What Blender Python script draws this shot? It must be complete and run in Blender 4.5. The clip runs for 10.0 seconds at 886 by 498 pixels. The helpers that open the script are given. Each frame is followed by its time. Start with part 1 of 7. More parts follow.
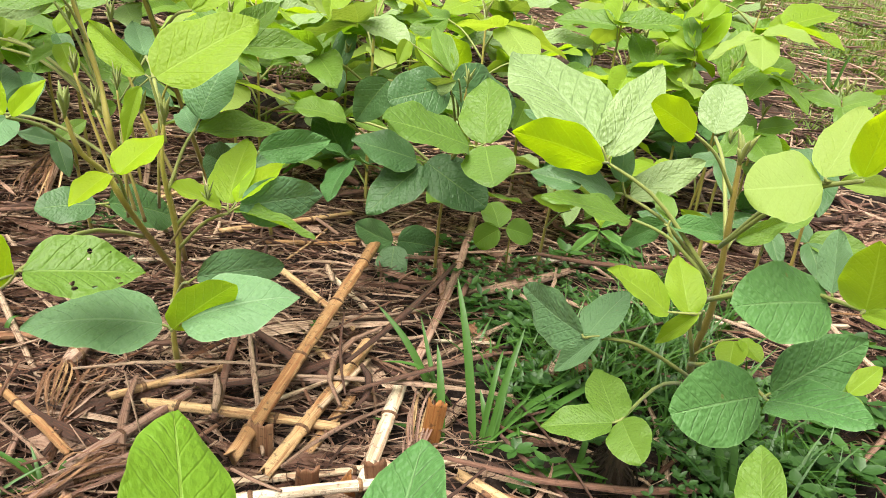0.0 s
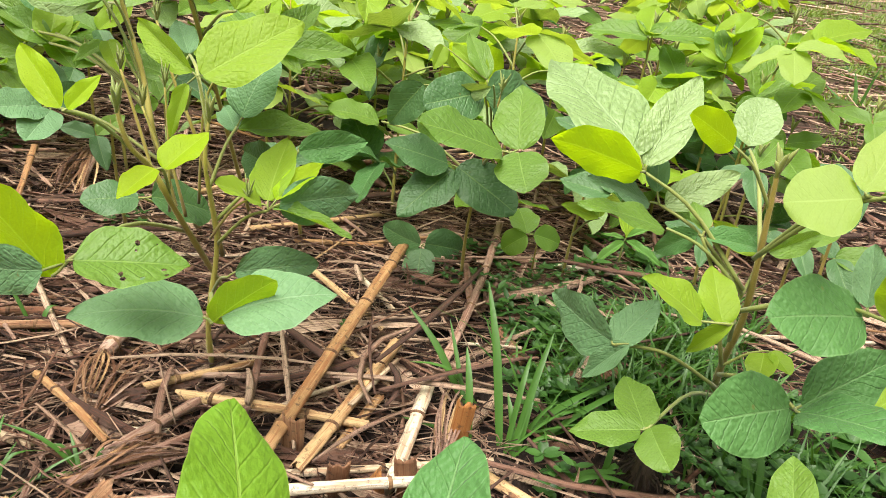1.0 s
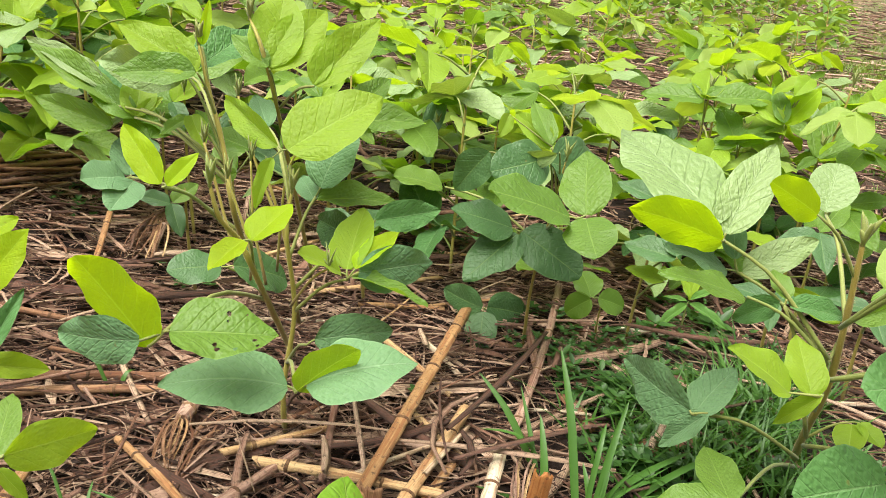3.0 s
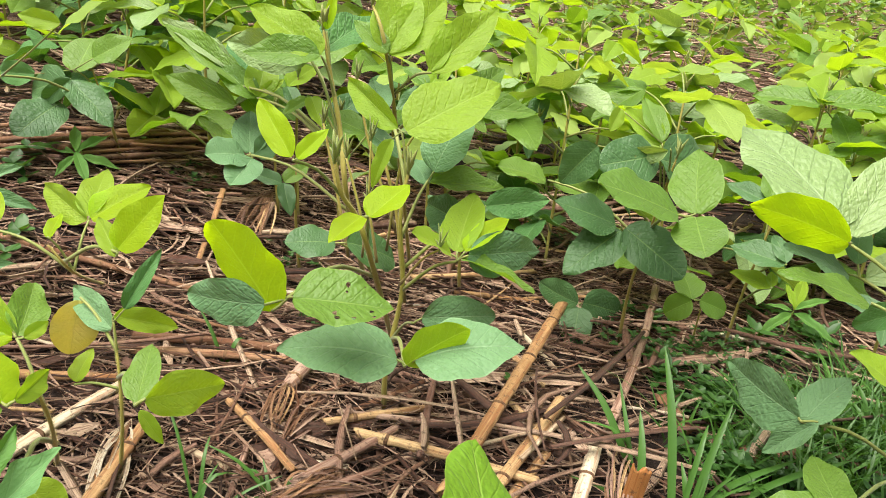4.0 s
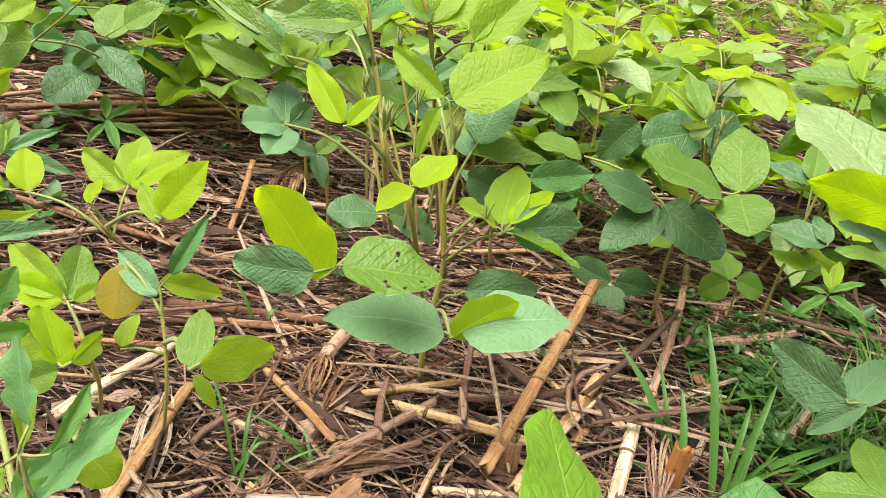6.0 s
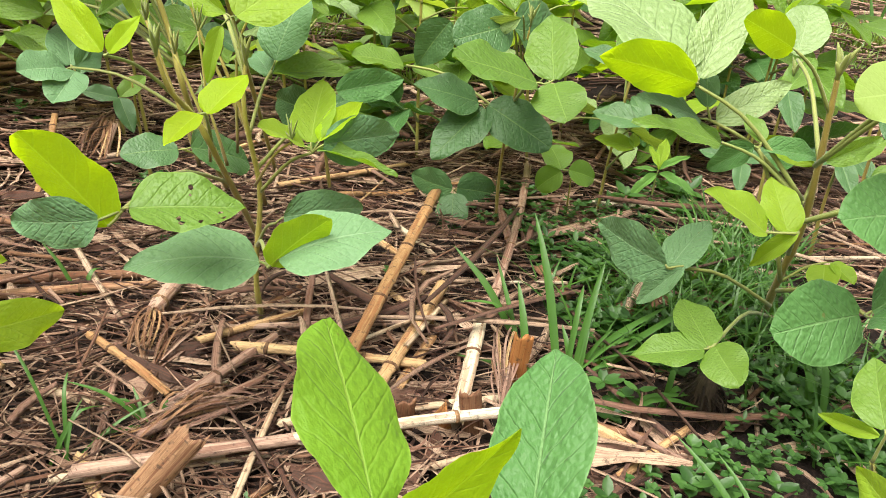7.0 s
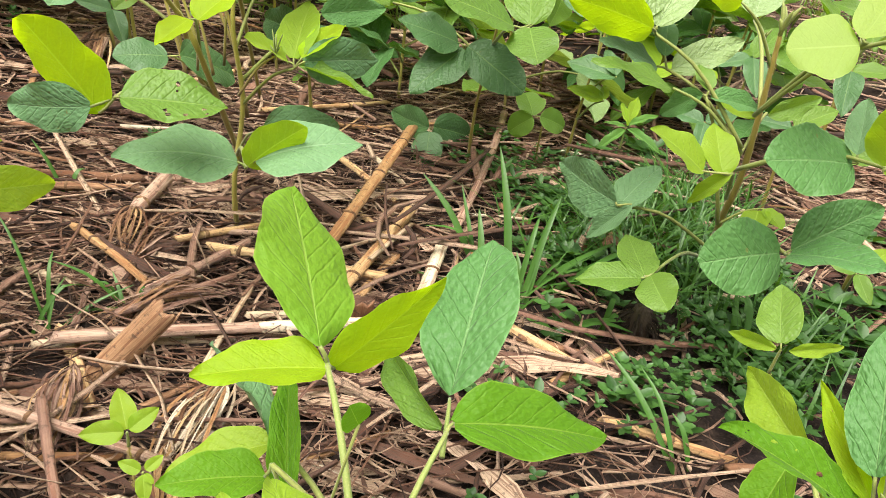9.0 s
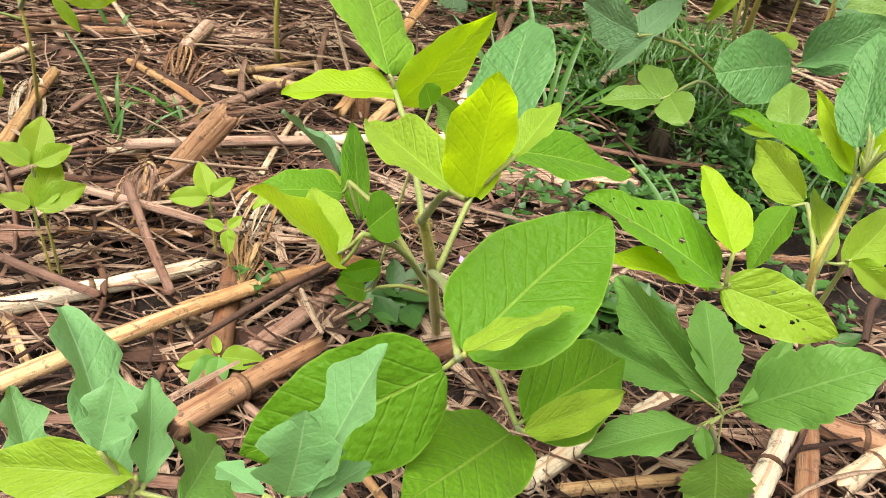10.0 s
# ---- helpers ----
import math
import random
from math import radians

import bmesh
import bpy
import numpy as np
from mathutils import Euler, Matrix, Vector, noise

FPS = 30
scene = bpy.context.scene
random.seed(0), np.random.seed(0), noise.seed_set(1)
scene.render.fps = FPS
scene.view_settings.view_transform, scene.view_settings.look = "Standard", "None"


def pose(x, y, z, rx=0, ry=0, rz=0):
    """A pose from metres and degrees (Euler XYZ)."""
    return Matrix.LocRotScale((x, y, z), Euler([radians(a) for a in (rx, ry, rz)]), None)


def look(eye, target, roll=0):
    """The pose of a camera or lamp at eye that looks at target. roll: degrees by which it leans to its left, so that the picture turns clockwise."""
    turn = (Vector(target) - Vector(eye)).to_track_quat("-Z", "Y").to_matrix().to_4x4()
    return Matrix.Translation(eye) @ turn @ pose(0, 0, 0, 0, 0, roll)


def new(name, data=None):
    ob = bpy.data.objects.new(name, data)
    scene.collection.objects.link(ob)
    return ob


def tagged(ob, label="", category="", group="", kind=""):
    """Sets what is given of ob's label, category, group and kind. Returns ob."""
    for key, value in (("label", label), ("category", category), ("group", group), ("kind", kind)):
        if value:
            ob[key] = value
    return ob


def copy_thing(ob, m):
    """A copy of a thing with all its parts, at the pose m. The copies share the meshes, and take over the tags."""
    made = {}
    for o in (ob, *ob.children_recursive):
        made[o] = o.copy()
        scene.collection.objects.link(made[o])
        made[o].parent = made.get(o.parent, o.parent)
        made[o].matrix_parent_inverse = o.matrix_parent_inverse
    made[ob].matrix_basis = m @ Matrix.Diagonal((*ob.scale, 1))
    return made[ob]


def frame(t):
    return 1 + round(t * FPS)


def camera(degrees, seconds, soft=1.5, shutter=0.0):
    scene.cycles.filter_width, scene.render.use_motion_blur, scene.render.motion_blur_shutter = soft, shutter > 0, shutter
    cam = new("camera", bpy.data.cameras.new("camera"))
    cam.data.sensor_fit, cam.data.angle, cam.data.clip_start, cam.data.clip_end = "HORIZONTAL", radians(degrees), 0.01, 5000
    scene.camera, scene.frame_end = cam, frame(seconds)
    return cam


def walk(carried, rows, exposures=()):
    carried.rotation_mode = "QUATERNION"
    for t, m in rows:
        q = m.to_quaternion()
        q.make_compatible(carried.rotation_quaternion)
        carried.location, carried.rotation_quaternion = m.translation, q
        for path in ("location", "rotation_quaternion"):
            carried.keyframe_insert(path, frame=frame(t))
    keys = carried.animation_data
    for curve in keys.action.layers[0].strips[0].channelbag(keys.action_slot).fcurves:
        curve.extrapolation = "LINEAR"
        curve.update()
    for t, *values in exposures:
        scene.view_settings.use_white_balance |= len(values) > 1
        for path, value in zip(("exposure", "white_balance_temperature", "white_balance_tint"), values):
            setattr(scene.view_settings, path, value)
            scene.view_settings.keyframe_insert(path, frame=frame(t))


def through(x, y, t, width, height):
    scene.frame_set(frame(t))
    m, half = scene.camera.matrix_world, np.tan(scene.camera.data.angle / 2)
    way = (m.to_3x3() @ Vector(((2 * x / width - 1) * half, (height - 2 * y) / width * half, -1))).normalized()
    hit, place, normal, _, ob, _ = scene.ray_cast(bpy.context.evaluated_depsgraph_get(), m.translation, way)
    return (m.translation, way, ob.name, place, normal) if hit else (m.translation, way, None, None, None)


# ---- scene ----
cam = camera(61.5, 10.0, soft=0.6)
PATH = [
    (0, (0.066, 0.147, 0.503), (-0.013, 1.973, -0.31), 7.1),
    (0.5, (0.057, 0.139, 0.504), (-0.035, 1.97, -0.294), 7.6),
    (1, (0.047, 0.135, 0.502), (-0.071, 1.962, -0.302), 8.4),
    (1.5, (0.027, 0.142, 0.511), (-0.106, 1.971, -0.287), 8.3),
    (2, (0.027, 0.143, 0.51), (-0.117, 1.97, -0.291), 8.3),
    (2.2, (0.032, 0.141, 0.516), (-0.116, 1.978, -0.259), 8.2),
    (3.3, (-0.003, 0.12, 0.508), (-0.31, 1.978, -0.166), 6.6),
    (3.5, (-0.008, 0.115, 0.505), (-0.364, 1.961, -0.179), 6.7),
    (4, (-0.018, 0.106, 0.497), (-0.462, 1.924, -0.208), 8.0),
    (4.5, (-0.035, 0.091, 0.488), (-0.546, 1.877, -0.254), 8.2),
    (5, (-0.057, 0.09, 0.482), (-0.591, 1.867, -0.262), 8.6),
    (5.2, (-0.059, 0.09, 0.478), (-0.594, 1.865, -0.271), 8.8),
    (6.3, (-0.042, 0.114, 0.484), (-0.413, 1.925, -0.278), 7.6),
    (6.5, (-0.023, 0.123, 0.488), (-0.292, 1.938, -0.309), 5.3),
    (7, (0.007, 0.129, 0.466), (-0.112, 1.915, -0.427), 4.6),
    (7.5, (0.006, 0.12, 0.483), (-0.065, 1.922, -0.382), 6.5),
    (8, (0.017, 0.117, 0.499), (-0.023, 1.946, -0.31), 6.9),
    (8.5, (0.024, 0.094, 0.492), (-0.001, 1.906, -0.355), 8.7),
    (9, (0.035, 0.06, 0.455), (-0.021, 1.806, -0.518), 9.9),
    (9.2, (0.038, 0.038, 0.441), (-0.034, 1.751, -0.589), 9.6),
    (9.5, (0.036, 0.0, 0.416), (-0.018, 1.66, -0.699), 9.8),
    (9.8, (0.035, -0.033, 0.401), (-0.02, 1.602, -0.749), 9.7),
    (10, (0.034, -0.054, 0.398), (-0.016, 1.576, -0.761), 9.4),
]
walk(cam, [(t, look(eye, target, roll)) for t, eye, target, roll in PATH], [(0, 1.11), (3.5, 1.05), (4.5, 1.08), (6.5, 1.14), (8.6, 1.13), (9.6, 1.16), (10, 1.16)])

# ---- light ----
world = bpy.data.worlds.new("overcast_sky")
scene.world = world
world.use_nodes = True
wn, wl = world.node_tree.nodes, world.node_tree.links
SUN_HEIGHT, SUN_TURN = 70.0, 215.0
sky = wn.new("ShaderNodeTexSky")
sky.sky_type, sky.sun_disc = "NISHITA", False
sky.sun_elevation, sky.sun_rotation = radians(SUN_HEIGHT), radians(SUN_TURN)
sky.air_density, sky.dust_density = 1.0, 4.0
cloud = wn.new("ShaderNodeHueSaturation")
cloud.inputs["Saturation"].default_value = 0.12
wl.new(sky.outputs[0], cloud.inputs["Color"])
wl.new(cloud.outputs[0], wn["Background"].inputs["Color"])
wn["Background"].inputs["Strength"].default_value = 0.072
sun = new("sun", bpy.data.lights.new("sun", "SUN"))
sun.data.energy, sun.data.angle, sun.data.color = 4.5, radians(55), (1.0, 0.95, 0.86)
sun.matrix_world = look((0, 0, 5), (-5 * math.sin(radians(SUN_TURN)) / math.tan(radians(SUN_HEIGHT)), -5 * math.cos(radians(SUN_TURN)) / math.tan(radians(SUN_HEIGHT)), 0))


# ---- materials ----
class Nodes:
    """A small helper for writing node trees."""

    def __init__(self, name):
        self.m = bpy.data.materials.new(name)
        self.m.use_nodes = True
        self.t = self.m.node_tree
        self.bsdf = self.t.nodes["Principled BSDF"]
        self.end = self.t.nodes["Material Output"]

    def put(self, value, socket):
        if isinstance(value, bpy.types.NodeSocket):
            self.t.links.new(value, socket)
        elif value is not None:
            socket.default_value = value

    def node(self, kind, out=0, **inputs):
        n = self.t.nodes.new(kind)
        for key, value in inputs.items():
            self.put(value, n.inputs[int(key[1:])] if key[0] == "i" and key[1:].isdigit() else n.inputs[key.replace("_", " ")])
        return n.outputs[out]

    def math(self, op, a, b=0.0, c=0.0):
        n = self.t.nodes.new("ShaderNodeMath")
        n.operation = op
        for v, s in zip((a, b, c), n.inputs):
            self.put(v, s)
        return n.outputs[0]

    def noise(self, scale, detail=4.0, rough=0.55, vector=None, out=0):
        n = self.t.nodes.new("ShaderNodeTexNoise")
        n.inputs["Scale"].default_value, n.inputs["Detail"].default_value, n.inputs["Roughness"].default_value = scale, detail, rough
        self.put(vector, n.inputs["Vector"])
        return n.outputs[out]

    def span(self, v, a, b, lo=0.0, hi=1.0):
        n = self.t.nodes.new("ShaderNodeMapRange")
        for val, s in zip((v, a, b, lo, hi), n.inputs):
            self.put(val, s)
        return n.outputs[0]

    def mix(self, fac, a, b, kind="MIX"):
        n = self.t.nodes.new("ShaderNodeMix")
        n.data_type, n.blend_type = "RGBA", kind
        self.put(fac, n.inputs[0])
        self.put((*a, 1) if isinstance(a, tuple) else a, n.inputs[6])
        self.put((*b, 1) if isinstance(b, tuple) else b, n.inputs[7])
        return n.outputs[2]

    def ramp(self, fac, *stops):
        n = self.t.nodes.new("ShaderNodeValToRGB")
        e = n.color_ramp.elements
        while len(e) < len(stops):
            e.new(0.5)
        for el, (p, c) in zip(e, stops):
            el.position, el.color = p, (*c, 1)
        self.put(fac, n.inputs[0])
        return n.outputs[0]

    def bump(self, height, strength, distance, normal=None):
        n = self.t.nodes.new("ShaderNodeBump")
        n.inputs["Strength"].default_value = strength
        self.put(distance, n.inputs["Distance"])
        self.put(height, n.inputs["Height"])
        self.put(normal, n.inputs["Normal"])
        return n.outputs["Normal"]

    def done(self, color, rough, normal=None, **more):
        self.put((*color, 1) if isinstance(color, tuple) else color, self.bsdf.inputs["Base Color"])
        self.put(rough, self.bsdf.inputs["Roughness"])
        self.put(normal, self.bsdf.inputs["Normal"])
        for k, v in more.items():
            self.put(v, self.bsdf.inputs[k.replace("_", " ")])
        return self.m


def random_of(g):
    return g.t.nodes.new("ShaderNodeObjectInfo").outputs["Random"]


def leaf_material(name, low, high, vein, veins=7.0, sweep=1.0, shine=0.4, through=0.4, quilt=0.9, glow=1.6, gloss=0.34):
    """A living leaf: pinnate veins, a quilt of raised cells between them, pale margin, sheen, and light that shines through the blade."""
    g = Nodes(name)
    uv = g.t.nodes.new("ShaderNodeUVMap").outputs[0]
    sep = g.t.nodes.new("ShaderNodeSeparateXYZ")
    g.put(uv, sep.inputs[0])
    own = g.t.nodes.new("ShaderNodeSeparateXYZ")
    g.put(g.node("ShaderNodeTexCoord", 3), own.inputs[0])
    chance = random_of(g)
    side = g.math("ABSOLUTE", g.math("MULTIPLY_ADD", sep.outputs[0], 2.0, -1.0))
    half = g.math("GREATER_THAN", sep.outputs[0], 0.5)
    along = sep.outputs[1]
    out = g.math("MULTIPLY", g.math("ABSOLUTE", own.outputs[0]), 0.6)
    flat = g.node("ShaderNodeCombineXYZ", X=g.math("MULTIPLY", own.outputs[0], 0.6), Y=own.outputs[1], Z=g.math("MULTIPLY", chance, 9.0))
    wave = g.noise(5.0, 2.0, 0.5, flat)
    reach = g.math("MULTIPLY", g.math("POWER", out, 0.9), sweep)
    phase = g.math("ADD", g.math("MULTIPLY", g.math("SUBTRACT", along, reach), veins), g.math("MULTIPLY_ADD", wave, 0.5, g.math("MULTIPLY", half, 0.4)))
    saw = g.math("ABSOLUTE", g.math("SUBTRACT", g.math("FRACT", phase), 0.5))
    fade = g.span(side, 1.0, 0.7)
    lines = g.math("MULTIPLY", g.span(saw, 0.462, 0.49), fade)
    rib = g.span(side, 0.04, 0.015)
    cell = g.t.nodes.new("ShaderNodeTexVoronoi")
    cell.feature = "SMOOTH_F1"
    cell.inputs["Scale"].default_value, cell.inputs["Smoothness"].default_value = 24.0, 0.5
    g.put(flat, cell.inputs["Vector"])
    cells = g.math("SUBTRACT", 1.0, cell.outputs[0])
    net = g.noise(60.0, 3.0, 0.6, flat)
    ribs = g.noise(1.0, 2.0, 0.55, g.node("ShaderNodeCombineXYZ", X=g.math("MULTIPLY", out, 22.0), Y=g.math("MULTIPLY_ADD", half, 7.0, g.math("MULTIPLY", phase, 2.4)), Z=g.math("MULTIPLY", chance, 19.0)))
    strength = g.math("MAXIMUM", g.math("MULTIPLY", lines, 0.34), g.math("MULTIPLY", rib, 0.95))
    blotch = g.noise(3.0, 3.0, 0.6, flat)
    tone = g.mix(g.math("ADD", g.math("MULTIPLY", chance, 0.6), g.math("MULTIPLY", blotch, 0.4)), low, high)
    tone = g.mix(g.span(net, 0.35, 0.75, 0.0, 0.18), tone, tuple(c * 0.5 for c in low))
    tone = g.mix(g.math("MULTIPLY", strength, 0.52), tone, vein)
    tone = g.mix(g.span(side, 0.955, 0.985, 0.0, 0.35), tone, vein)
    spots = g.math("MULTIPLY", g.span(g.noise(9.0, 2.0, 0.6, flat), 0.72, 0.76), g.math("LESS_THAN", g.math("FRACT", g.math("MULTIPLY", chance, 7.3)), 0.5))
    tone = g.mix(g.math("MULTIPLY", spots, 0.5), tone, (0.16, 0.13, 0.03))
    groove = g.math("MULTIPLY", g.span(saw, 0.40, 0.49), fade)
    height = g.math("ADD", g.math("MULTIPLY_ADD", ribs, 0.45 * quilt, g.math("MULTIPLY", cells, 0.45 * quilt)), g.math("MULTIPLY", net, 0.14))
    height = g.math("SUBTRACT", height, g.math("MULTIPLY", g.math("MAXIMUM", groove, rib), 0.20 * quilt))
    turn = g.t.nodes.new("ShaderNodeVectorTransform")
    turn.vector_type, turn.convert_from, turn.convert_to = "VECTOR", "OBJECT", "WORLD"
    turn.inputs[0].default_value = (0.0, 1.0, 0.0)
    size = g.t.nodes.new("ShaderNodeVectorMath")
    size.operation = "LENGTH"
    g.put(turn.outputs[0], size.inputs[0])
    normal = g.bump(height, 0.9, g.math("MULTIPLY", size.outputs["Value"], 0.028))
    rough = g.span(net, 0.3, 0.7, shine, shine + 0.12)
    g.done(tone, rough, normal, Specular_IOR_Level=gloss, Sheen_Weight=0.05)
    glow_col = g.mix(0.5, g.mix(1.0, tone, (glow, glow * 0.95, 0.5), "MULTIPLY"), g.mix(1.0, tone, (glow * 1.3, glow * 1.22, 0.25), "MULTIPLY"))
    lit = g.node("ShaderNodeBsdfTranslucent", Color=glow_col, Normal=normal)
    g.put(g.node("ShaderNodeMixShader", i0=through, i1=g.bsdf.outputs[0], i2=lit), g.end.inputs["Surface"])
    return g.m


LEAF = {
    # base colour lowered to hold the shade of the leaves above
    "dark": leaf_material("leaf_shaded_green", (0.043, 0.112, 0.033), (0.074, 0.162, 0.051), (0.18, 0.29, 0.10), shine=0.40, through=0.20, quilt=0.8, gloss=0.40),
    "mid": leaf_material("leaf_mid_green", (0.101, 0.209, 0.028), (0.161, 0.276, 0.037), (0.26, 0.41, 0.10), shine=0.38, through=0.42, glow=1.75, quilt=0.85, gloss=0.40),
    "lush": leaf_material("leaf_lush_green", (0.084, 0.225, 0.008), (0.128, 0.285, 0.013), (0.28, 0.44, 0.07), shine=0.46, through=0.48, glow=1.7, quilt=0.8, gloss=0.22),
    "light": leaf_material("leaf_light_green", (0.201, 0.335, 0.022), (0.273, 0.403, 0.030), (0.36, 0.51, 0.10), shine=0.42, through=0.50, quilt=0.6, glow=1.5, gloss=0.30),
    "fresh": leaf_material("leaf_fresh_green", (0.150, 0.318, 0.022), (0.200, 0.375, 0.030), (0.33, 0.50, 0.10), shine=0.44, through=0.50, quilt=0.7, glow=1.6, gloss=0.28),
    "bright": leaf_material("leaf_pale_yellow_green", (0.268, 0.400, 0.074), (0.335, 0.450, 0.106), (0.40, 0.53, 0.16), shine=0.46, through=0.50, quilt=0.5, glow=1.25, gloss=0.30),
    # the bluish cast is reflected sky, mixed into the base colour of a green leaf
    "sage": leaf_material("leaf_sky_tint", (0.098, 0.205, 0.090), (0.138, 0.250, 0.112), (0.24, 0.37, 0.20), shine=0.46, through=0.16, quilt=1.0, gloss=0.22),
    "veined": leaf_material("leaf_strong_veins", (0.058, 0.160, 0.042), (0.089, 0.205, 0.054), (0.19, 0.33, 0.13), shine=0.44, through=0.18, quilt=1.1, gloss=0.26),
    # green leaf with the glare of the bright sky painted into its colour
    "pale": leaf_material("leaf_sky_glare", (0.184, 0.286, 0.100), (0.238, 0.330, 0.126), (0.29, 0.41, 0.19), shine=0.38, through=0.25, quilt=1.0, gloss=0.46),
    "young": leaf_material("leaf_yellow_green", (0.271, 0.436, 0.010), (0.346, 0.495, 0.013), (0.40, 0.58, 0.06), shine=0.44, through=0.58, quilt=0.45, glow=1.75, gloss=0.24),
    "yellowed": leaf_material("leaf_yellowed", (0.55, 0.50, 0.13), (0.64, 0.44, 0.20), (0.50, 0.42, 0.14), shine=0.5, through=0.4),
    "weed": leaf_material("weed_green", (0.081, 0.205, 0.034), (0.129, 0.265, 0.046), (0.20, 0.36, 0.11), veins=9, sweep=1.2, shine=0.44, through=0.32, quilt=0.5, gloss=0.28),
    "grey": leaf_material("weed_grey_green", (0.115, 0.265, 0.095), (0.160, 0.320, 0.115), (0.27, 0.42, 0.21), veins=6, sweep=1.0, shine=0.5, through=0.32, quilt=0.4, gloss=0.28),
}


def stem_material(name, a, b, woody=False):
    g = Nodes(name)
    p = g.node("ShaderNodeTexCoord", 3)
    n = g.noise(60.0, 4.0, 0.6, p)
    hairs = g.noise(900.0, 2.0, 0.7, p)
    col = g.mix(g.math("ADD", g.math("MULTIPLY", random_of(g), 0.5), g.math("MULTIPLY", n, 0.5)), a, b)
    col = g.mix(g.span(hairs, 0.52, 0.7, 0.0, 0.35), col, (0.42, 0.36, 0.14))
    if woody:
        run = g.node("ShaderNodeSeparateXYZ", 1, Vector=g.t.nodes.new("ShaderNodeUVMap").outputs[0])
        col = g.mix(g.span(g.math("ADD", run, n), 0.7, 1.7, 0.8, 0.0), col, (0.12, 0.075, 0.035))
    return g.done(col, 0.6, g.bump(hairs, 0.6, 0.0008), Sheen_Weight=0.2, Sheen_Roughness=0.4)


STEM = stem_material("hairy_stem", (0.30, 0.29, 0.050), (0.34, 0.24, 0.055), True)
PETIOLE = stem_material("leaf_stalk_green", (0.15, 0.21, 0.045), (0.23, 0.24, 0.055))


def straw_material(name, dark, mid, pale, per_island=False):
    """Dry stalk: fibres along its length, weathered blotches, mould flecks and dark streaks."""
    g = Nodes(name)
    uv = g.t.nodes.new("ShaderNodeUVMap").outputs[0]
    place = g.node("ShaderNodeNewGeometry", 0)
    fine = g.noise(70.0, 3.0, 0.6, g.node("ShaderNodeMapping", Vector=uv, Scale=(1.0, 0.035, 1.0)))
    streak = g.noise(9.0, 5.0, 0.7, g.node("ShaderNodeMapping", Vector=uv, Scale=(1.0, 0.11, 1.0)))
    stain = g.noise(26.0, 5.0, 0.65, place)
    fleck = g.noise(170.0, 4.0, 0.65, place)
    chance = g.node("ShaderNodeNewGeometry", 8) if per_island else random_of(g)
    wide = 0.66 if per_island else 0.26
    key = g.math("ADD", g.math("MULTIPLY", chance, wide), g.math("MULTIPLY", g.math("ADD", g.math("MULTIPLY", stain, 0.5), g.math("MULTIPLY", streak, 0.5)), 1.0 - wide))
    col = g.ramp(key, (0.28 if per_island else 0.26, dark), (0.47 if per_island else 0.44, mid), (0.68 if per_island else 0.64, pale))
    col = g.mix(g.span(fine, 0.42, 0.72, 0.0, 0.55), col, tuple(c * 0.55 for c in mid))
    col = g.mix(g.span(streak, 0.56, 0.70, 0.0, 0.6), col, tuple(c * 0.6 for c in dark))
    peel = g.noise(5.0, 3.0, 0.6, g.node("ShaderNodeMapping", Vector=uv, Scale=(1.6, 0.07, 1.0)))
    col = g.mix(g.span(peel, 0.51, 0.58, 0.0, 0.7), col, tuple(c * k for c, k in zip(mid, (0.60, 0.42, 0.36))))
    col = g.mix(g.span(fleck, 0.56, 0.67, 0.0, 0.7), col, (0.040, 0.026, 0.019))
    height = g.math("SUBTRACT", fine, g.math("MULTIPLY", g.span(streak, 0.5, 0.7), 0.8))
    return g.done(col, g.span(fine, 0.3, 0.7, 0.45, 0.75), g.bump(height, 0.8, 0.0018), Specular_IOR_Level=0.35)


STRAW = {
    "tan": straw_material("straw_tan", (0.15, 0.065, 0.032), (0.47, 0.262, 0.115), (0.72, 0.50, 0.26)),
    "pale": straw_material("straw_pale", (0.34, 0.22, 0.13), (0.66, 0.51, 0.34), (0.86, 0.76, 0.60)),
    "grey": straw_material("straw_weathered", (0.12, 0.062, 0.046), (0.30, 0.170, 0.122), (0.52, 0.35, 0.26)),
    "brown": straw_material("straw_red_brown", (0.10, 0.046, 0.026), (0.24, 0.115, 0.060), (0.42, 0.24, 0.13)),
    "chip": straw_material("straw_orange", (0.30, 0.11, 0.03), (0.45, 0.20, 0.06), (0.56, 0.30, 0.12)),
}
JOINT = straw_material("straw_joint", (0.05, 0.026, 0.016), (0.14, 0.07, 0.035), (0.30, 0.17, 0.08))
LITTER = straw_material("straw_litter", (0.020, 0.010, 0.008), (0.30, 0.152, 0.094), (0.72, 0.50, 0.35), True)
ROOT = straw_material("old_root", (0.012, 0.008, 0.006), (0.036, 0.022, 0.016), (0.08, 0.052, 0.036))
HUSK = straw_material("dry_husk", (0.065, 0.036, 0.027), (0.29, 0.155, 0.108), (0.66, 0.47, 0.33), True)


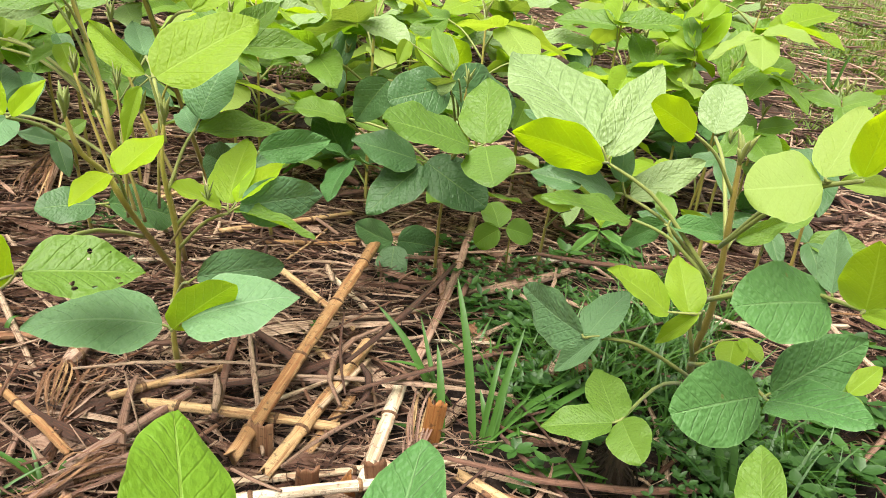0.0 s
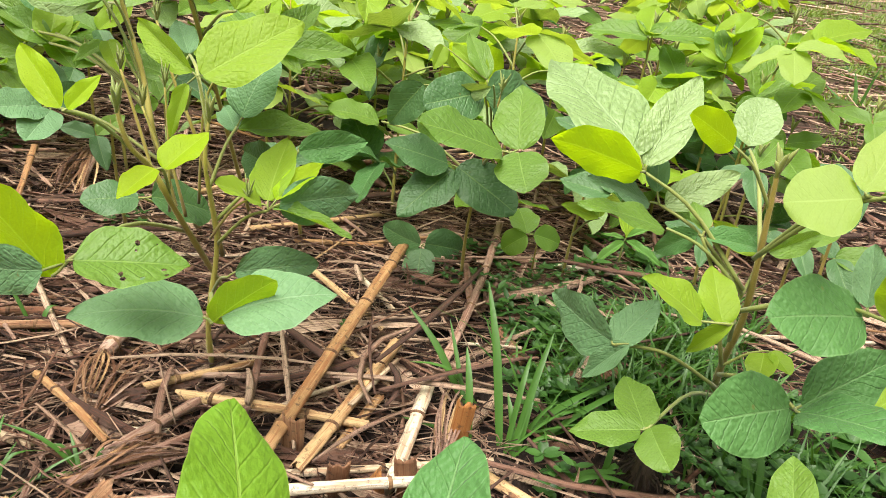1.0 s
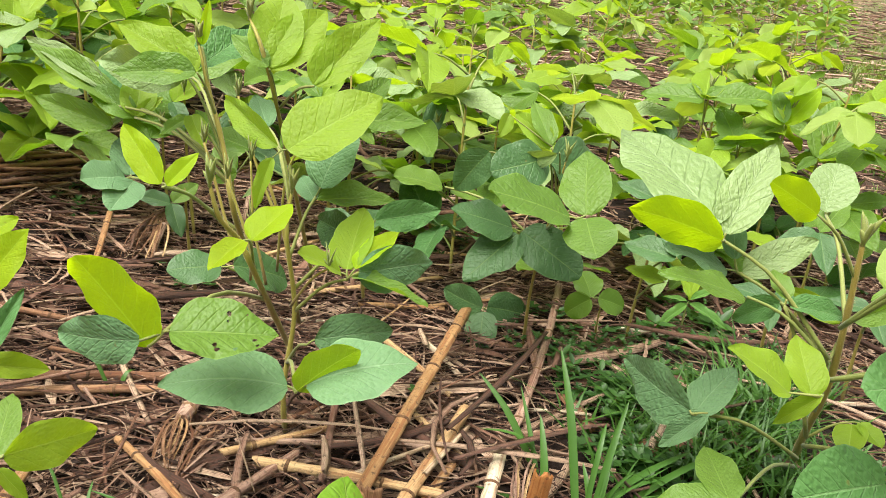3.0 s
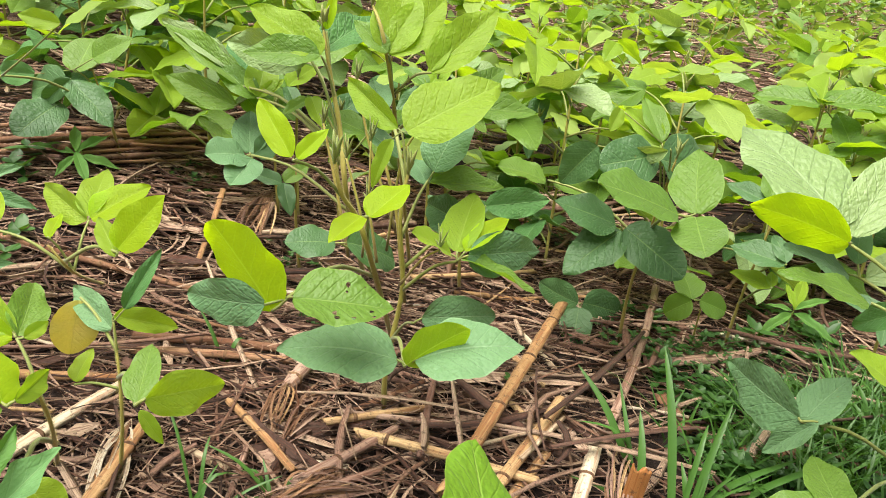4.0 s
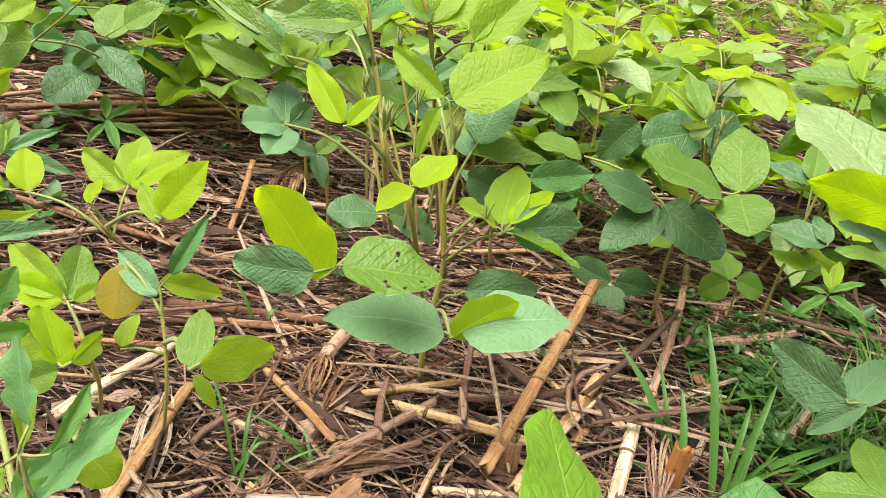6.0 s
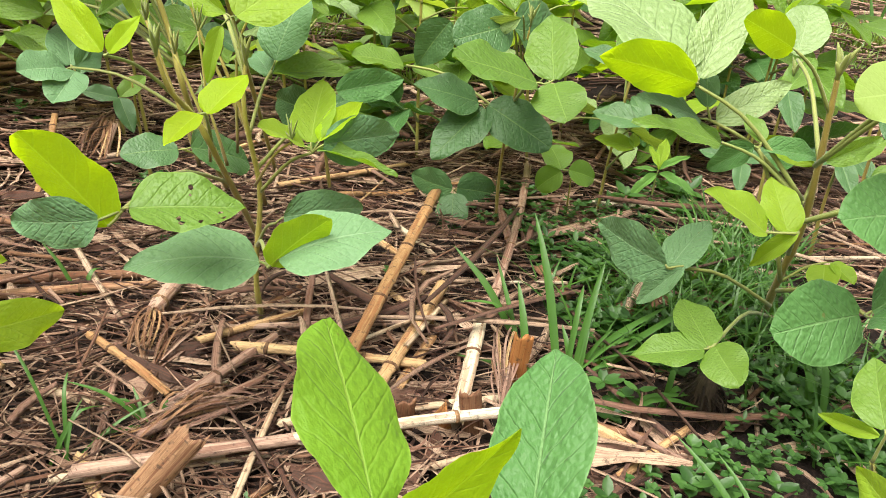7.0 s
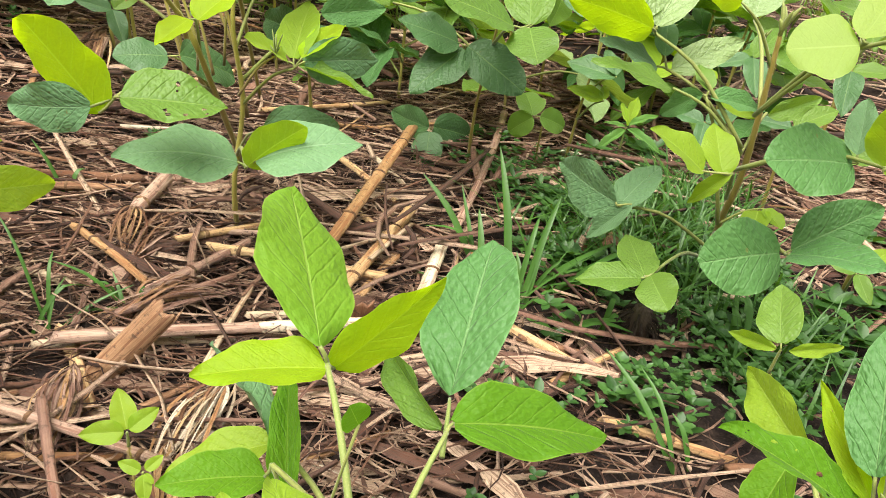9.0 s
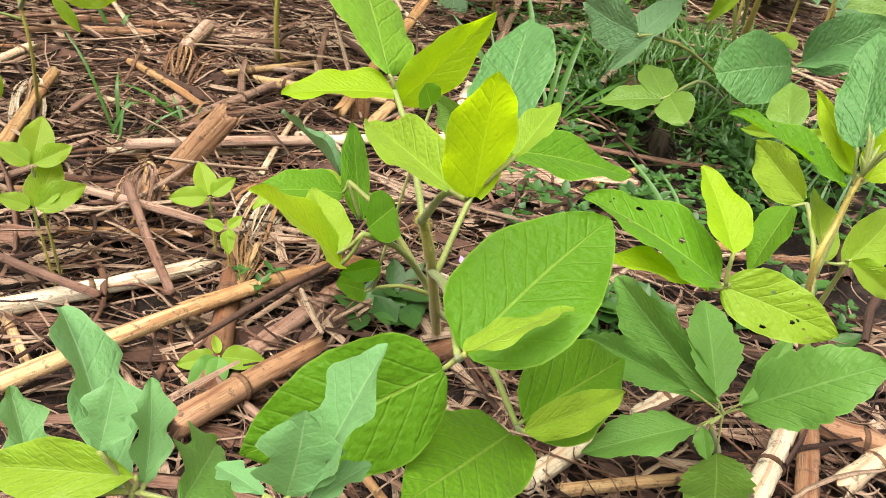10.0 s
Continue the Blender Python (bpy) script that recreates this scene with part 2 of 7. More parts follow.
def soil_material():
    g = Nodes("dark_soil")
    p = g.node("ShaderNodeNewGeometry", 0)
    big, small, grain = g.noise(1.3, 5.0, 0.6, p), g.noise(38.0, 6.0, 0.65, p), g.noise(260.0, 3.0, 0.6, p)
    col = g.ramp(small, (0.28, (0.007, 0.004, 0.004)), (0.52, (0.018, 0.011, 0.009)), (0.78, (0.060, 0.037, 0.027)))
    col = g.mix(g.span(grain, 0.55, 0.75, 0.0, 0.6), col, (0.10, 0.062, 0.042))
    x, y = g.node("ShaderNodeSeparateXYZ", 0, Vector=p), g.node("ShaderNodeSeparateXYZ", 1, Vector=p)
    way = g.t.nodes.new("ShaderNodeVectorMath")
    way.operation = "LENGTH"
    g.put(g.node("ShaderNodeCombineXYZ", X=x, Y=g.math("SUBTRACT", y, 1.2)), way.inputs[0])
    strawy = g.noise(30.0, 5.0, 0.7, g.node("ShaderNodeMapping", Vector=p, Scale=(0.35, 1.6, 1.0)))
    mat_tone = g.ramp(strawy, (0.38, (0.030, 0.018, 0.014)), (0.52, (0.13, 0.075, 0.052)), (0.68, (0.36, 0.25, 0.165)))
    mulched = g.span(g.math("ADD", way.outputs["Value"], g.math("MULTIPLY", big, 0.8)), 1.7, 2.6)
    col = g.mix(g.math("MULTIPLY", mulched, 0.9), col, mat_tone)
    far = g.span(g.math("ADD", y, g.math("MULTIPLY", big, 3.0)), 4.0, 7.0)
    cover = g.mix(g.span(g.noise(9.0, 6.0, 0.7, p), 0.42, 0.58), (0.20, 0.15, 0.085), (0.075, 0.135, 0.035))
    col = g.mix(g.math("MULTIPLY", far, 0.6), col, cover)
    height = g.math("ADD", g.math("MULTIPLY", small, 0.8), g.math("MULTIPLY", grain, 0.3))
    return g.done(col, 0.9, g.bump(height, 1.0, 0.012), Specular_IOR_Level=0.25)


SOIL = soil_material()


def small_green(name, a, b, through=0.3):
    g = Nodes(name)
    chance = g.node("ShaderNodeNewGeometry", 8)
    p = g.node("ShaderNodeNewGeometry", 0)
    col = g.mix(g.math("ADD", g.math("MULTIPLY", chance, 0.7), g.math("MULTIPLY", g.noise(60.0, 3.0, 0.6, p), 0.3)), a, b)
    g.done(col, 0.45, g.bump(g.noise(300.0, 2.0, 0.5, p), 0.4, 0.001))
    lit = g.node("ShaderNodeBsdfTranslucent", Color=g.mix(1.0, col, (1.7, 1.5, 0.5), "MULTIPLY"))
    g.put(g.node("ShaderNodeMixShader", i0=through, i1=g.bsdf.outputs[0], i2=lit), g.end.inputs["Surface"])
    return g.m


GRASS = small_green("grass_blade", (0.024, 0.084, 0.012), (0.084, 0.196, 0.028))
COVER = small_green("small_weed_leaf", (0.016, 0.058, 0.010), (0.068, 0.165, 0.030))
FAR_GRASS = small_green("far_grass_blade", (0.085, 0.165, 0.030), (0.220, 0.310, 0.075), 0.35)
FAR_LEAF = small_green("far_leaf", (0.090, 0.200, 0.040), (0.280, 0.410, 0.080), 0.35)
PETAL = small_green("violet_petal", (0.42, 0.25, 0.50), (0.60, 0.42, 0.62))


# ---- building helpers ----
def ground_z(x, y):
    """The lie of the land: nearly level, with a low bank of mulch to one side, rising gently ahead."""
    a = min(1.0, max(0.0, (-x - 0.45) / 0.5)) * min(1.0, max(0.0, (y - 0.6) / 0.5))
    slope = 0.085 * max(0.0, min(y, 60.0) - 1.45)
    return 0.115 * a * a * (3 - 2 * a) + slope * min(1.0, max(0.0, (y - 1.45) / 0.8))


def mesh_of(name, verts, faces, mat, uvs=None, smooth=True):
    me = bpy.data.meshes.new(name)
    me.from_pydata(verts, [], faces)
    me.materials.append(mat)
    if uvs is not None:
        layer = me.uv_layers.new(name="UVMap")
        idx = np.zeros(len(me.loops), dtype=np.int32)
        me.loops.foreach_get("vertex_index", idx)
        layer.data.foreach_set("uv", np.asarray(uvs, dtype=np.float32)[idx].ravel())
    if smooth:
        me.polygons.foreach_set("use_smooth", [True] * len(me.polygons))
    me.update()
    return me


def part(name, me, parent, label="", m=None):
    ob = new(name, me)
    ob.parent = parent
    if m is not None:
        ob.matrix_basis = m
    if label:
        ob["label"] = label
    return ob


def smooth_line(points, n):
    """Points along a soft curve through the given ones."""
    p = [Vector(q) for q in points]
    if len(p) == 2:
        return [p[0].lerp(p[1], k / (n - 1)) for k in range(n)]
    out = []
    for k in range(n):
        s = k / (n - 1) * (len(p) - 1)
        i = min(int(s), len(p) - 2)
        f = s - i
        a, b, c, d = p[max(i - 1, 0)], p[i], p[i + 1], p[min(i + 2, len(p) - 1)]
        out.append(0.5 * ((2 * b) + (c - a) * f + (2 * a - 5 * b + 4 * c - d) * f * f + (3 * b - a - 3 * c + d) * f ** 3))
    return out


def tube(points, radii, sides=7, cap=True):
    """Vertices, faces and uvs of a tapered tube along a line."""
    verts, faces, uvs = [], [], []
    side = None
    run = 0.0
    for i, p in enumerate(points):
        d = (points[min(i + 1, len(points) - 1)] - points[max(i - 1, 0)]).normalized()
        if side is None:
            side = d.cross(Vector((0.3, 0.2, 1))) if abs(d.z) < 0.9 else d.cross(Vector((1, 0, 0)))
        side = (side - side.dot(d) * d).normalized()
        other = d.cross(side)
        if i:
            run += (p - points[i - 1]).length
        for k in range(sides):
            a = 2 * math.pi * k / sides
            verts.append(p + radii[i] * (math.cos(a) * side + math.sin(a) * other))
            uvs.append((k / sides, run * 20))
    for i in range(len(points) - 1):
        for k in range(sides):
            k2 = (k + 1) % sides
            faces.append((i * sides + k, i * sides + k2, (i + 1) * sides + k2, (i + 1) * sides + k))
    if cap:
        faces.append(tuple(range(sides))[::-1])
        faces.append(tuple(range((len(points) - 1) * sides, len(points) * sides)))
    return verts, faces, uvs


PROFILE = {
    "ovate": lambda v: v ** 0.48 * (1 - v) ** 0.80,
    "eaten": lambda v: v ** 0.48 * (1 - v) ** 0.80,
    "round": lambda v: v ** 0.46 * (1 - v) ** 0.56,
    "lance": lambda v: v ** 0.8 * (1 - v) ** 0.95,
    "toothed": lambda v: v ** 0.75 * (1 - v) ** 0.8 * (1 + 0.16 * ((v * 8) % 1.0 - 0.5)),
    "oval": lambda v: v ** 0.74 * (1 - v) ** 0.74,
    "lobed": lambda v: v ** 0.62 * (1 - v) ** 0.55 * (0.82 + 0.22 * math.sin(v * 17.0 + 2.0) + 0.05 * (((v * 13) % 1.0) - 0.5)),
}
BLADES = {}


def blade(shape, fold, droop, mat, variant):
    """One leaf blade, 1 long along y and 1 wide along x: folded at the midrib, drooping to the tip, with wavy margins."""
    key = (shape, fold, droop, mat, variant)
    if key in BLADES:
        return BLADES[key]
    rng = random.Random(len(shape) * 1000 + fold * 31 + int(droop * 100) * 7 + variant)
    n, m = (32, 8) if shape in ("toothed", "lobed") else (96, 60) if shape == "eaten" else (20, 12)
    top = max(PROFILE[shape](i / 200) for i in range(1, 200))
    p1, p2, bend = rng.uniform(0, 6), rng.uniform(0, 6), rng.uniform(-0.022, 0.022)
    lift = math.tan(radians(fold + 7))
    verts, uvs, faces = [], [], []
    for i in range(n + 1):
        v = i / n
        vv = min(max(v, 0.004), 0.996)
        w = 0.5 * PROFILE[shape](vv) / top
        for j in range(m + 1):
            u = j / m * 2 - 1
            edge = 1 + 0.016 * math.sin(11 * v + p1 + (2 if u > 0 else 0)) + 0.008 * math.sin(47 * v + p2)
            x = u * w * edge * math.cos(radians(fold) * 0.8) + bend * math.sin(math.pi * v)
            z = abs(u) * w * lift * (0.55 if fold < 30 else 0.9) - droop * v * v - 0.10 * w * u * u
            z += 0.020 * math.sin(8 * v + p2) * u * abs(u) + 0.022 * math.sin(15 * v + p1) * abs(u) ** 3 + droop * 0.25 * v
            z += 0.007 * math.sin(2 * math.pi * (7 * v - 2.4 * abs(u) ** 0.85)) * abs(u) * (1 - 0.5 * abs(u)) * (1 if shape in ("ovate", "oval", "eaten", "round") else 0)
            verts.append((x, v, z))
            uvs.append((j / m, v))
    holes = [(rng.uniform(0.3, 0.85), rng.uniform(0.12, 0.9), rng.uniform(0.008, 0.026)) for _ in range(8)] if shape == "eaten" else []
    for i in range(n):
        for j in range(m):
            a = i * (m + 1) + j
            if any(((i + 0.5) / n - p) ** 2 + (((j + 0.5) / m - q) * 0.6) ** 2 < (r * (1 + 0.5 * noise.noise((i * 0.3, j * 0.3, p * 40)))) ** 2 for p, q, r in holes):
                continue
            faces.append((a, a + 1, a + m + 2, a + m + 1))
    BLADES[key] = mesh_of("blade", verts, faces, LEAF[mat], uvs)
    return BLADES[key]


def blade_pose(at, az, el, roll, length, width):
    """The pose of a blade that grows from at, to the compass angle az and the height angle el, turned by roll round its midrib."""
    a, e = radians(az), radians(el)
    y = Vector((math.cos(e) * math.cos(a), math.cos(e) * math.sin(a), math.sin(e)))
    z = Vector((0, 0, 1)) - y.z * y
    z = z.normalized() if z.length > 1e-3 else Vector((1, 0, 0))
    z = Matrix.Rotation(radians(roll), 3, y) @ z
    x = y.cross(z)
    m = Matrix((x, y, z)).transposed().to_4x4() @ Matrix.Diagonal((length * width, length, length, 1))
    return Matrix.Translation(at) @ m


# ---- the ground ----
def ground():
    def steps(near, far, count, grow):
        out = [near * i / count for i in range(count + 1)]
        d = near / count
        while out[-1] < far:
            d *= grow
            out.append(out[-1] + d)
        return out
    right = steps(1.4, 600, 60, 1.22)
    xs = [-v for v in right[:0:-1]] + right
    ahead, behind = steps(2.4, 600, 100, 1.2), steps(0.8, 600, 20, 1.3)
    ys = [-v for v in behind[:0:-1]] + ahead
    verts, faces = [], []
    for y in ys:
        for x in xs:
            z = ground_z(x, y)
            if abs(x) < 8 and abs(y) < 12:
                z += 0.010 * noise.noise((x * 7, y * 7, 0.3)) + 0.006 * noise.noise((x * 23, y * 23, 2.3)) - 0.006
            verts.append((x, y, z))
    w = len(xs)
    for j in range(len(ys) - 1):
        for i in range(w - 1):
            faces.append((j * w + i, j * w + i + 1, (j + 1) * w + i + 1, (j + 1) * w + i))
    tagged(new("ground", mesh_of("ground", verts, faces, SOIL)), "dark crumbly field soil under straw mulch", "ground", kind="structure")


ground()


# ---- plants ----
def rooted(name, label, category, points, radius, mat, group):
    top = new(name)
    base = Vector(points[0])
    base.z += ground_z(base.x, base.y) if base.z < 0.02 else 0
    top.location = base
    tagged(top, label, category, group)
    pts = [Vector(p) for p in points]
    pts[0] = base - Vector((0, 0, 0.012))
    line = smooth_line(pts, 4 * len(pts))
    n = len(line)
    radii = [radius * (1.0 - 0.5 * i / (n - 1)) * (1.16 if i % 4 == 3 else 1.0) * (0.2 if i == n - 1 else 1.0) for i in range(n)]
    v, f, uv = tube([p - base for p in line], radii, 8)
    if mat is STEM and radius != 0.0032:
        rng = random.Random(int(base.x * 4000) + n)
        for _ in range(60 * n):
            i = rng.randrange(1, n - 1)
            p = line[i].lerp(line[i + 1], rng.random()) - base
            a, r = rng.uniform(0, 6.28), radii[i] * 0.95
            d = Vector((math.cos(a), math.sin(a), rng.uniform(-0.3, 0.6)))
            o, w = len(v), Vector((-math.sin(a), math.cos(a), 0)) * 0.00013
            v.extend((p + d * r - w, p + d * r + w, p + d * (r + rng.uniform(0.001, 0.0028))))
            uv.extend(((0, 3), (0, 3), (0, 3)))
            f.append((o, o + 1, o + 2))
    part("stem", mesh_of("stem", v, f, mat, uv), top)
    if mat is STEM and line[-1].z - base.z > 0.2:
        bud(top, line[-1] - base, radius)
    return top


def bud(plant, at, radius):
    """The hairy shoot tip: a cluster of folded young leaves."""
    verts, faces, uvs = [], [], []
    for k in range(7):
        az = k * 2.4
        spread = 0.10 + 0.07 * (k % 3)
        lean = Vector((math.cos(az) * spread, math.sin(az) * spread, 1)).normalized()
        size = 0.011 + 0.005 * ((k * 3) % 4)
        pts = [at + lean * size * q + Vector((math.cos(az), math.sin(az), 0)) * 0.004 * q * q for q in (-0.15, 0.2, 0.5, 0.8, 1.0)]
        v, f, uv = tube(pts, [radius * q for q in (0.40, 0.55, 0.62, 0.42, 0.08)], 6)
        o = len(verts)
        verts += v
        uvs += uv
        faces += [tuple(i + o for i in face) for face in f]
    part("bud", mesh_of("bud", verts, faces, PETIOLE, uvs), plant, "hairy green-brown shoot tip")


def soy_plant(label, points, radius=0.0032, bark=None):
    return rooted("soybean_plant", label, "soybean plant", points, radius, bark or STEM, "soybean plants")


def weed(label, points, radius=0.003):
    return rooted("weed", label, "weed", points, radius, PETIOLE, "weeds")


def flower(plant, at):
    """A tiny violet soybean flower in a leaf axil."""
    verts, faces = [], []
    for az, el in ((0, 30), (120, 20), (240, 25), (60, 60)):
        m = blade_pose(Vector(at) - plant.location, az, el, 0, 0.007, 0.7)
        o = len(verts)
        verts += [m @ Vector(q) for q in ((0, 0, 0), (0.5, 0.5, 0.1), (0, 1, 0.15), (-0.5, 0.5, 0.1), (0, 0.5, -0.08))]
        faces += [(o, o + 1, o + 4), (o + 1, o + 2, o + 4), (o + 2, o + 3, o + 4), (o + 3, o, o + 4)]
    part("flower", mesh_of("flower", verts, faces, PETAL), plant, "tiny pale violet flower")


COUNT = [0]


def leaf(plant, node, hub, blades):
    """A compound leaf: its stalk from a node of the stem to the hub, and the blades that grow there."""
    base = plant.location
    a, b = Vector(node) - base, Vector(hub) - base
    span = (b - a).length
    mid = a.lerp(b, 0.55) + Vector((0, 0, 0.10 * span))
    line = smooth_line([a, mid, b], 8)
    r = min(0.0020, 0.0009 + 0.009 * span)
    v, f, uv = tube(line, [r * (1.25 - 0.45 * i / 7) for i in range(8)], 6)
    stalk_ob = part("leaf_stalk", mesh_of("leaf_stalk", v, f, PETIOLE, uv), plant)
    for i, (az, el, roll, length, width, tone, shape, fold, droop, *off) in enumerate(blades):
        COUNT[0] += 1
        root = b + (Vector(off[0]) if off else Vector())
        me = blade(shape, fold, droop, tone, COUNT[0] % 3)
        m = blade_pose(root, az, el, roll, length, width)
        m.translation += m.to_3x3().col[2].normalized() * 0.0022 * (i - 0.5 * (len(blades) - 1)) + m.to_3x3().col[1].normalized() * 0.002
        part("leaflet" if len(blades) > 1 else "leaf_blade", me, stalk_ob, "leaflet with insect-eaten holes" if shape == "eaten" else "", m)
        if (root - b).length > 0.003:
            v, f, uv = tube(smooth_line([b, b.lerp(root, 0.5), m.translation], 5), [r * q for q in (0.8, 0.7, 0.65, 0.6, 0.6)], 5)
            part("leaflet_stalk", mesh_of("leaflet_stalk", v, f, PETIOLE, uv), stalk_ob)
    return stalk_ob


plant_a = soy_plant('upright soybean plant with two wide dark lower leaflets', [(-0.237, 0.828, 0.000), (-0.235, 0.805, 0.074), (-0.229, 0.811, 0.166), (-0.237, 0.800, 0.252), (-0.235, 0.803, 0.300)], 0.0034)
leaf(plant_a, (-0.233, 0.807, 0.107), (-0.178, 0.676, 0.157), [(-154, 14, -17, 0.104, 0.70, 'sage', 'ovate', 6, 0.32, (-0.005, 0.000, 0.006)), (20, 24, 16, 0.097, 0.79, 'sage', 'ovate', 6, 0.32, (0.008, 0.000, 0.008)), (25, 41, -74, 0.066, 0.74, 'light', 'round', 8, 0.12, (0.003, -0.006, 0.002))])
leaf(plant_a, (-0.233, 0.807, 0.107), (-0.197, 0.760, 0.158), [(48, -7, 62, 0.102, 0.44, 'sage', 'ovate', 8, 0.12, (0.006, 0.000, 0.007))])
leaf(plant_a, (-0.229, 0.811, 0.166), (-0.169, 0.790, 0.222), [(-140, 33, -16, 0.051, 0.79, 'light', 'round', 20, 0.12, (-0.003, 0.000, 0.009)), (95, 32, -9, 0.087, 0.53, 'light', 'ovate', 20, 0.12, (-0.002, 0.000, 0.010)), (60, 28, 9, 0.067, 0.41, 'young', 'ovate', 20, 0.12, (0.006, 0.000, 0.011)), (49, -4, 82, 0.102, 0.48, 'sage', 'ovate', 8, 0.12, (0.008, 0.000, 0.009)), (10, -13, 4, 0.081, 0.31, 'mid', 'ovate', 20, 0.12, (0.002, 0.000, 0.000))])
leaf(plant_a, (-0.232, 0.808, 0.190), (-0.172, 0.855, 0.245), [(140, -1, -72, 0.091, 0.51, 'dark', 'ovate', 20, 0.12, (-0.006, 0.000, -0.007)), (38, 6, 65, 0.080, 0.45, 'veined', 'ovate', 20, 0.12, (0.009, 0.000, 0.020))])
leaf(plant_a, (-0.235, 0.803, 0.227), (-0.229, 0.860, 0.279), [(31, 3, 26, 0.095, 0.40, 'mid', 'ovate', 20, 0.20, (-0.000, 0.000, -0.002)), (61, 60, 10, 0.074, 0.78, 'sage', 'round', 14, 0.12, (0.004, 0.000, 0.009)), (124, 11, -22, 0.065, 0.43, 'sage', 'ovate', 20, 0.12, (-0.000, 0.000, -0.007))])
leaf(plant_a, (-0.236, 0.803, 0.290), (-0.246, 0.801, 0.339), [(39, 32, 35, 0.112, 0.65, 'light', 'ovate', 14, 0.12, (0.003, 0.000, 0.001)), (152, 20, -73, 0.098, 0.30, 'light', 'ovate', 20, 0.12, (-0.003, 0.000, 0.002)), (-133, -70, -39, 0.053, 0.33, 'light', 'ovate', 20, 0.12, (-0.008, 0.000, -0.007))])
leaf(plant_a, (-0.235, 0.803, 0.280), (-0.320, 0.950, 0.325), [(127, 30, -8, 0.061, 0.53, 'sage', 'ovate', 20, 0.12, (-0.001, 0.000, 0.001)), (-174, -23, -63, 0.033, 0.64, 'mid', 'ovate', 20, 0.12, (-0.035, 0.000, -0.060))])
plant_b = soy_plant('soybean plant with yellow-green young top leaves', [(-0.295, 1.015, 0.000), (-0.258, 0.781, 0.208), (-0.265, 0.751, 0.258), (-0.271, 0.720, 0.290), (-0.278, 0.715, 0.322)], 0.0034)
leaf(plant_b, (-0.266, 0.831, 0.164), (-0.269, 0.618, 0.225), [(24, 0, 21, 0.085, 0.78, 'mid', 'eaten', 20, 0.12, (0.003, 0.000, 0.003)), (-176, 55, 72, 0.090, 0.80, 'young', 'round', 14, 0.12, (-0.012, 0.000, -0.017)), (167, -14, -89, 0.102, 0.44, 'sage', 'ovate', 8, 0.12, (-0.017, 0.000, -0.010))])
leaf(plant_b, (-0.260, 0.775, 0.219), (-0.247, 0.730, 0.270), [(67, 30, 6, 0.057, 0.69, 'young', 'ovate', 20, 0.12, (0.001, 0.000, -0.001)), (-110, -18, -7, 0.045, 0.65, 'young', 'ovate', 20, 0.12, (-0.004, 0.000, -0.001))])
leaf(plant_b, (-0.269, 0.733, 0.277), (-0.297, 0.670, 0.327), [(157, 40, -47, 0.065, 0.41, 'young', 'ovate', 20, 0.12, (-0.001, 0.000, 0.001)), (41, 48, 44, 0.037, 0.46, 'young', 'ovate', 20, 0.12, (0.003, 0.000, 0.000))])
leaf(plant_b, (-0.266, 0.831, 0.164), (-0.301, 0.800, 0.208), [(-140, 5, -34, 0.053, 0.79, 'dark', 'round', 8, 0.12, (-0.003, 0.000, 0.000)), (58, -21, 39, 0.079, 0.72, 'dark', 'round', 8, 0.12, (0.006, 0.000, 0.002))])
plant_c = soy_plant('tall soybean plant with a brown hairy stem', [(-0.410, 1.194, 0.000), (-0.351, 0.939, 0.203), (-0.369, 0.938, 0.294), (-0.389, 0.941, 0.359), (-0.405, 0.946, 0.412)], 0.0040)
leaf(plant_c, (-0.360, 0.939, 0.249), (-0.512, 0.990, 0.318), [(150, 35, -25, 0.093, 0.56, 'veined', 'ovate', 20, 0.12, (-0.000, 0.000, 0.003)), (172, -6, -94, 0.064, 0.51, 'light', 'ovate', 20, 0.12, (-0.004, 0.000, 0.000)), (-176, -34, -60, 0.043, 0.36, 'pale', 'ovate', 20, 0.12, (0.003, 0.000, -0.002)), (171, 22, -41, 0.132, 0.24, 'pale', 'ovate', 20, 0.12, (-0.039, 0.000, 0.017)), (174, 11, -69, 0.122, 0.33, 'mid', 'ovate', 20, 0.12, (-0.028, -0.000, -0.032))])
leaf(plant_c, (-0.356, 0.957, 0.188), (-0.506, 0.968, 0.232), [(120, 36, 3, 0.079, 0.62, 'sage', 'ovate', 14, 0.12, (-0.001, 0.000, 0.004)), (-114, 11, -35, 0.059, 0.90, 'sage', 'round', 20, 0.12, (-0.005, 0.000, -0.001)), (-87, -19, -20, 0.060, 0.79, 'sage', 'round', 20, 0.12, (0.004, 0.000, -0.003)), (80, 21, 67, 0.053, 0.68, 'sage', 'ovate', 20, 0.12, (0.002, 0.000, 0.000)), (155, 22, -15, 0.104, 0.23, 'mid', 'ovate', 20, 0.12, (-0.019, -0.000, -0.013))])
leaf(plant_c, (-0.367, 0.938, 0.281), (-0.421, 0.950, 0.372), [(169, -1, -87, 0.139, 0.40, 'pale', 'ovate', 20, 0.12, (-0.000, 0.000, 0.001)), (171, 30, -60, 0.092, 0.48, 'light', 'ovate', 20, 0.12, (0.003, 0.000, 0.005)), (74, 26, 25, 0.108, 0.49, 'veined', 'ovate', 20, 0.12, (0.014, 0.000, 0.009))])
leaf(plant_c, (-0.362, 0.938, 0.255), (-0.506, 0.980, 0.306), [(-178, 32, -47, 0.074, 0.50, 'mid', 'ovate', 20, 0.12), (107, 54, 9, 0.065, 0.70, 'light', 'ovate', 20, 0.12), (56, 34, 46, 0.043, 0.40, 'light', 'ovate', 20, 0.12)])
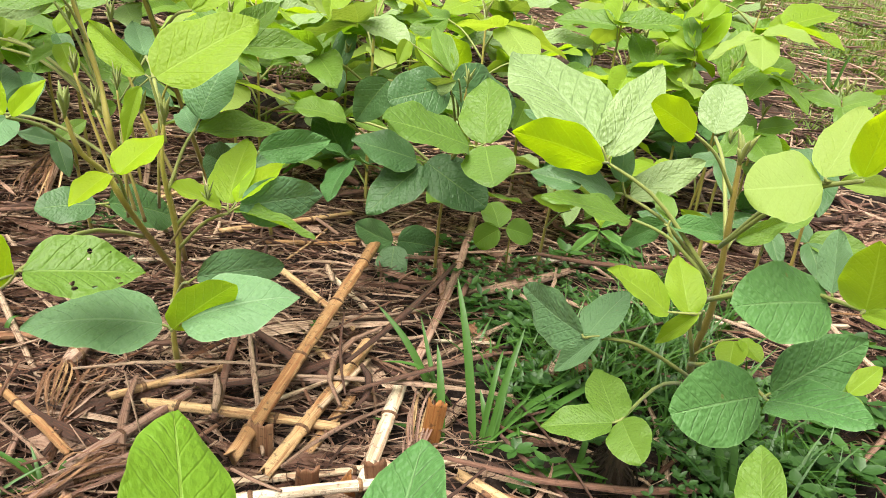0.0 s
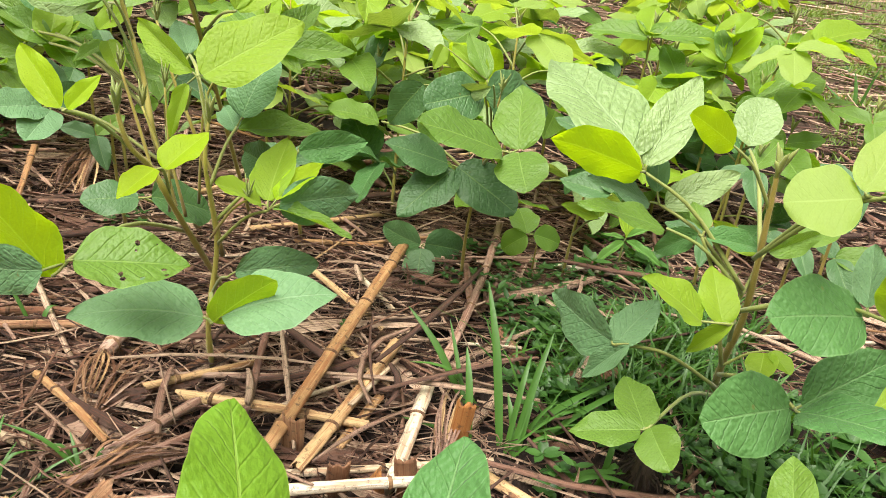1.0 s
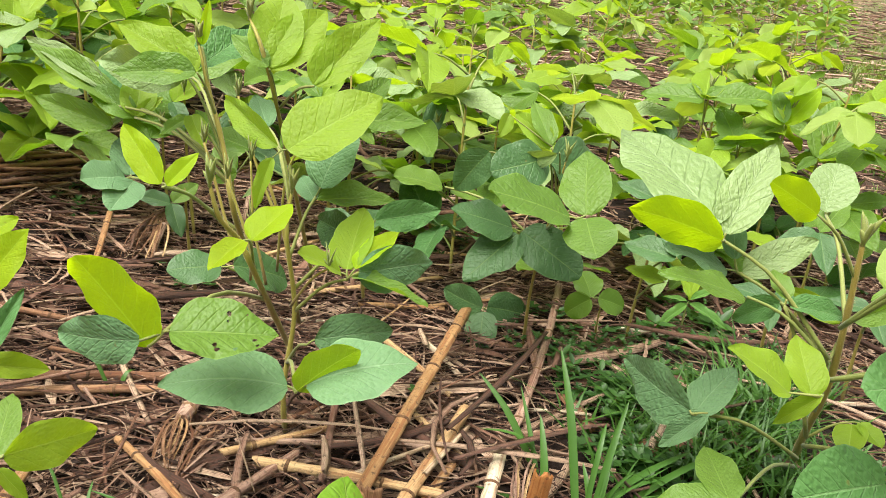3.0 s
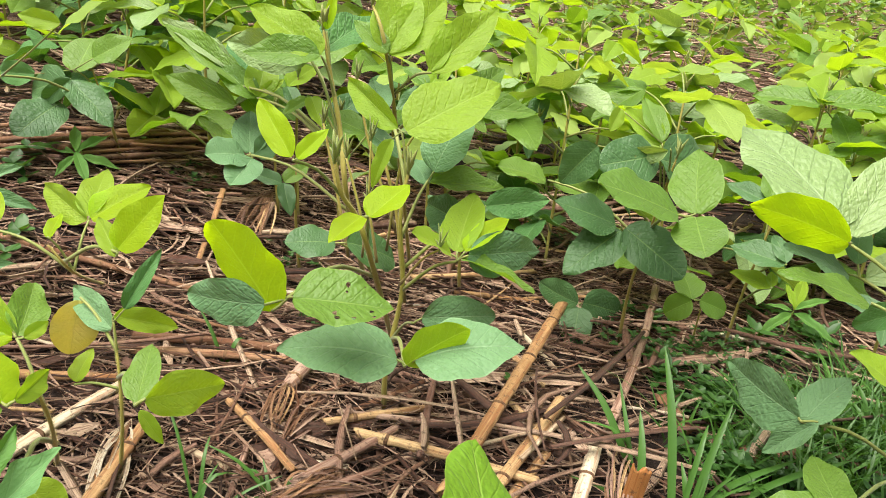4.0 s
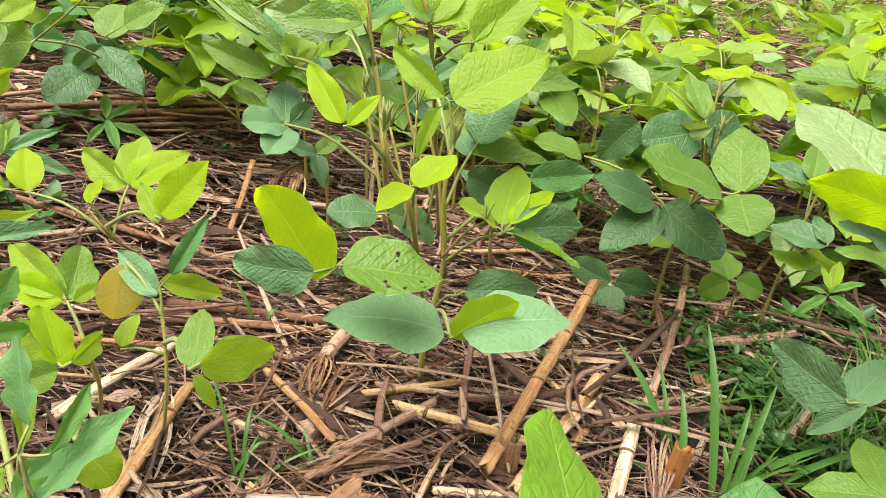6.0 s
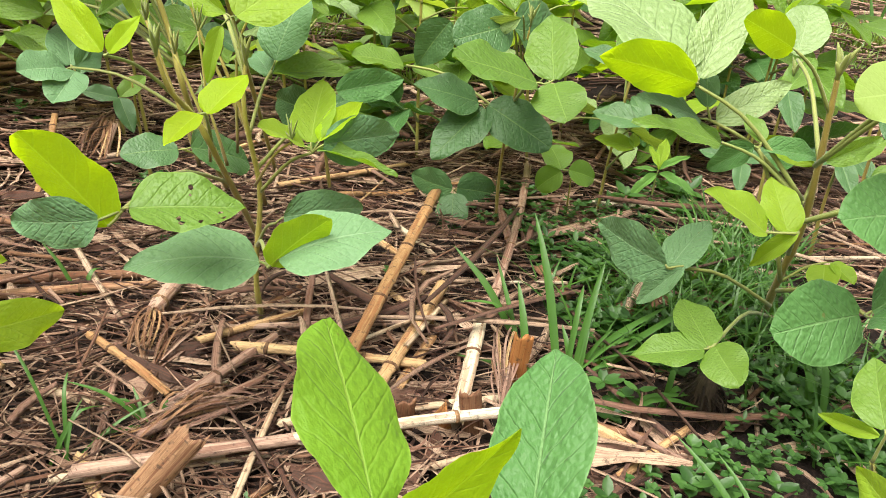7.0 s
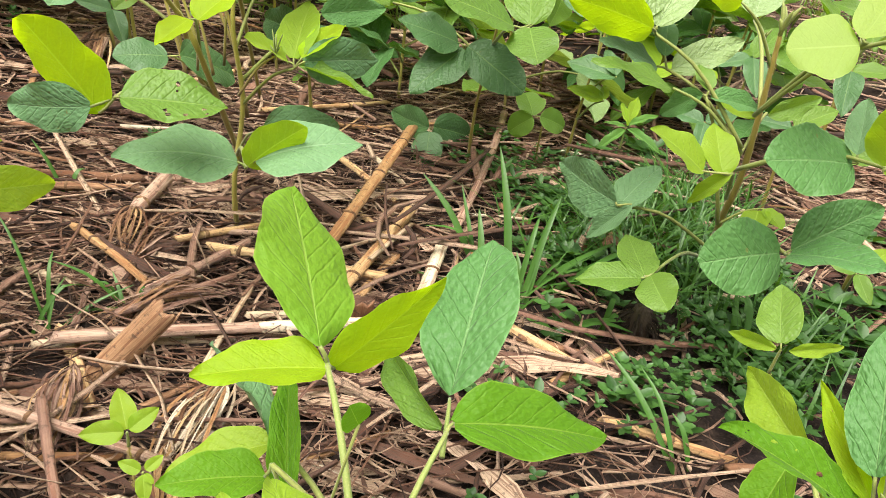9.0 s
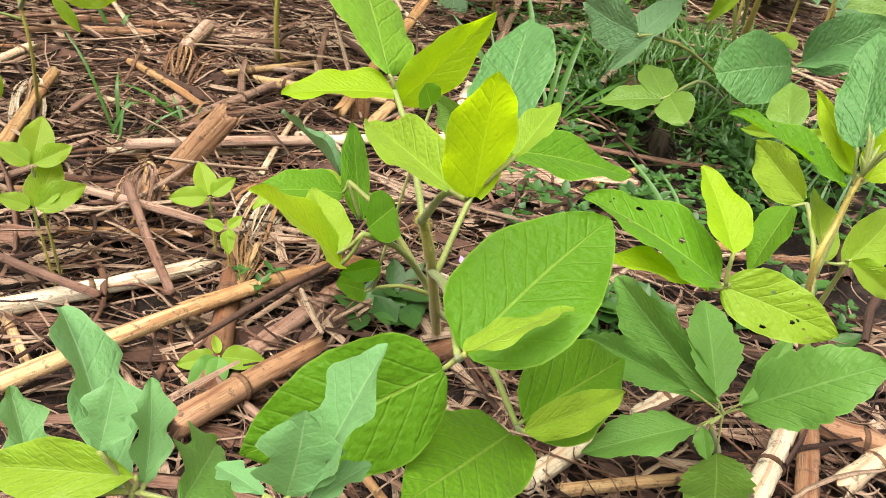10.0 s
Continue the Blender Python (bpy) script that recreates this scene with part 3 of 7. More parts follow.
leaf(plant_c, (-0.364, 0.938, 0.268), (-0.529, 0.982, 0.317), [(176, 28, -36, 0.142, 0.28, 'mid', 'ovate', 20, 0.12)])
leaf(plant_c, (-0.365, 0.938, 0.275), (-0.556, 1.203, 0.327), [(-161, 7, -50, 0.107, 0.50, 'mid', 'ovate', 20, 0.12), (99, 49, 12, 0.083, 0.60, 'light', 'ovate', 20, 0.12), (50, 27, 44, 0.112, 0.60, 'mid', 'ovate', 20, 0.12)])
leaf(plant_c, (-0.380, 0.940, 0.331), (-0.390, 0.913, 0.383), [(-180, 27, -44, 0.103, 0.50, 'light', 'ovate', 20, 0.12), (149, 45, -25, 0.051, 0.40, 'light', 'ovate', 20, 0.12), (-152, -2, -50, 0.085, 0.50, 'mid', 'ovate', 20, 0.12)])
leaf(plant_c, (-0.389, 0.941, 0.359), (-0.400, 0.945, 0.408), [(76, 77, 39, 0.052, 0.25, 'young', 'ovate', 20, 0.12), (180, 68, -63, 0.016, 0.30, 'young', 'ovate', 20, 0.12)])
leaf(plant_c, (-0.365, 0.938, 0.275), (-0.414, 0.945, 0.327), [(-115, -21, -22, 0.045, 0.40, 'mid', 'ovate', 20, 0.12), (-45, -28, 10, 0.052, 0.50, 'light', 'ovate', 20, 0.12)])
plant_d = soy_plant('tall soybean plant standing behind other leaves', [(-0.358, 1.278, 0.000), (-0.328, 0.983, 0.361), (-0.358, 0.977, 0.444)], 0.0034)
leaf(plant_d, (-0.330, 1.004, 0.336), (-0.268, 0.951, 0.380), [(51, 44, 46, 0.118, 0.45, 'light', 'ovate', 20, 0.12), (88, 48, 15, 0.074, 0.40, 'light', 'ovate', 20, 0.12)])
leaf(plant_d, (-0.330, 1.004, 0.336), (-0.325, 0.959, 0.391), [(60, 42, 39, 0.109, 0.55, 'light', 'ovate', 20, 0.12), (98, 54, 10, 0.108, 0.60, 'light', 'ovate', 20, 0.12), (173, 34, -46, 0.058, 0.50, 'mid', 'ovate', 20, 0.12)])
leaf(plant_d, (-0.334, 1.046, 0.284), (-0.237, 0.979, 0.341), [(65, 33, 24, 0.095, 0.40, 'mid', 'ovate', 20, 0.12), (21, 5, 40, 0.097, 0.45, 'mid', 'ovate', 20, 0.12), (-18, -24, 33, 0.046, 0.50, 'mid', 'ovate', 20, 0.12)])
leaf(plant_d, (-0.337, 1.067, 0.258), (-0.343, 0.962, 0.293), [(-178, 15, -37, 0.069, 0.50, 'mid', 'ovate', 20, 0.12), (96, 39, 10, 0.056, 0.50, 'mid', 'ovate', 20, 0.12), (-7, -22, 34, 0.052, 0.50, 'dark', 'ovate', 20, 0.12)])
plant_e = soy_plant('soybean plant with large dark green shaded leaves', [(0.015, 1.160, 0.000), (0.012, 1.150, 0.100), (0.020, 1.130, 0.200), (0.030, 1.100, 0.310)], 0.0026)
leaf(plant_e, (0.020, 1.130, 0.200), (0.052, 1.026, 0.252), [(-149, 21, -22, 0.118, 0.74, 'mid', 'round', 14, 0.12, (-0.006, 0.000, 0.002)), (96, 38, -19, 0.110, 0.62, 'mid', 'ovate', 14, 0.12, (0.012, 0.000, 0.005)), (-78, -15, 17, 0.074, 0.87, 'mid', 'round', 8, 0.12, (0.012, 0.000, 0.001))])
leaf(plant_e, (0.015, 1.143, 0.136), (-0.021, 1.120, 0.195), [(-155, 19, -36, 0.094, 0.69, 'dark', 'ovate', 8, 0.12, (-0.004, 0.000, 0.003)), (-132, -28, -19, 0.104, 0.66, 'dark', 'ovate', 8, 0.12, (0.003, 0.000, -0.004)), (-17, -22, 39, 0.101, 0.73, 'dark', 'round', 8, 0.12, (0.006, 0.000, -0.001))])
leaf(plant_e, (0.026, 1.111, 0.271), (0.019, 1.074, 0.321), [(151, -24, -102, 0.103, 0.27, 'pale', 'ovate', 20, 0.12, (-0.001, 0.000, -0.002))])
leaf(plant_e, (0.023, 1.121, 0.231), (0.009, 1.100, 0.304), [(-135, -6, -51, 0.090, 0.73, 'dark', 'round', 8, 0.12, (-0.001, 0.000, 0.003)), (42, -11, 57, 0.130, 0.71, 'dark', 'ovate', 8, 0.12, (0.000, 0.000, -0.003)), (172, -56, -88, 0.075, 0.70, 'dark', 'ovate', 20, 0.12, (-0.079, 0.000, 0.001))])
leaf(plant_e, (0.025, 1.115, 0.255), (0.008, 1.115, 0.319), [(129, 19, -37, 0.100, 0.36, 'light', 'ovate', 20, 0.12, (0.000, 0.000, -0.001)), (121, 37, -17, 0.082, 0.40, 'mid', 'ovate', 20, 0.12, (-0.000, 0.000, 0.001)), (-104, -47, -44, 0.036, 0.63, 'light', 'ovate', 20, 0.12, (-0.062, 0.000, 0.035))])
leaf(plant_e, (0.018, 1.136, 0.171), (-0.138, 1.196, 0.220), [(-152, 16, -21, 0.078, 0.75, 'mid', 'round', 20, 0.12, (-0.002, 0.000, -0.001)), (20, -12, 49, 0.057, 0.43, 'mid', 'ovate', 20, 0.12, (0.006, 0.000, -0.003))])
seedling_a = soy_plant('small dark soybean seedling in the shade', [(-0.045, 1.205, 0.000), (-0.045, 1.200, 0.025)], 0.0018)
leaf(seedling_a, (-0.045, 1.201, 0.020), (-0.054, 1.187, 0.039), [(144, -2, -81, 0.093, 0.56, 'dark', 'ovate', 8, 0.12, (-0.003, 0.000, -0.000)), (36, -16, 65, 0.092, 0.62, 'dark', 'ovate', 8, 0.12, (0.003, 0.000, 0.004)), (-84, -37, 11, 0.075, 0.68, 'dark', 'ovate', 8, 0.12, (-0.000, 0.000, -0.005))])
seedling_b = soy_plant('small soybean seedling with three rounded leaflets', [(0.120, 1.190, 0.000), (0.118, 1.180, 0.100)], 0.0018)
leaf(seedling_b, (0.118, 1.181, 0.086), (0.103, 1.147, 0.103), [(108, 21, -9, 0.059, 0.79, 'mid', 'round', 20, 0.12, (-0.003, -0.000, 0.001)), (173, -43, -67, 0.045, 0.92, 'mid', 'round', 20, 0.12, (-0.002, 0.000, -0.001)), (25, -18, 58, 0.049, 0.83, 'mid', 'round', 20, 0.12, (0.004, -0.000, 0.001))])
plant_f = soy_plant('soybean plant with bare lower stem', [(0.170, 1.220, 0.000), (0.170, 1.200, 0.100), (0.175, 1.180, 0.200), (0.180, 1.160, 0.300)], 0.0025)
leaf(plant_f, (0.170, 1.201, 0.093), (0.196, 1.150, 0.144), [(160, 8, -34, 0.057, 0.50, 'light', 'ovate', 20, 0.12), (94, 35, -6, 0.027, 0.60, 'light', 'ovate', 20, 0.12)])
leaf(plant_f, (0.175, 1.180, 0.200), (0.170, 1.189, 0.252), [(158, 13, -38, 0.065, 0.50, 'dark', 'ovate', 20, 0.12), (87, 40, -2, 0.076, 0.50, 'mid', 'ovate', 20, 0.12), (-3, 3, 40, 0.039, 0.50, 'mid', 'ovate', 20, 0.12)])
leaf(plant_f, (0.172, 1.193, 0.136), (0.204, 1.143, 0.184), [(164, 6, -35, 0.075, 0.60, 'dark', 'ovate', 20, 0.12), (114, 31, -18, 0.052, 0.50, 'dark', 'ovate', 20, 0.12)])
plant_g = soy_plant('strong soybean plant with a hairy yellow-brown stem', [(0.358, 0.968, 0.000), (0.318, 0.860, 0.110), (0.308, 0.820, 0.185), (0.294, 0.795, 0.261), (0.286, 0.785, 0.307), (0.281, 0.780, 0.342)], 0.0042)
leaf(plant_g, (0.289, 0.793, 0.224), (0.177, 0.813, 0.315), [(155, 8, 64, 0.086, 0.66, 'young', 'ovate', 8, 0.12, (-0.008, -0.041, 0.012)), (127, 25, -8, 0.160, 0.62, 'pale', 'ovate', 8, 0.12, (-0.007, 0.000, 0.013)), (58, 45, 16, 0.115, 0.40, 'pale', 'ovate', 14, 0.12, (0.000, 0.000, 0.004))])
leaf(plant_g, (0.290, 0.795, 0.219), (0.206, 0.849, 0.275), [(-164, 22, -17, 0.071, 0.65, 'sage', 'ovate', 8, 0.12, (-0.008, 0.000, 0.002)), (92, 47, -17, 0.047, 0.52, 'sage', 'ovate', 20, 0.12, (-0.005, 0.000, 0.011)), (22, 27, 45, 0.087, 0.40, 'pale', 'ovate', 8, 0.12, (0.004, 0.000, -0.002))])
leaf(plant_g, (0.290, 0.795, 0.219), (0.207, 0.800, 0.269), [(-161, 18, -15, 0.091, 0.44, 'mid', 'ovate', 8, 0.12, (-0.001, 0.000, -0.001))])
leaf(plant_g, (0.286, 0.785, 0.307), (0.240, 0.770, 0.359), [(131, 20, 70, 0.049, 0.85, 'young', 'round', 8, 0.12, (-0.003, 0.000, 0.002))])
leaf(plant_g, (0.294, 0.795, 0.261), (0.300, 0.930, 0.325), [(71, 49, 1, 0.064, 0.79, 'pale', 'round', 20, 0.12, (-0.002, 0.000, 0.002))])
leaf(plant_g, (0.283, 0.776, 0.263), (0.314, 0.684, 0.360), [(178, -11, -42, 0.053, 1.13, 'bright', 'round', 8, 0.12, (-0.002, 0.000, -0.001)), (54, 41, 7, 0.077, 0.47, 'bright', 'ovate', 8, 0.12, (-0.004, 0.000, 0.001)), (14, -2, 57, 0.058, 0.29, 'bright', 'ovate', 20, 0.12, (0.004, 0.000, -0.001))])
leaf(plant_g, (0.283, 0.776, 0.263), (0.325, 0.660, 0.370), [(-108, 75, 1, 0.057, 0.49, 'young', 'ovate', 14, 0.12, (-0.001, 0.000, 0.001))])
leaf(plant_g, (0.302, 0.818, 0.116), (0.331, 0.705, 0.160), [(-155, -5, -56, 0.084, 0.86, 'veined', 'round', 8, 0.12, (-0.002, 0.000, 0.000)), (20, 28, 57, 0.102, 0.54, 'veined', 'ovate', 8, 0.12, (0.003, 0.000, 0.003)), (-58, 27, 18, 0.090, 0.64, 'veined', 'ovate', 14, 0.12, (-0.003, -0.015, 0.004))])
leaf(plant_g, (0.291, 0.797, 0.199), (0.356, 0.700, 0.259), [(-159, 2, -42, 0.085, 0.80, 'veined', 'round', 8, 0.12, (-0.002, 0.000, -0.001)), (79, 42, -23, 0.062, 0.44, 'sage', 'ovate', 20, 0.12, (-0.003, 0.000, 0.005))])
leaf(plant_g, (0.291, 0.797, 0.199), (0.365, 0.670, 0.268), [(-139, 70, 30, 0.068, 0.66, 'light', 'ovate', 8, 0.12, (-0.000, 0.000, 0.001)), (4, -9, 40, 0.042, 0.42, 'light', 'ovate', 20, 0.12, (-0.004, 0.000, -0.003))])
leaf(plant_g, (0.295, 0.802, 0.165), (0.264, 0.723, 0.220), [(178, 33, -22, 0.064, 0.69, 'light', 'ovate', 20, 0.12, (-0.023, 0.000, -0.002)), (97, 34, -7, 0.062, 0.57, 'light', 'ovate', 14, 0.12, (-0.007, 0.000, -0.003)), (149, -54, -72, 0.054, 0.32, 'light', 'ovate', 20, 0.12, (0.002, 0.000, 0.002))])
leaf(plant_g, (0.322, 0.868, 0.071), (0.193, 0.826, 0.124), [(126, -1, -90, 0.114, 0.56, 'sage', 'ovate', 14, 0.12, (-0.003, 0.000, 0.002)), (48, 32, 9, 0.074, 0.57, 'sage', 'ovate', 14, 0.12, (0.001, 0.000, 0.000)), (170, -53, -56, 0.068, 0.39, 'sage', 'ovate', 20, 0.12, (0.017, 0.000, 0.006))])
leaf(plant_g, (0.338, 0.908, 0.036), (0.225, 0.735, 0.092), [(100, 10, -10, 0.076, 0.57, 'mid', 'ovate', 14, 0.12, (-0.003, 0.000, -0.000)), (-176, -7, -11, 0.067, 0.66, 'mid', 'ovate', 14, 0.12, (-0.005, 0.000, -0.003)), (-78, -4, 37, 0.051, 0.83, 'mid', 'round', 14, 0.12, (0.002, 0.000, 0.001))])
leaf(plant_g, (0.298, 0.807, 0.132), (0.240, 0.800, 0.267), [(134, -40, -81, 0.058, 0.46, 'veined', 'ovate', 20, 0.12, (-0.003, 0.000, 0.002)), (13, -4, 33, 0.065, 0.42, 'veined', 'ovate', 20, 0.12, (0.003, 0.000, 0.000)), (107, 31, -14, 0.036, 0.57, 'mid', 'ovate', 20, 0.12, (0.002, 0.000, 0.003))])
leaf(plant_g, (0.290, 0.796, 0.213), (0.313, 0.830, 0.254), [(21, 20, 73, 0.066, 0.35, 'mid', 'ovate', 20, 0.12, (0.001, 0.000, -0.003)), (116, 3, -69, 0.076, 0.29, 'light', 'ovate', 20, 0.12, (-0.006, 0.000, -0.007))])
leaf(plant_g, (0.298, 0.807, 0.132), (0.330, 0.800, 0.161), [(-109, -16, 17, 0.037, 0.84, 'light', 'round', 20, 0.12, (0.000, 0.000, 0.000)), (-61, -13, 6, 0.029, 0.80, 'light', 'round', 20, 0.12, (0.005, 0.000, 0.001))])
plant_h = soy_plant('young soybean plant low over weeds', [(0.387, 0.692, 0.000), (0.292, 0.562, 0.120)], 0.002)
leaf(plant_h, (0.292, 0.562, 0.120), (0.291, 0.558, 0.146), [(83, 24, -31, 0.062, 0.58, 'mid', 'ovate', 14, 0.12, (-0.002, 0.000, 0.005)), (119, -19, -66, 0.052, 0.25, 'light', 'ovate', 20, 0.12, (-0.002, 0.000, -0.001)), (15, 6, 63, 0.050, 0.24, 'light', 'ovate', 20, 0.12, (0.003, 0.000, -0.000))])
plant_i = soy_plant('small soybean plant with a yellowing leaf', [(-0.425, 0.602, 0.000), (-0.400, 0.577, 0.089), (-0.412, 0.587, 0.156)], 0.002)
leaf(plant_i, (-0.410, 0.585, 0.141), (-0.415, 0.588, 0.177), [(161, 17, -45, 0.067, 0.40, 'sage', 'ovate', 20, 0.12, (-0.002, 0.000, -0.008)), (66, 55, 47, 0.059, 0.28, 'veined', 'ovate', 20, 0.12, (0.010, 0.000, 0.013)), (51, -19, 51, 0.060, 0.40, 'light', 'ovate', 20, 0.12, (-0.003, 0.000, 0.004))])
leaf(plant_i, (-0.411, 0.586, 0.151), (-0.459, 0.600, 0.184), [(-84, -73, -45, 0.050, 0.84, 'yellowed', 'round', 20, 0.12, (-0.001, 0.000, -0.001))])
leaf(plant_i, (-0.407, 0.583, 0.127), (-0.314, 0.485, 0.184), [(116, 25, -11, 0.054, 0.50, 'mid', 'ovate', 14, 0.12, (-0.000, -0.000, 0.002)), (67, -13, 75, 0.072, 0.47, 'light', 'ovate', 8, 0.12, (0.006, -0.000, 0.007)), (16, -56, 46, 0.031, 0.36, 'light', 'ovate', 20, 0.12, (0.001, 0.000, -0.002))])
leaf(plant_i, (-0.405, 0.581, 0.117), (-0.434, 0.560, 0.124), [(88, 48, 4, 0.031, 0.62, 'light', 'ovate', 20, 0.12, (0.000, 0.000, 0.001))])
plant_j = soy_plant('soybean plant with light green leaves on thin stalks', [(-0.695, 0.917, -0.000), (-0.572, 0.721, 0.135), (-0.578, 0.692, 0.176)], 0.002)
leaf(plant_j, (-0.572, 0.719, 0.138), (-0.579, 0.753, 0.186), [(167, 15, -70, 0.085, 0.42, 'light', 'ovate', 20, 0.12, (-0.003, 0.000, -0.002)), (116, 27, -5, 0.082, 0.48, 'light', 'ovate', 20, 0.12, (0.000, 0.000, 0.003)), (50, 32, 27, 0.072, 0.62, 'young', 'ovate', 20, 0.12, (0.002, 0.000, -0.001))])
leaf(plant_j, (-0.574, 0.708, 0.152), (-0.477, 0.671, 0.199), [(32, 55, 57, 0.069, 0.62, 'young', 'ovate', 20, 0.12, (-0.001, 0.000, 0.002)), (148, 24, -24, 0.059, 0.37, 'light', 'ovate', 20, 0.12, (-0.000, 0.000, -0.006))])
leaf(plant_j, (-0.572, 0.721, 0.135), (-0.655, 0.697, 0.175), [(137, 34, -8, 0.062, 0.62, 'young', 'ovate', 20, 0.12, (-0.004, 0.000, 0.001)), (179, 15, -67, 0.075, 0.48, 'light', 'ovate', 20, 0.12, (-0.032, 0.000, -0.004))])
leaf(plant_j, (-0.572, 0.721, 0.135), (-0.586, 0.700, 0.181), [(113, 27, -10, 0.040, 0.43, 'young', 'ovate', 20, 0.12, (0.001, 0.000, -0.003))])
plant_k = soy_plant('bushy young soybean plant with round leaflets', [(-0.491, 0.596, 0.000), (-0.410, 0.508, 0.124), (-0.408, 0.487, 0.182)], 0.0022)
leaf(plant_k, (-0.410, 0.505, 0.133), (-0.446, 0.517, 0.186), [(160, 6, -54, 0.095, 0.35, 'light', 'ovate', 20, 0.12, (-0.004, 0.000, 0.005)), (120, 18, 30, 0.067, 0.49, 'mid', 'ovate', 20, 0.12, (0.001, 0.000, 0.001)), (179, 1, -65, 0.054, 0.52, 'young', 'ovate', 20, 0.12, (-0.001, 0.000, 0.000)), (86, 9, 54, 0.025, 0.51, 'light', 'ovate', 20, 0.12, (0.003, 0.000, -0.001))])
leaf(plant_k, (-0.409, 0.499, 0.149), (-0.378, 0.440, 0.190), [(142, 29, 38, 0.049, 0.72, 'young', 'round', 14, 0.12, (-0.001, 0.000, 0.002)), (162, 5, -82, 0.058, 0.57, 'light', 'ovate', 20, 0.12, (-0.006, 0.000, 0.001)), (100, 1, 65, 0.041, 0.42, 'light', 'ovate', 20, 0.12, (0.004, 0.000, 0.004)), (-170, -31, -66, 0.043, 0.55, 'mid', 'ovate', 20, 0.12, (0.001, 0.000, -0.001))])
leaf(plant_k, (-0.445, 0.546, 0.071), (-0.363, 0.430, 0.144), [(15, -51, 51, 0.037, 0.84, 'light', 'round', 8, 0.12, (0.002, 0.000, -0.002))])
plant_l = soy_plant('soybean plant with drooping dark leaves', [(-0.860, 1.160, 0.130), (-0.870, 1.140, 0.200), (-0.880, 1.120, 0.270)], 0.0025)
leaf(plant_l, (-0.869, 1.141, 0.195), (-0.903, 1.090, 0.249), [(-90, -19, -27, 0.097, 0.74, 'dark', 'round', 8, 0.12, (-0.012, 0.000, -0.032)), (178, -21, -67, 0.081, 0.79, 'dark', 'round', 8, 0.12, (-0.002, 0.000, 0.005)), (-9, -29, 20, 0.103, 0.56, 'dark', 'ovate', 8, 0.12, (0.004, 0.000, 0.003)), (-160, -43, -87, 0.074, 0.39, 'dark', 'ovate', 20, 0.12, (0.011, 0.000, 0.008))])
leaf(plant_l, (-0.874, 1.133, 0.225), (-0.896, 1.100, 0.269), [(102, 45, 5, 0.074, 0.85, 'mid', 'round', 20, 0.12, (-0.000, 0.000, -0.005)), (27, 35, 53, 0.070, 0.70, 'mid', 'ovate', 20, 0.12, (0.033, 0.000, 0.021)), (-177, -5, -81, 0.081, 0.52, 'veined', 'ovate', 20, 0.12, (-0.074, 0.000, -0.020))])
leaf(plant_l, (-0.869, 1.143, 0.190), (-0.906, 0.970, 0.270), [(-170, -12, -68, 0.111, 0.66, 'mid', 'ovate', 8, 0.12, (-0.002, 0.000, 0.000)), (101, 10, 79, 0.112, 0.46, 'light', 'ovate', 14, 0.12, (-0.127, -0.000, -0.099)), (-171, 5, -75, 0.064, 0.45, 'light', 'ovate', 20, 0.12, (0.108, 0.000, 0.086))])
plant_o = soy_plant('soybean plant with big pale leaves at the edge of the bank', [(-0.852, 0.783, 0.050), (-0.734, 0.681, 0.174), (-0.752, 0.713, 0.216)], 0.0025)
leaf(plant_o, (-0.759, 0.703, 0.148), (-0.741, 0.682, 0.192), [(94, 35, 30, 0.060, 0.80, 'mid', 'ovate', 20, 0.12), (-166, 30, -35, 0.060, 0.70, 'mid', 'ovate', 20, 0.12), (131, 45, 6, 0.079, 0.60, 'light', 'ovate', 20, 0.12)])
leaf(plant_o, (-0.767, 0.710, 0.139), (-0.747, 0.750, 0.186), [(149, 39, -8, 0.057, 0.40, 'light', 'lance', 20, 0.12), (114, 38, 14, 0.054, 0.40, 'mid', 'lance', 20, 0.12), (70, 19, 36, 0.070, 0.26, 'sage', 'lance', 20, 0.12), (30, -14, 38, 0.077, 0.26, 'sage', 'lance', 20, 0.12)])
leaf(plant_o, (-0.784, 0.725, 0.121), (-0.621, 0.562, 0.167), [(73, 15, 32, 0.092, 0.24, 'light', 'ovate', 20, 0.12), (107, 31, 18, 0.071, 0.50, 'sage', 'ovate', 20, 0.12), (59, 6, 35, 0.095, 0.25, 'sage', 'ovate', 20, 0.12)])
leaf(plant_o, (-0.793, 0.732, 0.112), (-0.525, 0.497, 0.158), [(82, 25, 32, 0.057, 0.30, 'weed', 'toothed', 20, 0.12), (24, -20, 36, 0.037, 0.40, 'weed', 'toothed', 20, 0.12), (169, 36, -19, 0.035, 0.50, 'weed', 'toothed', 20, 0.12), (-31, -40, 6, 0.040, 0.50, 'weed', 'toothed', 20, 0.12)])
leaf(plant_o, (-0.752, 0.713, 0.216), (-0.946, 0.948, 0.289), [(-160, 20, -35, 0.066, 0.50, 'mid', 'ovate', 20, 0.12), (84, 27, 30, 0.067, 0.55, 'light', 'ovate', 20, 0.12), (-67, -38, -15, 0.076, 0.50, 'mid', 'ovate', 20, 0.12)])
plant_m = soy_plant('soybean plant with large soft green leaves and a tiny violet flower', [(0.029, 0.387, 0.000), (0.020, 0.279, 0.143), (0.013, 0.255, 0.191), (0.012, 0.248, 0.197)], 0.0036)
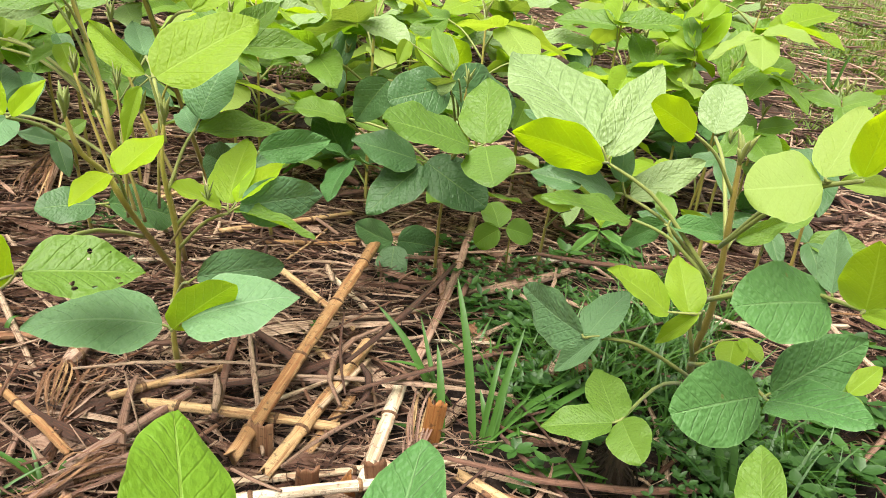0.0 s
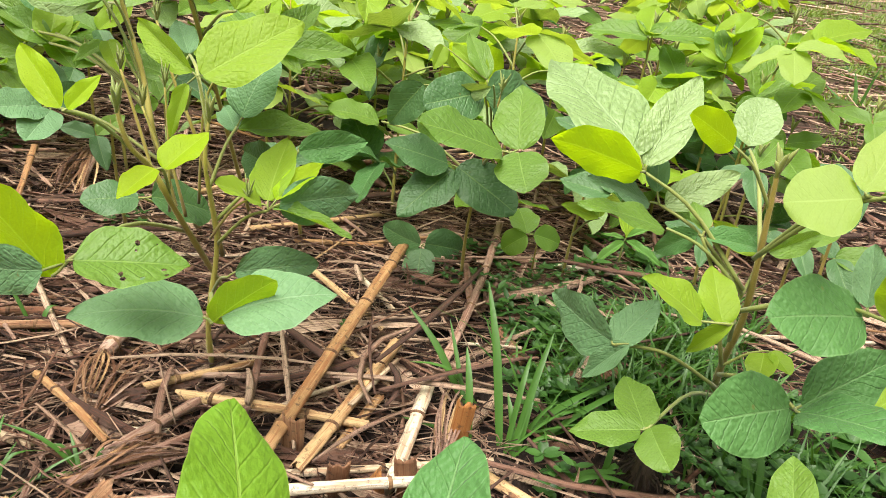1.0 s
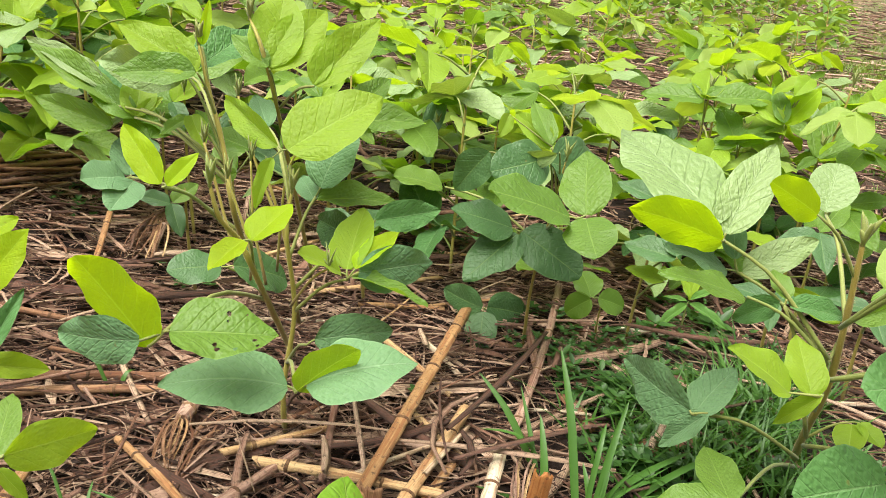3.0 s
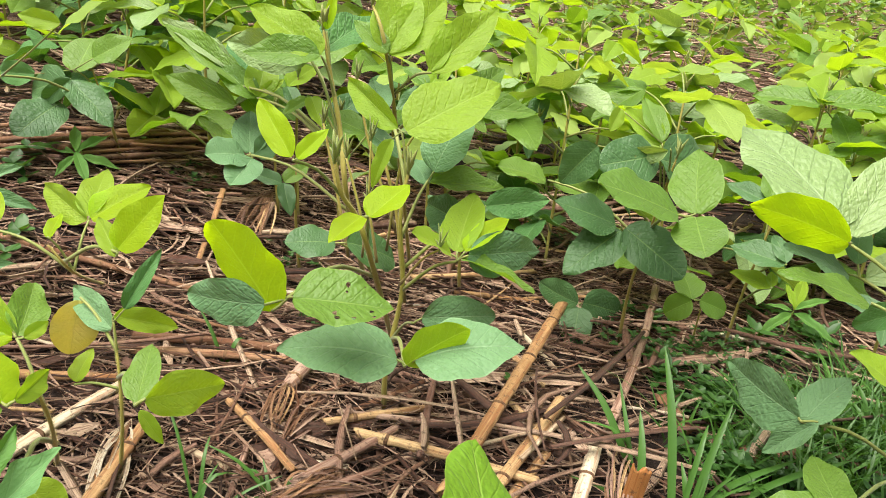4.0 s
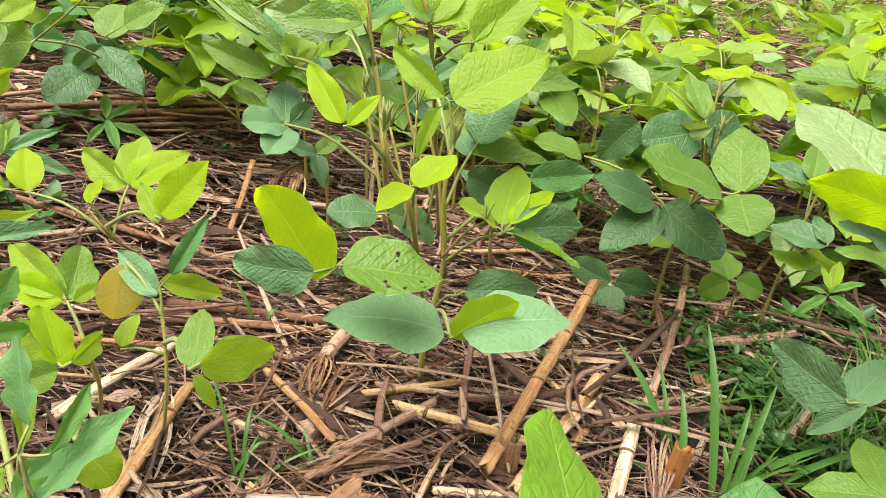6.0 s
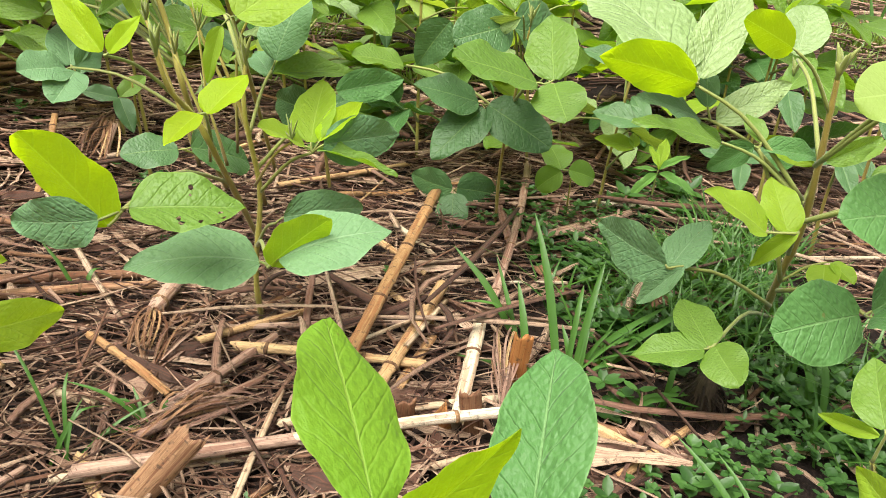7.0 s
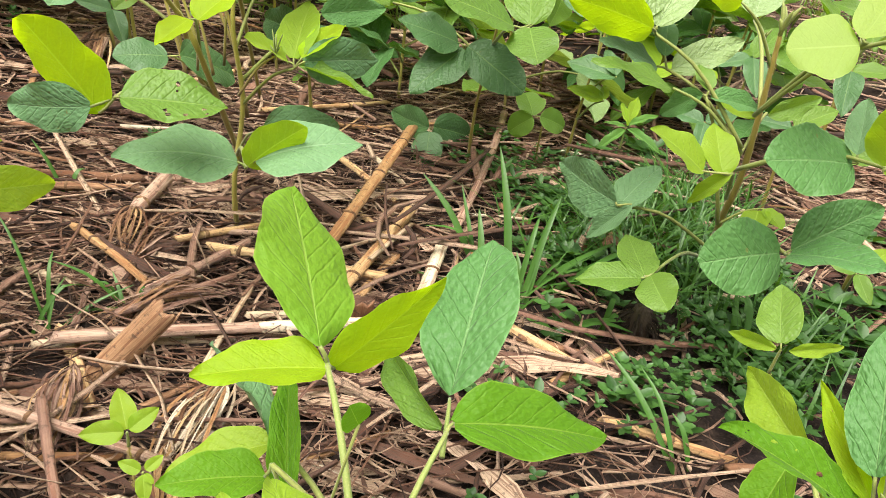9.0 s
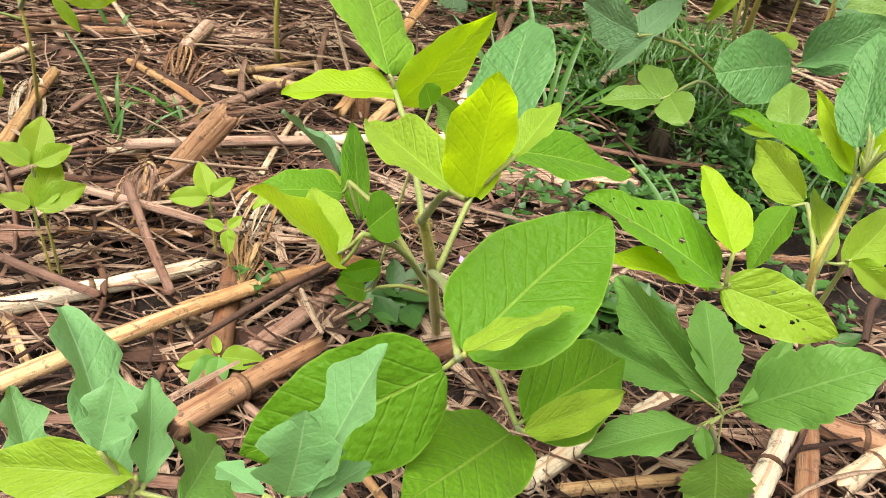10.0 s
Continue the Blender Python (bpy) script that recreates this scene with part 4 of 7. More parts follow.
leaf(plant_m, (0.018, 0.271, 0.155), (-0.022, 0.352, 0.216), [(115, 24, 29, 0.106, 0.57, 'fresh', 'oval', 2, 0.06, (-0.002, -0.002, 0.010)), (3, 50, 104, 0.080, 0.40, 'young', 'ovate', 8, 0.12, (0.000, 0.014, -0.016)), (-159, 3, -7, 0.064, 0.53, 'young', 'ovate', 20, 0.12, (0.002, -0.003, -0.003))])
leaf(plant_m, (0.044, 0.350, 0.170), (0.043, 0.395, 0.172), [(87, 31, -30, 0.114, 0.56, 'veined', 'oval', 8, 0.12)])
leaf(plant_m, (0.021, 0.287, 0.132), (0.044, 0.352, 0.186), [(21, -8, 12, 0.099, 0.49, 'lush', 'ovate', 14, 0.12, (0.001, 0.007, 0.001)), (127, 0, -70, 0.084, 0.26, 'mid', 'ovate', 20, 0.12, (-0.001, 0.000, 0.001))])
leaf(plant_m, (0.023, 0.318, 0.092), (-0.052, 0.371, 0.138), [(132, 10, 43, 0.085, 0.44, 'sage', 'ovate', 20, 0.12), (-154, -10, -2, 0.062, 0.49, 'light', 'ovate', 20, 0.12, (0.002, 0.000, -0.003))])
leaf(plant_m, (0.023, 0.318, 0.092), (-0.041, 0.330, 0.162), [(-152, 11, -12, 0.053, 0.57, 'lush', 'ovate', 20, 0.12, (-0.001, 0.000, -0.008)), (108, 19, -17, 0.090, 0.22, 'lush', 'ovate', 20, 0.12, (0.010, 0.000, -0.029))])
leaf(plant_m, (0.012, 0.248, 0.197), (0.032, 0.183, 0.254), [(-97, 76, 30, 0.059, 0.47, 'young', 'ovate', 14, 0.12, (0.002, 0.000, 0.001)), (66, 22, -6, 0.035, 0.42, 'light', 'ovate', 20, 0.12, (0.014, 0.000, 0.019)), (127, -3, -23, 0.076, 0.33, 'light', 'ovate', 20, 0.12, (-0.004, 0.000, 0.000))])
leaf(plant_m, (0.019, 0.277, 0.146), (0.040, 0.160, 0.196), [(49, 27, 14, 0.089, 0.65, 'lush', 'ovate', 8, 0.12, (0.001, 0.000, 0.002)), (-150, -20, -61, 0.085, 0.67, 'lush', 'ovate', 8, 0.12, (-0.003, 0.000, -0.006)), (43, 7, -21, 0.052, 0.30, 'light', 'ovate', 8, 0.12, (0.001, -0.022, 0.019))])
leaf(plant_m, (0.025, 0.333, 0.071), (0.076, 0.196, 0.124), [(-120, 25, -13, 0.091, 0.54, 'lush', 'ovate', 8, 0.12, (-0.001, 0.000, -0.002)), (47, -1, 35, 0.087, 0.58, 'lush', 'ovate', 8, 0.12, (0.001, 0.000, 0.004)), (37, -2, 43, 0.066, 0.28, 'light', 'ovate', 8, 0.12, (-0.003, -0.024, 0.023))])
leaf(plant_m, (0.023, 0.310, 0.102), (-0.017, 0.253, 0.180), [(-158, 52, -3, 0.066, 0.58, 'young', 'ovate', 20, 0.12, (-0.007, 0.000, -0.022)), (122, 15, 1, 0.051, 0.47, 'light', 'ovate', 20, 0.12, (-0.011, 0.000, -0.017)), (67, 0, 55, 0.028, 1.04, 'lush', 'round', 20, 0.12, (-0.000, 0.000, 0.002))])
leaf(plant_m, (0.023, 0.310, 0.102), (-0.014, 0.290, 0.116), [(-140, 36, -34, 0.022, 0.90, 'lush', 'round', 20, 0.12, (-0.002, 0.000, -0.003)), (-152, -6, -76, 0.024, 0.63, 'lush', 'ovate', 20, 0.12, (0.005, 0.000, 0.018)), (-131, 67, -93, 0.013, 1.14, 'lush', 'round', 20, 0.12, (0.019, 0.000, 0.122))])
plant_n = soy_plant('soybean plant with insect-eaten leaves and a brown stem', [(0.320, 0.392, 0.000), (0.221, 0.284, 0.174), (0.221, 0.291, 0.216), (0.225, 0.298, 0.239)], 0.0021)
leaf(plant_n, (0.229, 0.292, 0.161), (0.156, 0.231, 0.204), [(167, 24, -3, 0.073, 0.66, 'lush', 'eaten', 20, 0.12, (-0.000, 0.000, 0.002)), (-10, -9, 50, 0.058, 0.52, 'light', 'eaten', 14, 0.12, (-0.003, 0.000, 0.000)), (-173, 16, 6, 0.057, 0.43, 'young', 'ovate', 20, 0.12, (-0.006, 0.000, -0.006)), (113, 34, 1, 0.045, 0.55, 'young', 'ovate', 20, 0.12, (-0.003, 0.000, 0.014))])
leaf(plant_n, (0.264, 0.330, 0.099), (0.271, 0.431, 0.150), [(108, 5, -69, 0.080, 0.44, 'light', 'ovate', 20, 0.12, (-0.002, 0.000, 0.001)), (-130, -47, 30, 0.056, 0.64, 'lush', 'ovate', 20, 0.12, (-0.008, 0.000, -0.003))])
leaf(plant_n, (0.221, 0.285, 0.183), (0.227, 0.305, 0.229), [(171, 26, -6, 0.071, 0.41, 'lush', 'eaten', 20, 0.12, (-0.001, 0.000, -0.000)), (109, 26, -54, 0.058, 0.22, 'young', 'ovate', 20, 0.12, (-0.001, 0.000, 0.005)), (84, 44, -38, 0.068, 0.40, 'veined', 'ovate', 14, 0.12, (-0.006, 0.000, 0.019)), (53, 57, 27, 0.038, 0.62, 'young', 'ovate', 20, 0.12, (0.004, 0.000, 0.002))])
leaf(plant_n, (0.243, 0.307, 0.136), (0.236, 0.290, 0.192), [(45, 26, 32, 0.053, 0.51, 'light', 'ovate', 20, 0.12, (0.000, 0.000, -0.002)), (94, 31, 5, 0.048, 0.34, 'light', 'ovate', 20, 0.12, (-0.010, 0.000, -0.004)), (6, -29, 65, 0.045, 0.36, 'light', 'ovate', 20, 0.12, (-0.002, 0.000, 0.003))])
def branch(plant, points, radius):
    """A bare hairy side shoot with a small folded tip."""
    pts = smooth_line([Vector(q) - plant.location for q in points], 10)
    v, f, uv = tube(pts, [radius * (1.2 - 0.05 * i) for i in range(10)], 7)
    part("branch", mesh_of("branch", v, f, STEM, uv), plant)
    bud(plant, pts[-1], radius * 1.2)


branch(plant_b, [(-0.274, 0.82, 0.185), (-0.287, 0.82, 0.235), (-0.31, 0.82, 0.296)], 0.0018)
branch(plant_b, [(-0.257, 0.8, 0.196), (-0.267, 0.8, 0.235), (-0.274, 0.8, 0.259)], 0.0016)
branch(plant_a, [(-0.23, 0.83, 0.144), (-0.241, 0.83, 0.197), (-0.252, 0.83, 0.247), (-0.27, 0.83, 0.296)], 0.0022)
branch(plant_a, [(-0.261, 0.84, 0.195), (-0.256, 0.84, 0.297), (-0.241, 0.84, 0.335)], 0.0014)
branch(plant_b, [(-0.329, 0.9, 0.152), (-0.352, 0.9, 0.234), (-0.375, 0.9, 0.309)], 0.0020)
branch(plant_a, [(-0.287, 0.95, 0.177), (-0.333, 0.95, 0.278), (-0.358, 0.95, 0.357)], 0.0020)
branch(plant_b, [(-0.274, 0.8, 0.198), (-0.274, 0.8, 0.274), (-0.277, 0.8, 0.324)], 0.0013)
branch(plant_a, [(-0.223, 0.78, 0.186), (-0.203, 0.78, 0.219), (-0.186, 0.78, 0.234)], 0.0013)
flower(plant_m, (0.037, 0.286, 0.147))
weed_a = weed('low weed with toothed dark green leaves', [(0.245, 0.326, 0.000), (0.187, 0.246, 0.100)], 0.0035)
leaf(weed_a, (0.187, 0.246, 0.100), (0.193, 0.250, 0.105), [(123, 3, -76, 0.111, 0.40, 'weed', 'toothed', 20, 0.12, (-0.007, 0.000, 0.005)), (92, 20, -3, 0.067, 0.50, 'weed', 'toothed', 20, 0.12, (-0.006, 0.000, 0.013)), (-24, 55, 44, 0.080, 0.57, 'weed', 'toothed', 8, 0.12, (0.004, 0.000, 0.006)), (-161, -8, 3, 0.068, 0.48, 'weed', 'toothed', 14, 0.12, (-0.009, 0.000, -0.010)), (-51, -68, 38, 0.045, 1.03, 'mid', 'toothed', 8, 0.12, (0.006, 0.000, -0.027)), (131, -18, -59, 0.083, 0.32, 'weed', 'toothed', 20, 0.12, (-0.019, 0.000, 0.013)), (49, 35, 30, 0.051, 0.37, 'weed', 'toothed', 20, 0.12, (0.003, 0.000, 0.008)), (-69, -47, 58, 0.019, 0.68, 'weed', 'toothed', 20, 0.12, (-0.006, 0.000, -0.006))])
weed_b = weed('tall lobed grey-green weed close to the path', [(-0.070, 0.100, 0.000), (-0.068, 0.098, 0.060), (-0.066, 0.095, 0.120)], 0.004)
leaf(weed_b, (-0.066, 0.095, 0.120), (-0.055, 0.083, 0.186), [(126, 14, 37, 0.081, 0.39, 'grey', 'lobed', 20, 0.12, (-0.002, 0.000, 0.001)), (97, 57, 38, 0.034, 0.46, 'grey', 'lobed', 20, 0.12, (0.005, 0.000, 0.000)), (94, -25, 41, 0.049, 0.66, 'weed', 'lobed', 20, 0.12, (0.016, 0.000, -0.002)), (180, -11, -38, 0.057, 0.36, 'light', 'lance', 20, 0.12, (0.004, 0.000, 0.008)), (76, 65, 26, 0.023, 0.73, 'grey', 'lobed', 20, 0.12, (-0.008, 0.000, 0.017)), (125, 33, 40, 0.036, 0.54, 'grey', 'lobed', 20, 0.12, (-0.039, 0.000, -0.016))])
leaf(weed_b, (-0.050, 0.085, 0.100), (-0.000, 0.074, 0.209), [(57, 63, -16, 0.051, 0.47, 'grey', 'lobed', 20, 0.12, (-0.000, 0.000, 0.001)), (32, 81, 72, 0.032, 0.79, 'grey', 'lobed', 20, 0.12, (-0.003, 0.000, -0.001)), (45, 16, -7, 0.021, 0.52, 'grey', 'lobed', 20, 0.12, (0.003, 0.000, -0.002)), (152, -4, 2, 0.020, 0.54, 'grey', 'lobed', 20, 0.12, (-0.008, 0.000, -0.004))])
weed_c = weed('tall lobed grey-green weed beside young soybeans', [(-0.300, 0.330, 0.000), (-0.290, 0.325, 0.120), (-0.285, 0.320, 0.200)], 0.0025)
leaf(weed_c, (-0.285, 0.320, 0.200), (-0.287, 0.317, 0.241), [(156, 74, -56, 0.042, 0.44, 'grey', 'lobed', 20, 0.12, (0.002, 0.000, 0.011)), (133, 28, 18, 0.046, 0.24, 'light', 'lance', 20, 0.12, (0.003, -0.000, 0.003)), (45, 49, 34, 0.061, 0.33, 'grey', 'lobed', 20, 0.12, (0.005, 0.000, -0.028)), (92, 36, 53, 0.036, 0.29, 'weed', 'toothed', 20, 0.12, (0.015, 0.000, 0.003)), (129, 66, -1, 0.049, 0.28, 'weed', 'lobed', 20, 0.12, (-0.021, -0.000, -0.021)), (94, -2, 37, 0.033, 0.43, 'grey', 'toothed', 20, 0.12, (-0.003, 0.000, -0.021))])
leaf(weed_c, (-0.287, 0.322, 0.171), (-0.295, 0.312, 0.221), [(-115, 46, -31, 0.038, 0.44, 'grey', 'lobed', 20, 0.12, (0.001, 0.000, -0.004)), (157, 22, 7, 0.030, 0.35, 'light', 'toothed', 20, 0.12, (0.003, 0.000, -0.002)), (109, 5, 25, 0.033, 0.49, 'weed', 'toothed', 20, 0.12, (0.006, 0.000, -0.007)), (-87, 14, -54, 0.023, 0.50, 'light', 'toothed', 20, 0.12, (-0.008, 0.000, -0.010)), (166, 63, -34, 0.032, 0.40, 'weed', 'lobed', 20, 0.12, (-0.026, 0.000, -0.010))])
leaf(weed_c, (-0.290, 0.325, 0.120), (-0.427, 0.420, 0.214), [(102, 19, 63, 0.056, 0.41, 'weed', 'toothed', 20, 0.12, (0.000, -0.000, 0.002)), (65, -10, 64, 0.032, 0.50, 'weed', 'toothed', 20, 0.12, (0.002, -0.000, -0.004)), (167, 8, -59, 0.054, 0.36, 'mid', 'ovate', 20, 0.12, (-0.005, -0.000, -0.004)), (36, -60, 31, 0.058, 0.42, 'weed', 'toothed', 20, 0.12, (-0.044, -0.000, -0.043))])
weed_d = weed('weed with narrow dark green leaves on straw', [(-0.865, 1.080, 0.100), (-0.868, 1.075, 0.150)], 0.0025)
leaf(weed_d, (-0.867, 1.077, 0.132), (-0.871, 1.066, 0.143), [(23, -10, 28, 0.068, 0.26, 'weed', 'lance', 20, 0.12), (-88, -24, -18, 0.052, 0.28, 'weed', 'lance', 20, 0.12), (-158, 11, -28, 0.067, 0.26, 'weed', 'lance', 20, 0.12), (79, 20, 23, 0.067, 0.26, 'weed', 'lance', 20, 0.12), (130, 30, 1, 0.062, 0.30, 'weed', 'lance', 20, 0.12), (-34, -29, 8, 0.067, 0.28, 'weed', 'lance', 20, 0.12)])
weed_e = weed('weed with narrow pointed leaves in a star', [(0.265, 1.296, 0.000), (0.265, 1.296, 0.060)], 0.0025)
leaf(weed_e, (0.265, 1.296, 0.056), (0.267, 1.295, 0.066), [(-138, -24, -18, 0.071, 0.26, 'weed', 'lance', 20, 0.12), (-34, -13, 27, 0.071, 0.26, 'weed', 'lance', 20, 0.12), (169, 1, -30, 0.039, 0.25, 'weed', 'lance', 20, 0.12), (76, 30, 2, 0.076, 0.28, 'light', 'lance', 20, 0.12), (28, 20, 23, 0.061, 0.25, 'weed', 'lance', 20, 0.12), (105, 27, -13, 0.052, 0.25, 'light', 'lance', 20, 0.12)])
weed_f = weed('small weed with paired veined leaves on litter', [(-0.123, 0.316, 0.000), (-0.116, 0.301, 0.020)], 0.0015)
leaf(weed_f, (-0.117, 0.302, 0.019), (-0.116, 0.300, 0.024), [(-154, -1, -30, 0.026, 0.60, 'light', 'ovate', 20, 0.12), (13, -6, 29, 0.030, 0.60, 'light', 'ovate', 20, 0.12), (123, 30, -4, 0.014, 0.50, 'light', 'ovate', 20, 0.12), (-115, -20, -22, 0.028, 0.60, 'weed', 'ovate', 20, 0.12), (-78, -29, -6, 0.026, 0.60, 'weed', 'ovate', 20, 0.12)])
sprout_a = soy_plant('little soybean sprout with rounded leaflets', [(-0.162, 0.419, 0.000), (-0.165, 0.416, 0.059)], 0.0012)
leaf(sprout_a, (-0.165, 0.416, 0.059), (-0.165, 0.415, 0.073), [(129, 41, -10, 0.029, 0.62, 'light', 'ovate', 20, 0.12), (-158, 1, -42, 0.028, 0.62, 'light', 'ovate', 20, 0.12), (51, 23, 36, 0.023, 0.62, 'light', 'ovate', 20, 0.12)])
sprout_b = soy_plant('little soybean sprout with rounded leaflets', [(-0.143, 0.401, 0.000), (-0.146, 0.398, 0.047)], 0.0012)
leaf(sprout_b, (-0.146, 0.398, 0.047), (-0.146, 0.397, 0.059), [(-179, 17, -39, 0.016, 0.62, 'light', 'ovate', 20, 0.12), (52, 25, 35, 0.014, 0.62, 'light', 'ovate', 20, 0.12), (-62, -42, 4, 0.018, 0.62, 'light', 'ovate', 20, 0.12), (-19, -30, 31, 0.009, 0.62, 'light', 'ovate', 20, 0.12)])
sprout_c = soy_plant('little soybean sprout with rounded leaflets', [(-0.267, 0.368, 0.000), (-0.270, 0.365, 0.085)], 0.0012)
leaf(sprout_c, (-0.270, 0.365, 0.085), (-0.270, 0.364, 0.107), [(101, 39, 17, 0.038, 0.62, 'light', 'ovate', 20, 0.12), (177, 30, -31, 0.026, 0.62, 'light', 'ovate', 20, 0.12), (53, 14, 40, 0.028, 0.62, 'light', 'ovate', 20, 0.12)])
sprout_d = soy_plant('little soybean sprout with rounded leaflets', [(-0.261, 0.352, 0.000), (-0.264, 0.349, 0.066)], 0.0012)
leaf(sprout_d, (-0.264, 0.349, 0.066), (-0.264, 0.348, 0.083), [(87, 35, 25, 0.040, 0.62, 'light', 'ovate', 20, 0.12), (50, 12, 41, 0.036, 0.62, 'light', 'ovate', 20, 0.12), (-168, 20, -38, 0.022, 0.62, 'light', 'ovate', 20, 0.12)])
back_plant_a = soy_plant('soybean plant in the next row', [(0.285, 1.586, 0.000), (0.275, 1.576, 0.216), (0.275, 1.566, 0.380)], 0.0032)
leaf(back_plant_a, (0.275, 1.570, 0.310), (0.265, 1.546, 0.360), [(171, 1, -30, 0.111, 0.55, 'mid', 'ovate', 20, 0.12), (80, 30, 1, 0.105, 0.60, 'light', 'ovate', 20, 0.12), (6, 8, 29, 0.132, 0.50, 'mid', 'ovate', 20, 0.12)])
back_plant_b = soy_plant('soybean plant in the next row', [(0.355, 1.565, 0.000), (0.345, 1.555, 0.174), (0.345, 1.545, 0.310)], 0.0032)
leaf(back_plant_b, (0.345, 1.550, 0.242), (0.335, 1.525, 0.290), [(120, 42, -30, 0.090, 0.60, 'mid', 'ovate', 20, 0.12), (13, 26, 44, 0.091, 0.40, 'mid', 'ovate', 20, 0.12), (177, -10, -49, 0.069, 0.40, 'mid', 'ovate', 20, 0.12)])
back_plant_c = soy_plant('soybean plant in the next row', [(0.483, 1.534, 0.000), (0.473, 1.524, 0.174), (0.473, 1.514, 0.311)], 0.0032)
leaf(back_plant_c, (0.473, 1.519, 0.243), (0.463, 1.494, 0.291), [(11, 22, 37, 0.108, 0.42, 'young', 'ovate', 20, 0.12), (54, 40, 13, 0.177, 0.50, 'mid', 'ovate', 20, 0.12), (-155, -31, -30, 0.041, 0.50, 'mid', 'ovate', 20, 0.12)])
back_plant_d = soy_plant('soybean plant in the next row', [(0.422, 1.557, 0.000), (0.412, 1.547, 0.203), (0.412, 1.537, 0.358)], 0.0032)
leaf(back_plant_d, (0.412, 1.541, 0.291), (0.402, 1.517, 0.338), [(34, 47, 33, 0.096, 0.50, 'young', 'ovate', 20, 0.12), (146, 26, -50, 0.081, 0.40, 'light', 'ovate', 20, 0.12), (112, 49, -29, 0.079, 0.40, 'mid', 'ovate', 20, 0.12)])
back_plant_e = soy_plant('soybean plant in the next row', [(0.128, 1.593, 0.000), (0.118, 1.583, 0.186), (0.118, 1.573, 0.330)], 0.0032)
leaf(back_plant_e, (0.118, 1.578, 0.258), (0.108, 1.553, 0.310), [(-172, -4, -22, 0.135, 0.45, 'pale', 'ovate', 20, 0.12), (-110, -21, -7, 0.067, 0.50, 'young', 'ovate', 20, 0.12), (12, 5, 21, 0.144, 0.40, 'pale', 'ovate', 20, 0.12), (70, 21, 7, 0.059, 0.60, 'mid', 'ovate', 20, 0.12)])
back_plant_f = soy_plant('soybean plant in the next row', [(-0.090, 1.583, 0.000), (-0.100, 1.573, 0.188), (-0.100, 1.563, 0.334)], 0.0032)
leaf(back_plant_f, (-0.100, 1.568, 0.261), (-0.110, 1.543, 0.314), [(-162, -7, -34, 0.111, 0.45, 'mid', 'ovate', 20, 0.12), (77, 33, 12, 0.075, 0.50, 'light', 'ovate', 20, 0.12), (-25, -21, 29, 0.068, 0.40, 'light', 'ovate', 20, 0.12)])
back_plant_g = soy_plant('soybean plant in the next row', [(-0.204, 1.550, 0.000), (-0.214, 1.540, 0.137), (-0.214, 1.530, 0.248)], 0.0032)
leaf(back_plant_g, (-0.214, 1.536, 0.176), (-0.224, 1.510, 0.228), [(83, 53, 16, 0.105, 0.40, 'dark', 'ovate', 20, 0.12), (171, 27, -50, 0.103, 0.40, 'mid', 'ovate', 20, 0.12), (-73, -55, 4, 0.055, 0.50, 'dark', 'ovate', 20, 0.12)])
back_plant_h = soy_plant('soybean plant in the next row', [(-0.236, 1.547, 0.000), (-0.246, 1.537, 0.153), (-0.246, 1.527, 0.275)], 0.0032)
leaf(back_plant_h, (-0.246, 1.533, 0.205), (-0.256, 1.507, 0.255), [(173, 13, -33, 0.136, 0.30, 'mid', 'ovate', 20, 0.12), (-147, -13, -33, 0.096, 0.40, 'mid', 'ovate', 20, 0.12), (113, 35, -5, 0.101, 0.50, 'mid', 'ovate', 20, 0.12)])
back_plant_i = soy_plant('soybean plant in the next row', [(0.546, 1.502, 0.000), (0.536, 1.492, 0.136), (0.536, 1.482, 0.247)], 0.0032)
leaf(back_plant_i, (0.536, 1.488, 0.175), (0.526, 1.462, 0.227), [(150, 10, -44, 0.074, 0.60, 'mid', 'ovate', 20, 0.12), (-1, 17, 42, 0.065, 0.60, 'mid', 'ovate', 20, 0.12), (-104, -45, 4, 0.058, 0.60, 'mid', 'ovate', 20, 0.12)])
back_plant_j = soy_plant('soybean plant in the next row', [(0.658, 1.469, 0.000), (0.648, 1.459, 0.174), (0.648, 1.449, 0.309)], 0.0032)
leaf(back_plant_j, (0.648, 1.454, 0.241), (0.638, 1.429, 0.289), [(143, 10, -39, 0.070, 0.50, 'mid', 'ovate', 20, 0.12), (7, 23, 34, 0.065, 0.60, 'mid', 'ovate', 20, 0.12), (-89, -37, 16, 0.070, 0.50, 'mid', 'ovate', 20, 0.12)])
back_plant_k = soy_plant('soybean plant in the next row', [(0.246, 1.580, 0.000), (0.236, 1.570, 0.169), (0.236, 1.560, 0.301)], 0.0032)
leaf(back_plant_k, (0.236, 1.565, 0.235), (0.226, 1.540, 0.281), [(135, 28, -30, 0.072, 0.60, 'dark', 'ovate', 20, 0.12), (-47, -29, 29, 0.089, 0.50, 'mid', 'ovate', 20, 0.12), (-136, -33, -24, 0.106, 0.50, 'mid', 'ovate', 20, 0.12)])
back_plant_l = soy_plant('soybean plant in the next row', [(0.652, 1.413, 0.000), (0.642, 1.403, 0.039), (0.642, 1.393, 0.085)], 0.0032)
leaf(back_plant_l, (0.649, 1.410, 0.014), (0.632, 1.373, 0.065), [(114, 29, -29, 0.062, 0.60, 'dark', 'ovate', 20, 0.12), (-15, 8, 39, 0.094, 0.60, 'mid', 'ovate', 20, 0.12), (-74, -32, 25, 0.078, 0.60, 'dark', 'ovate', 20, 0.12)])
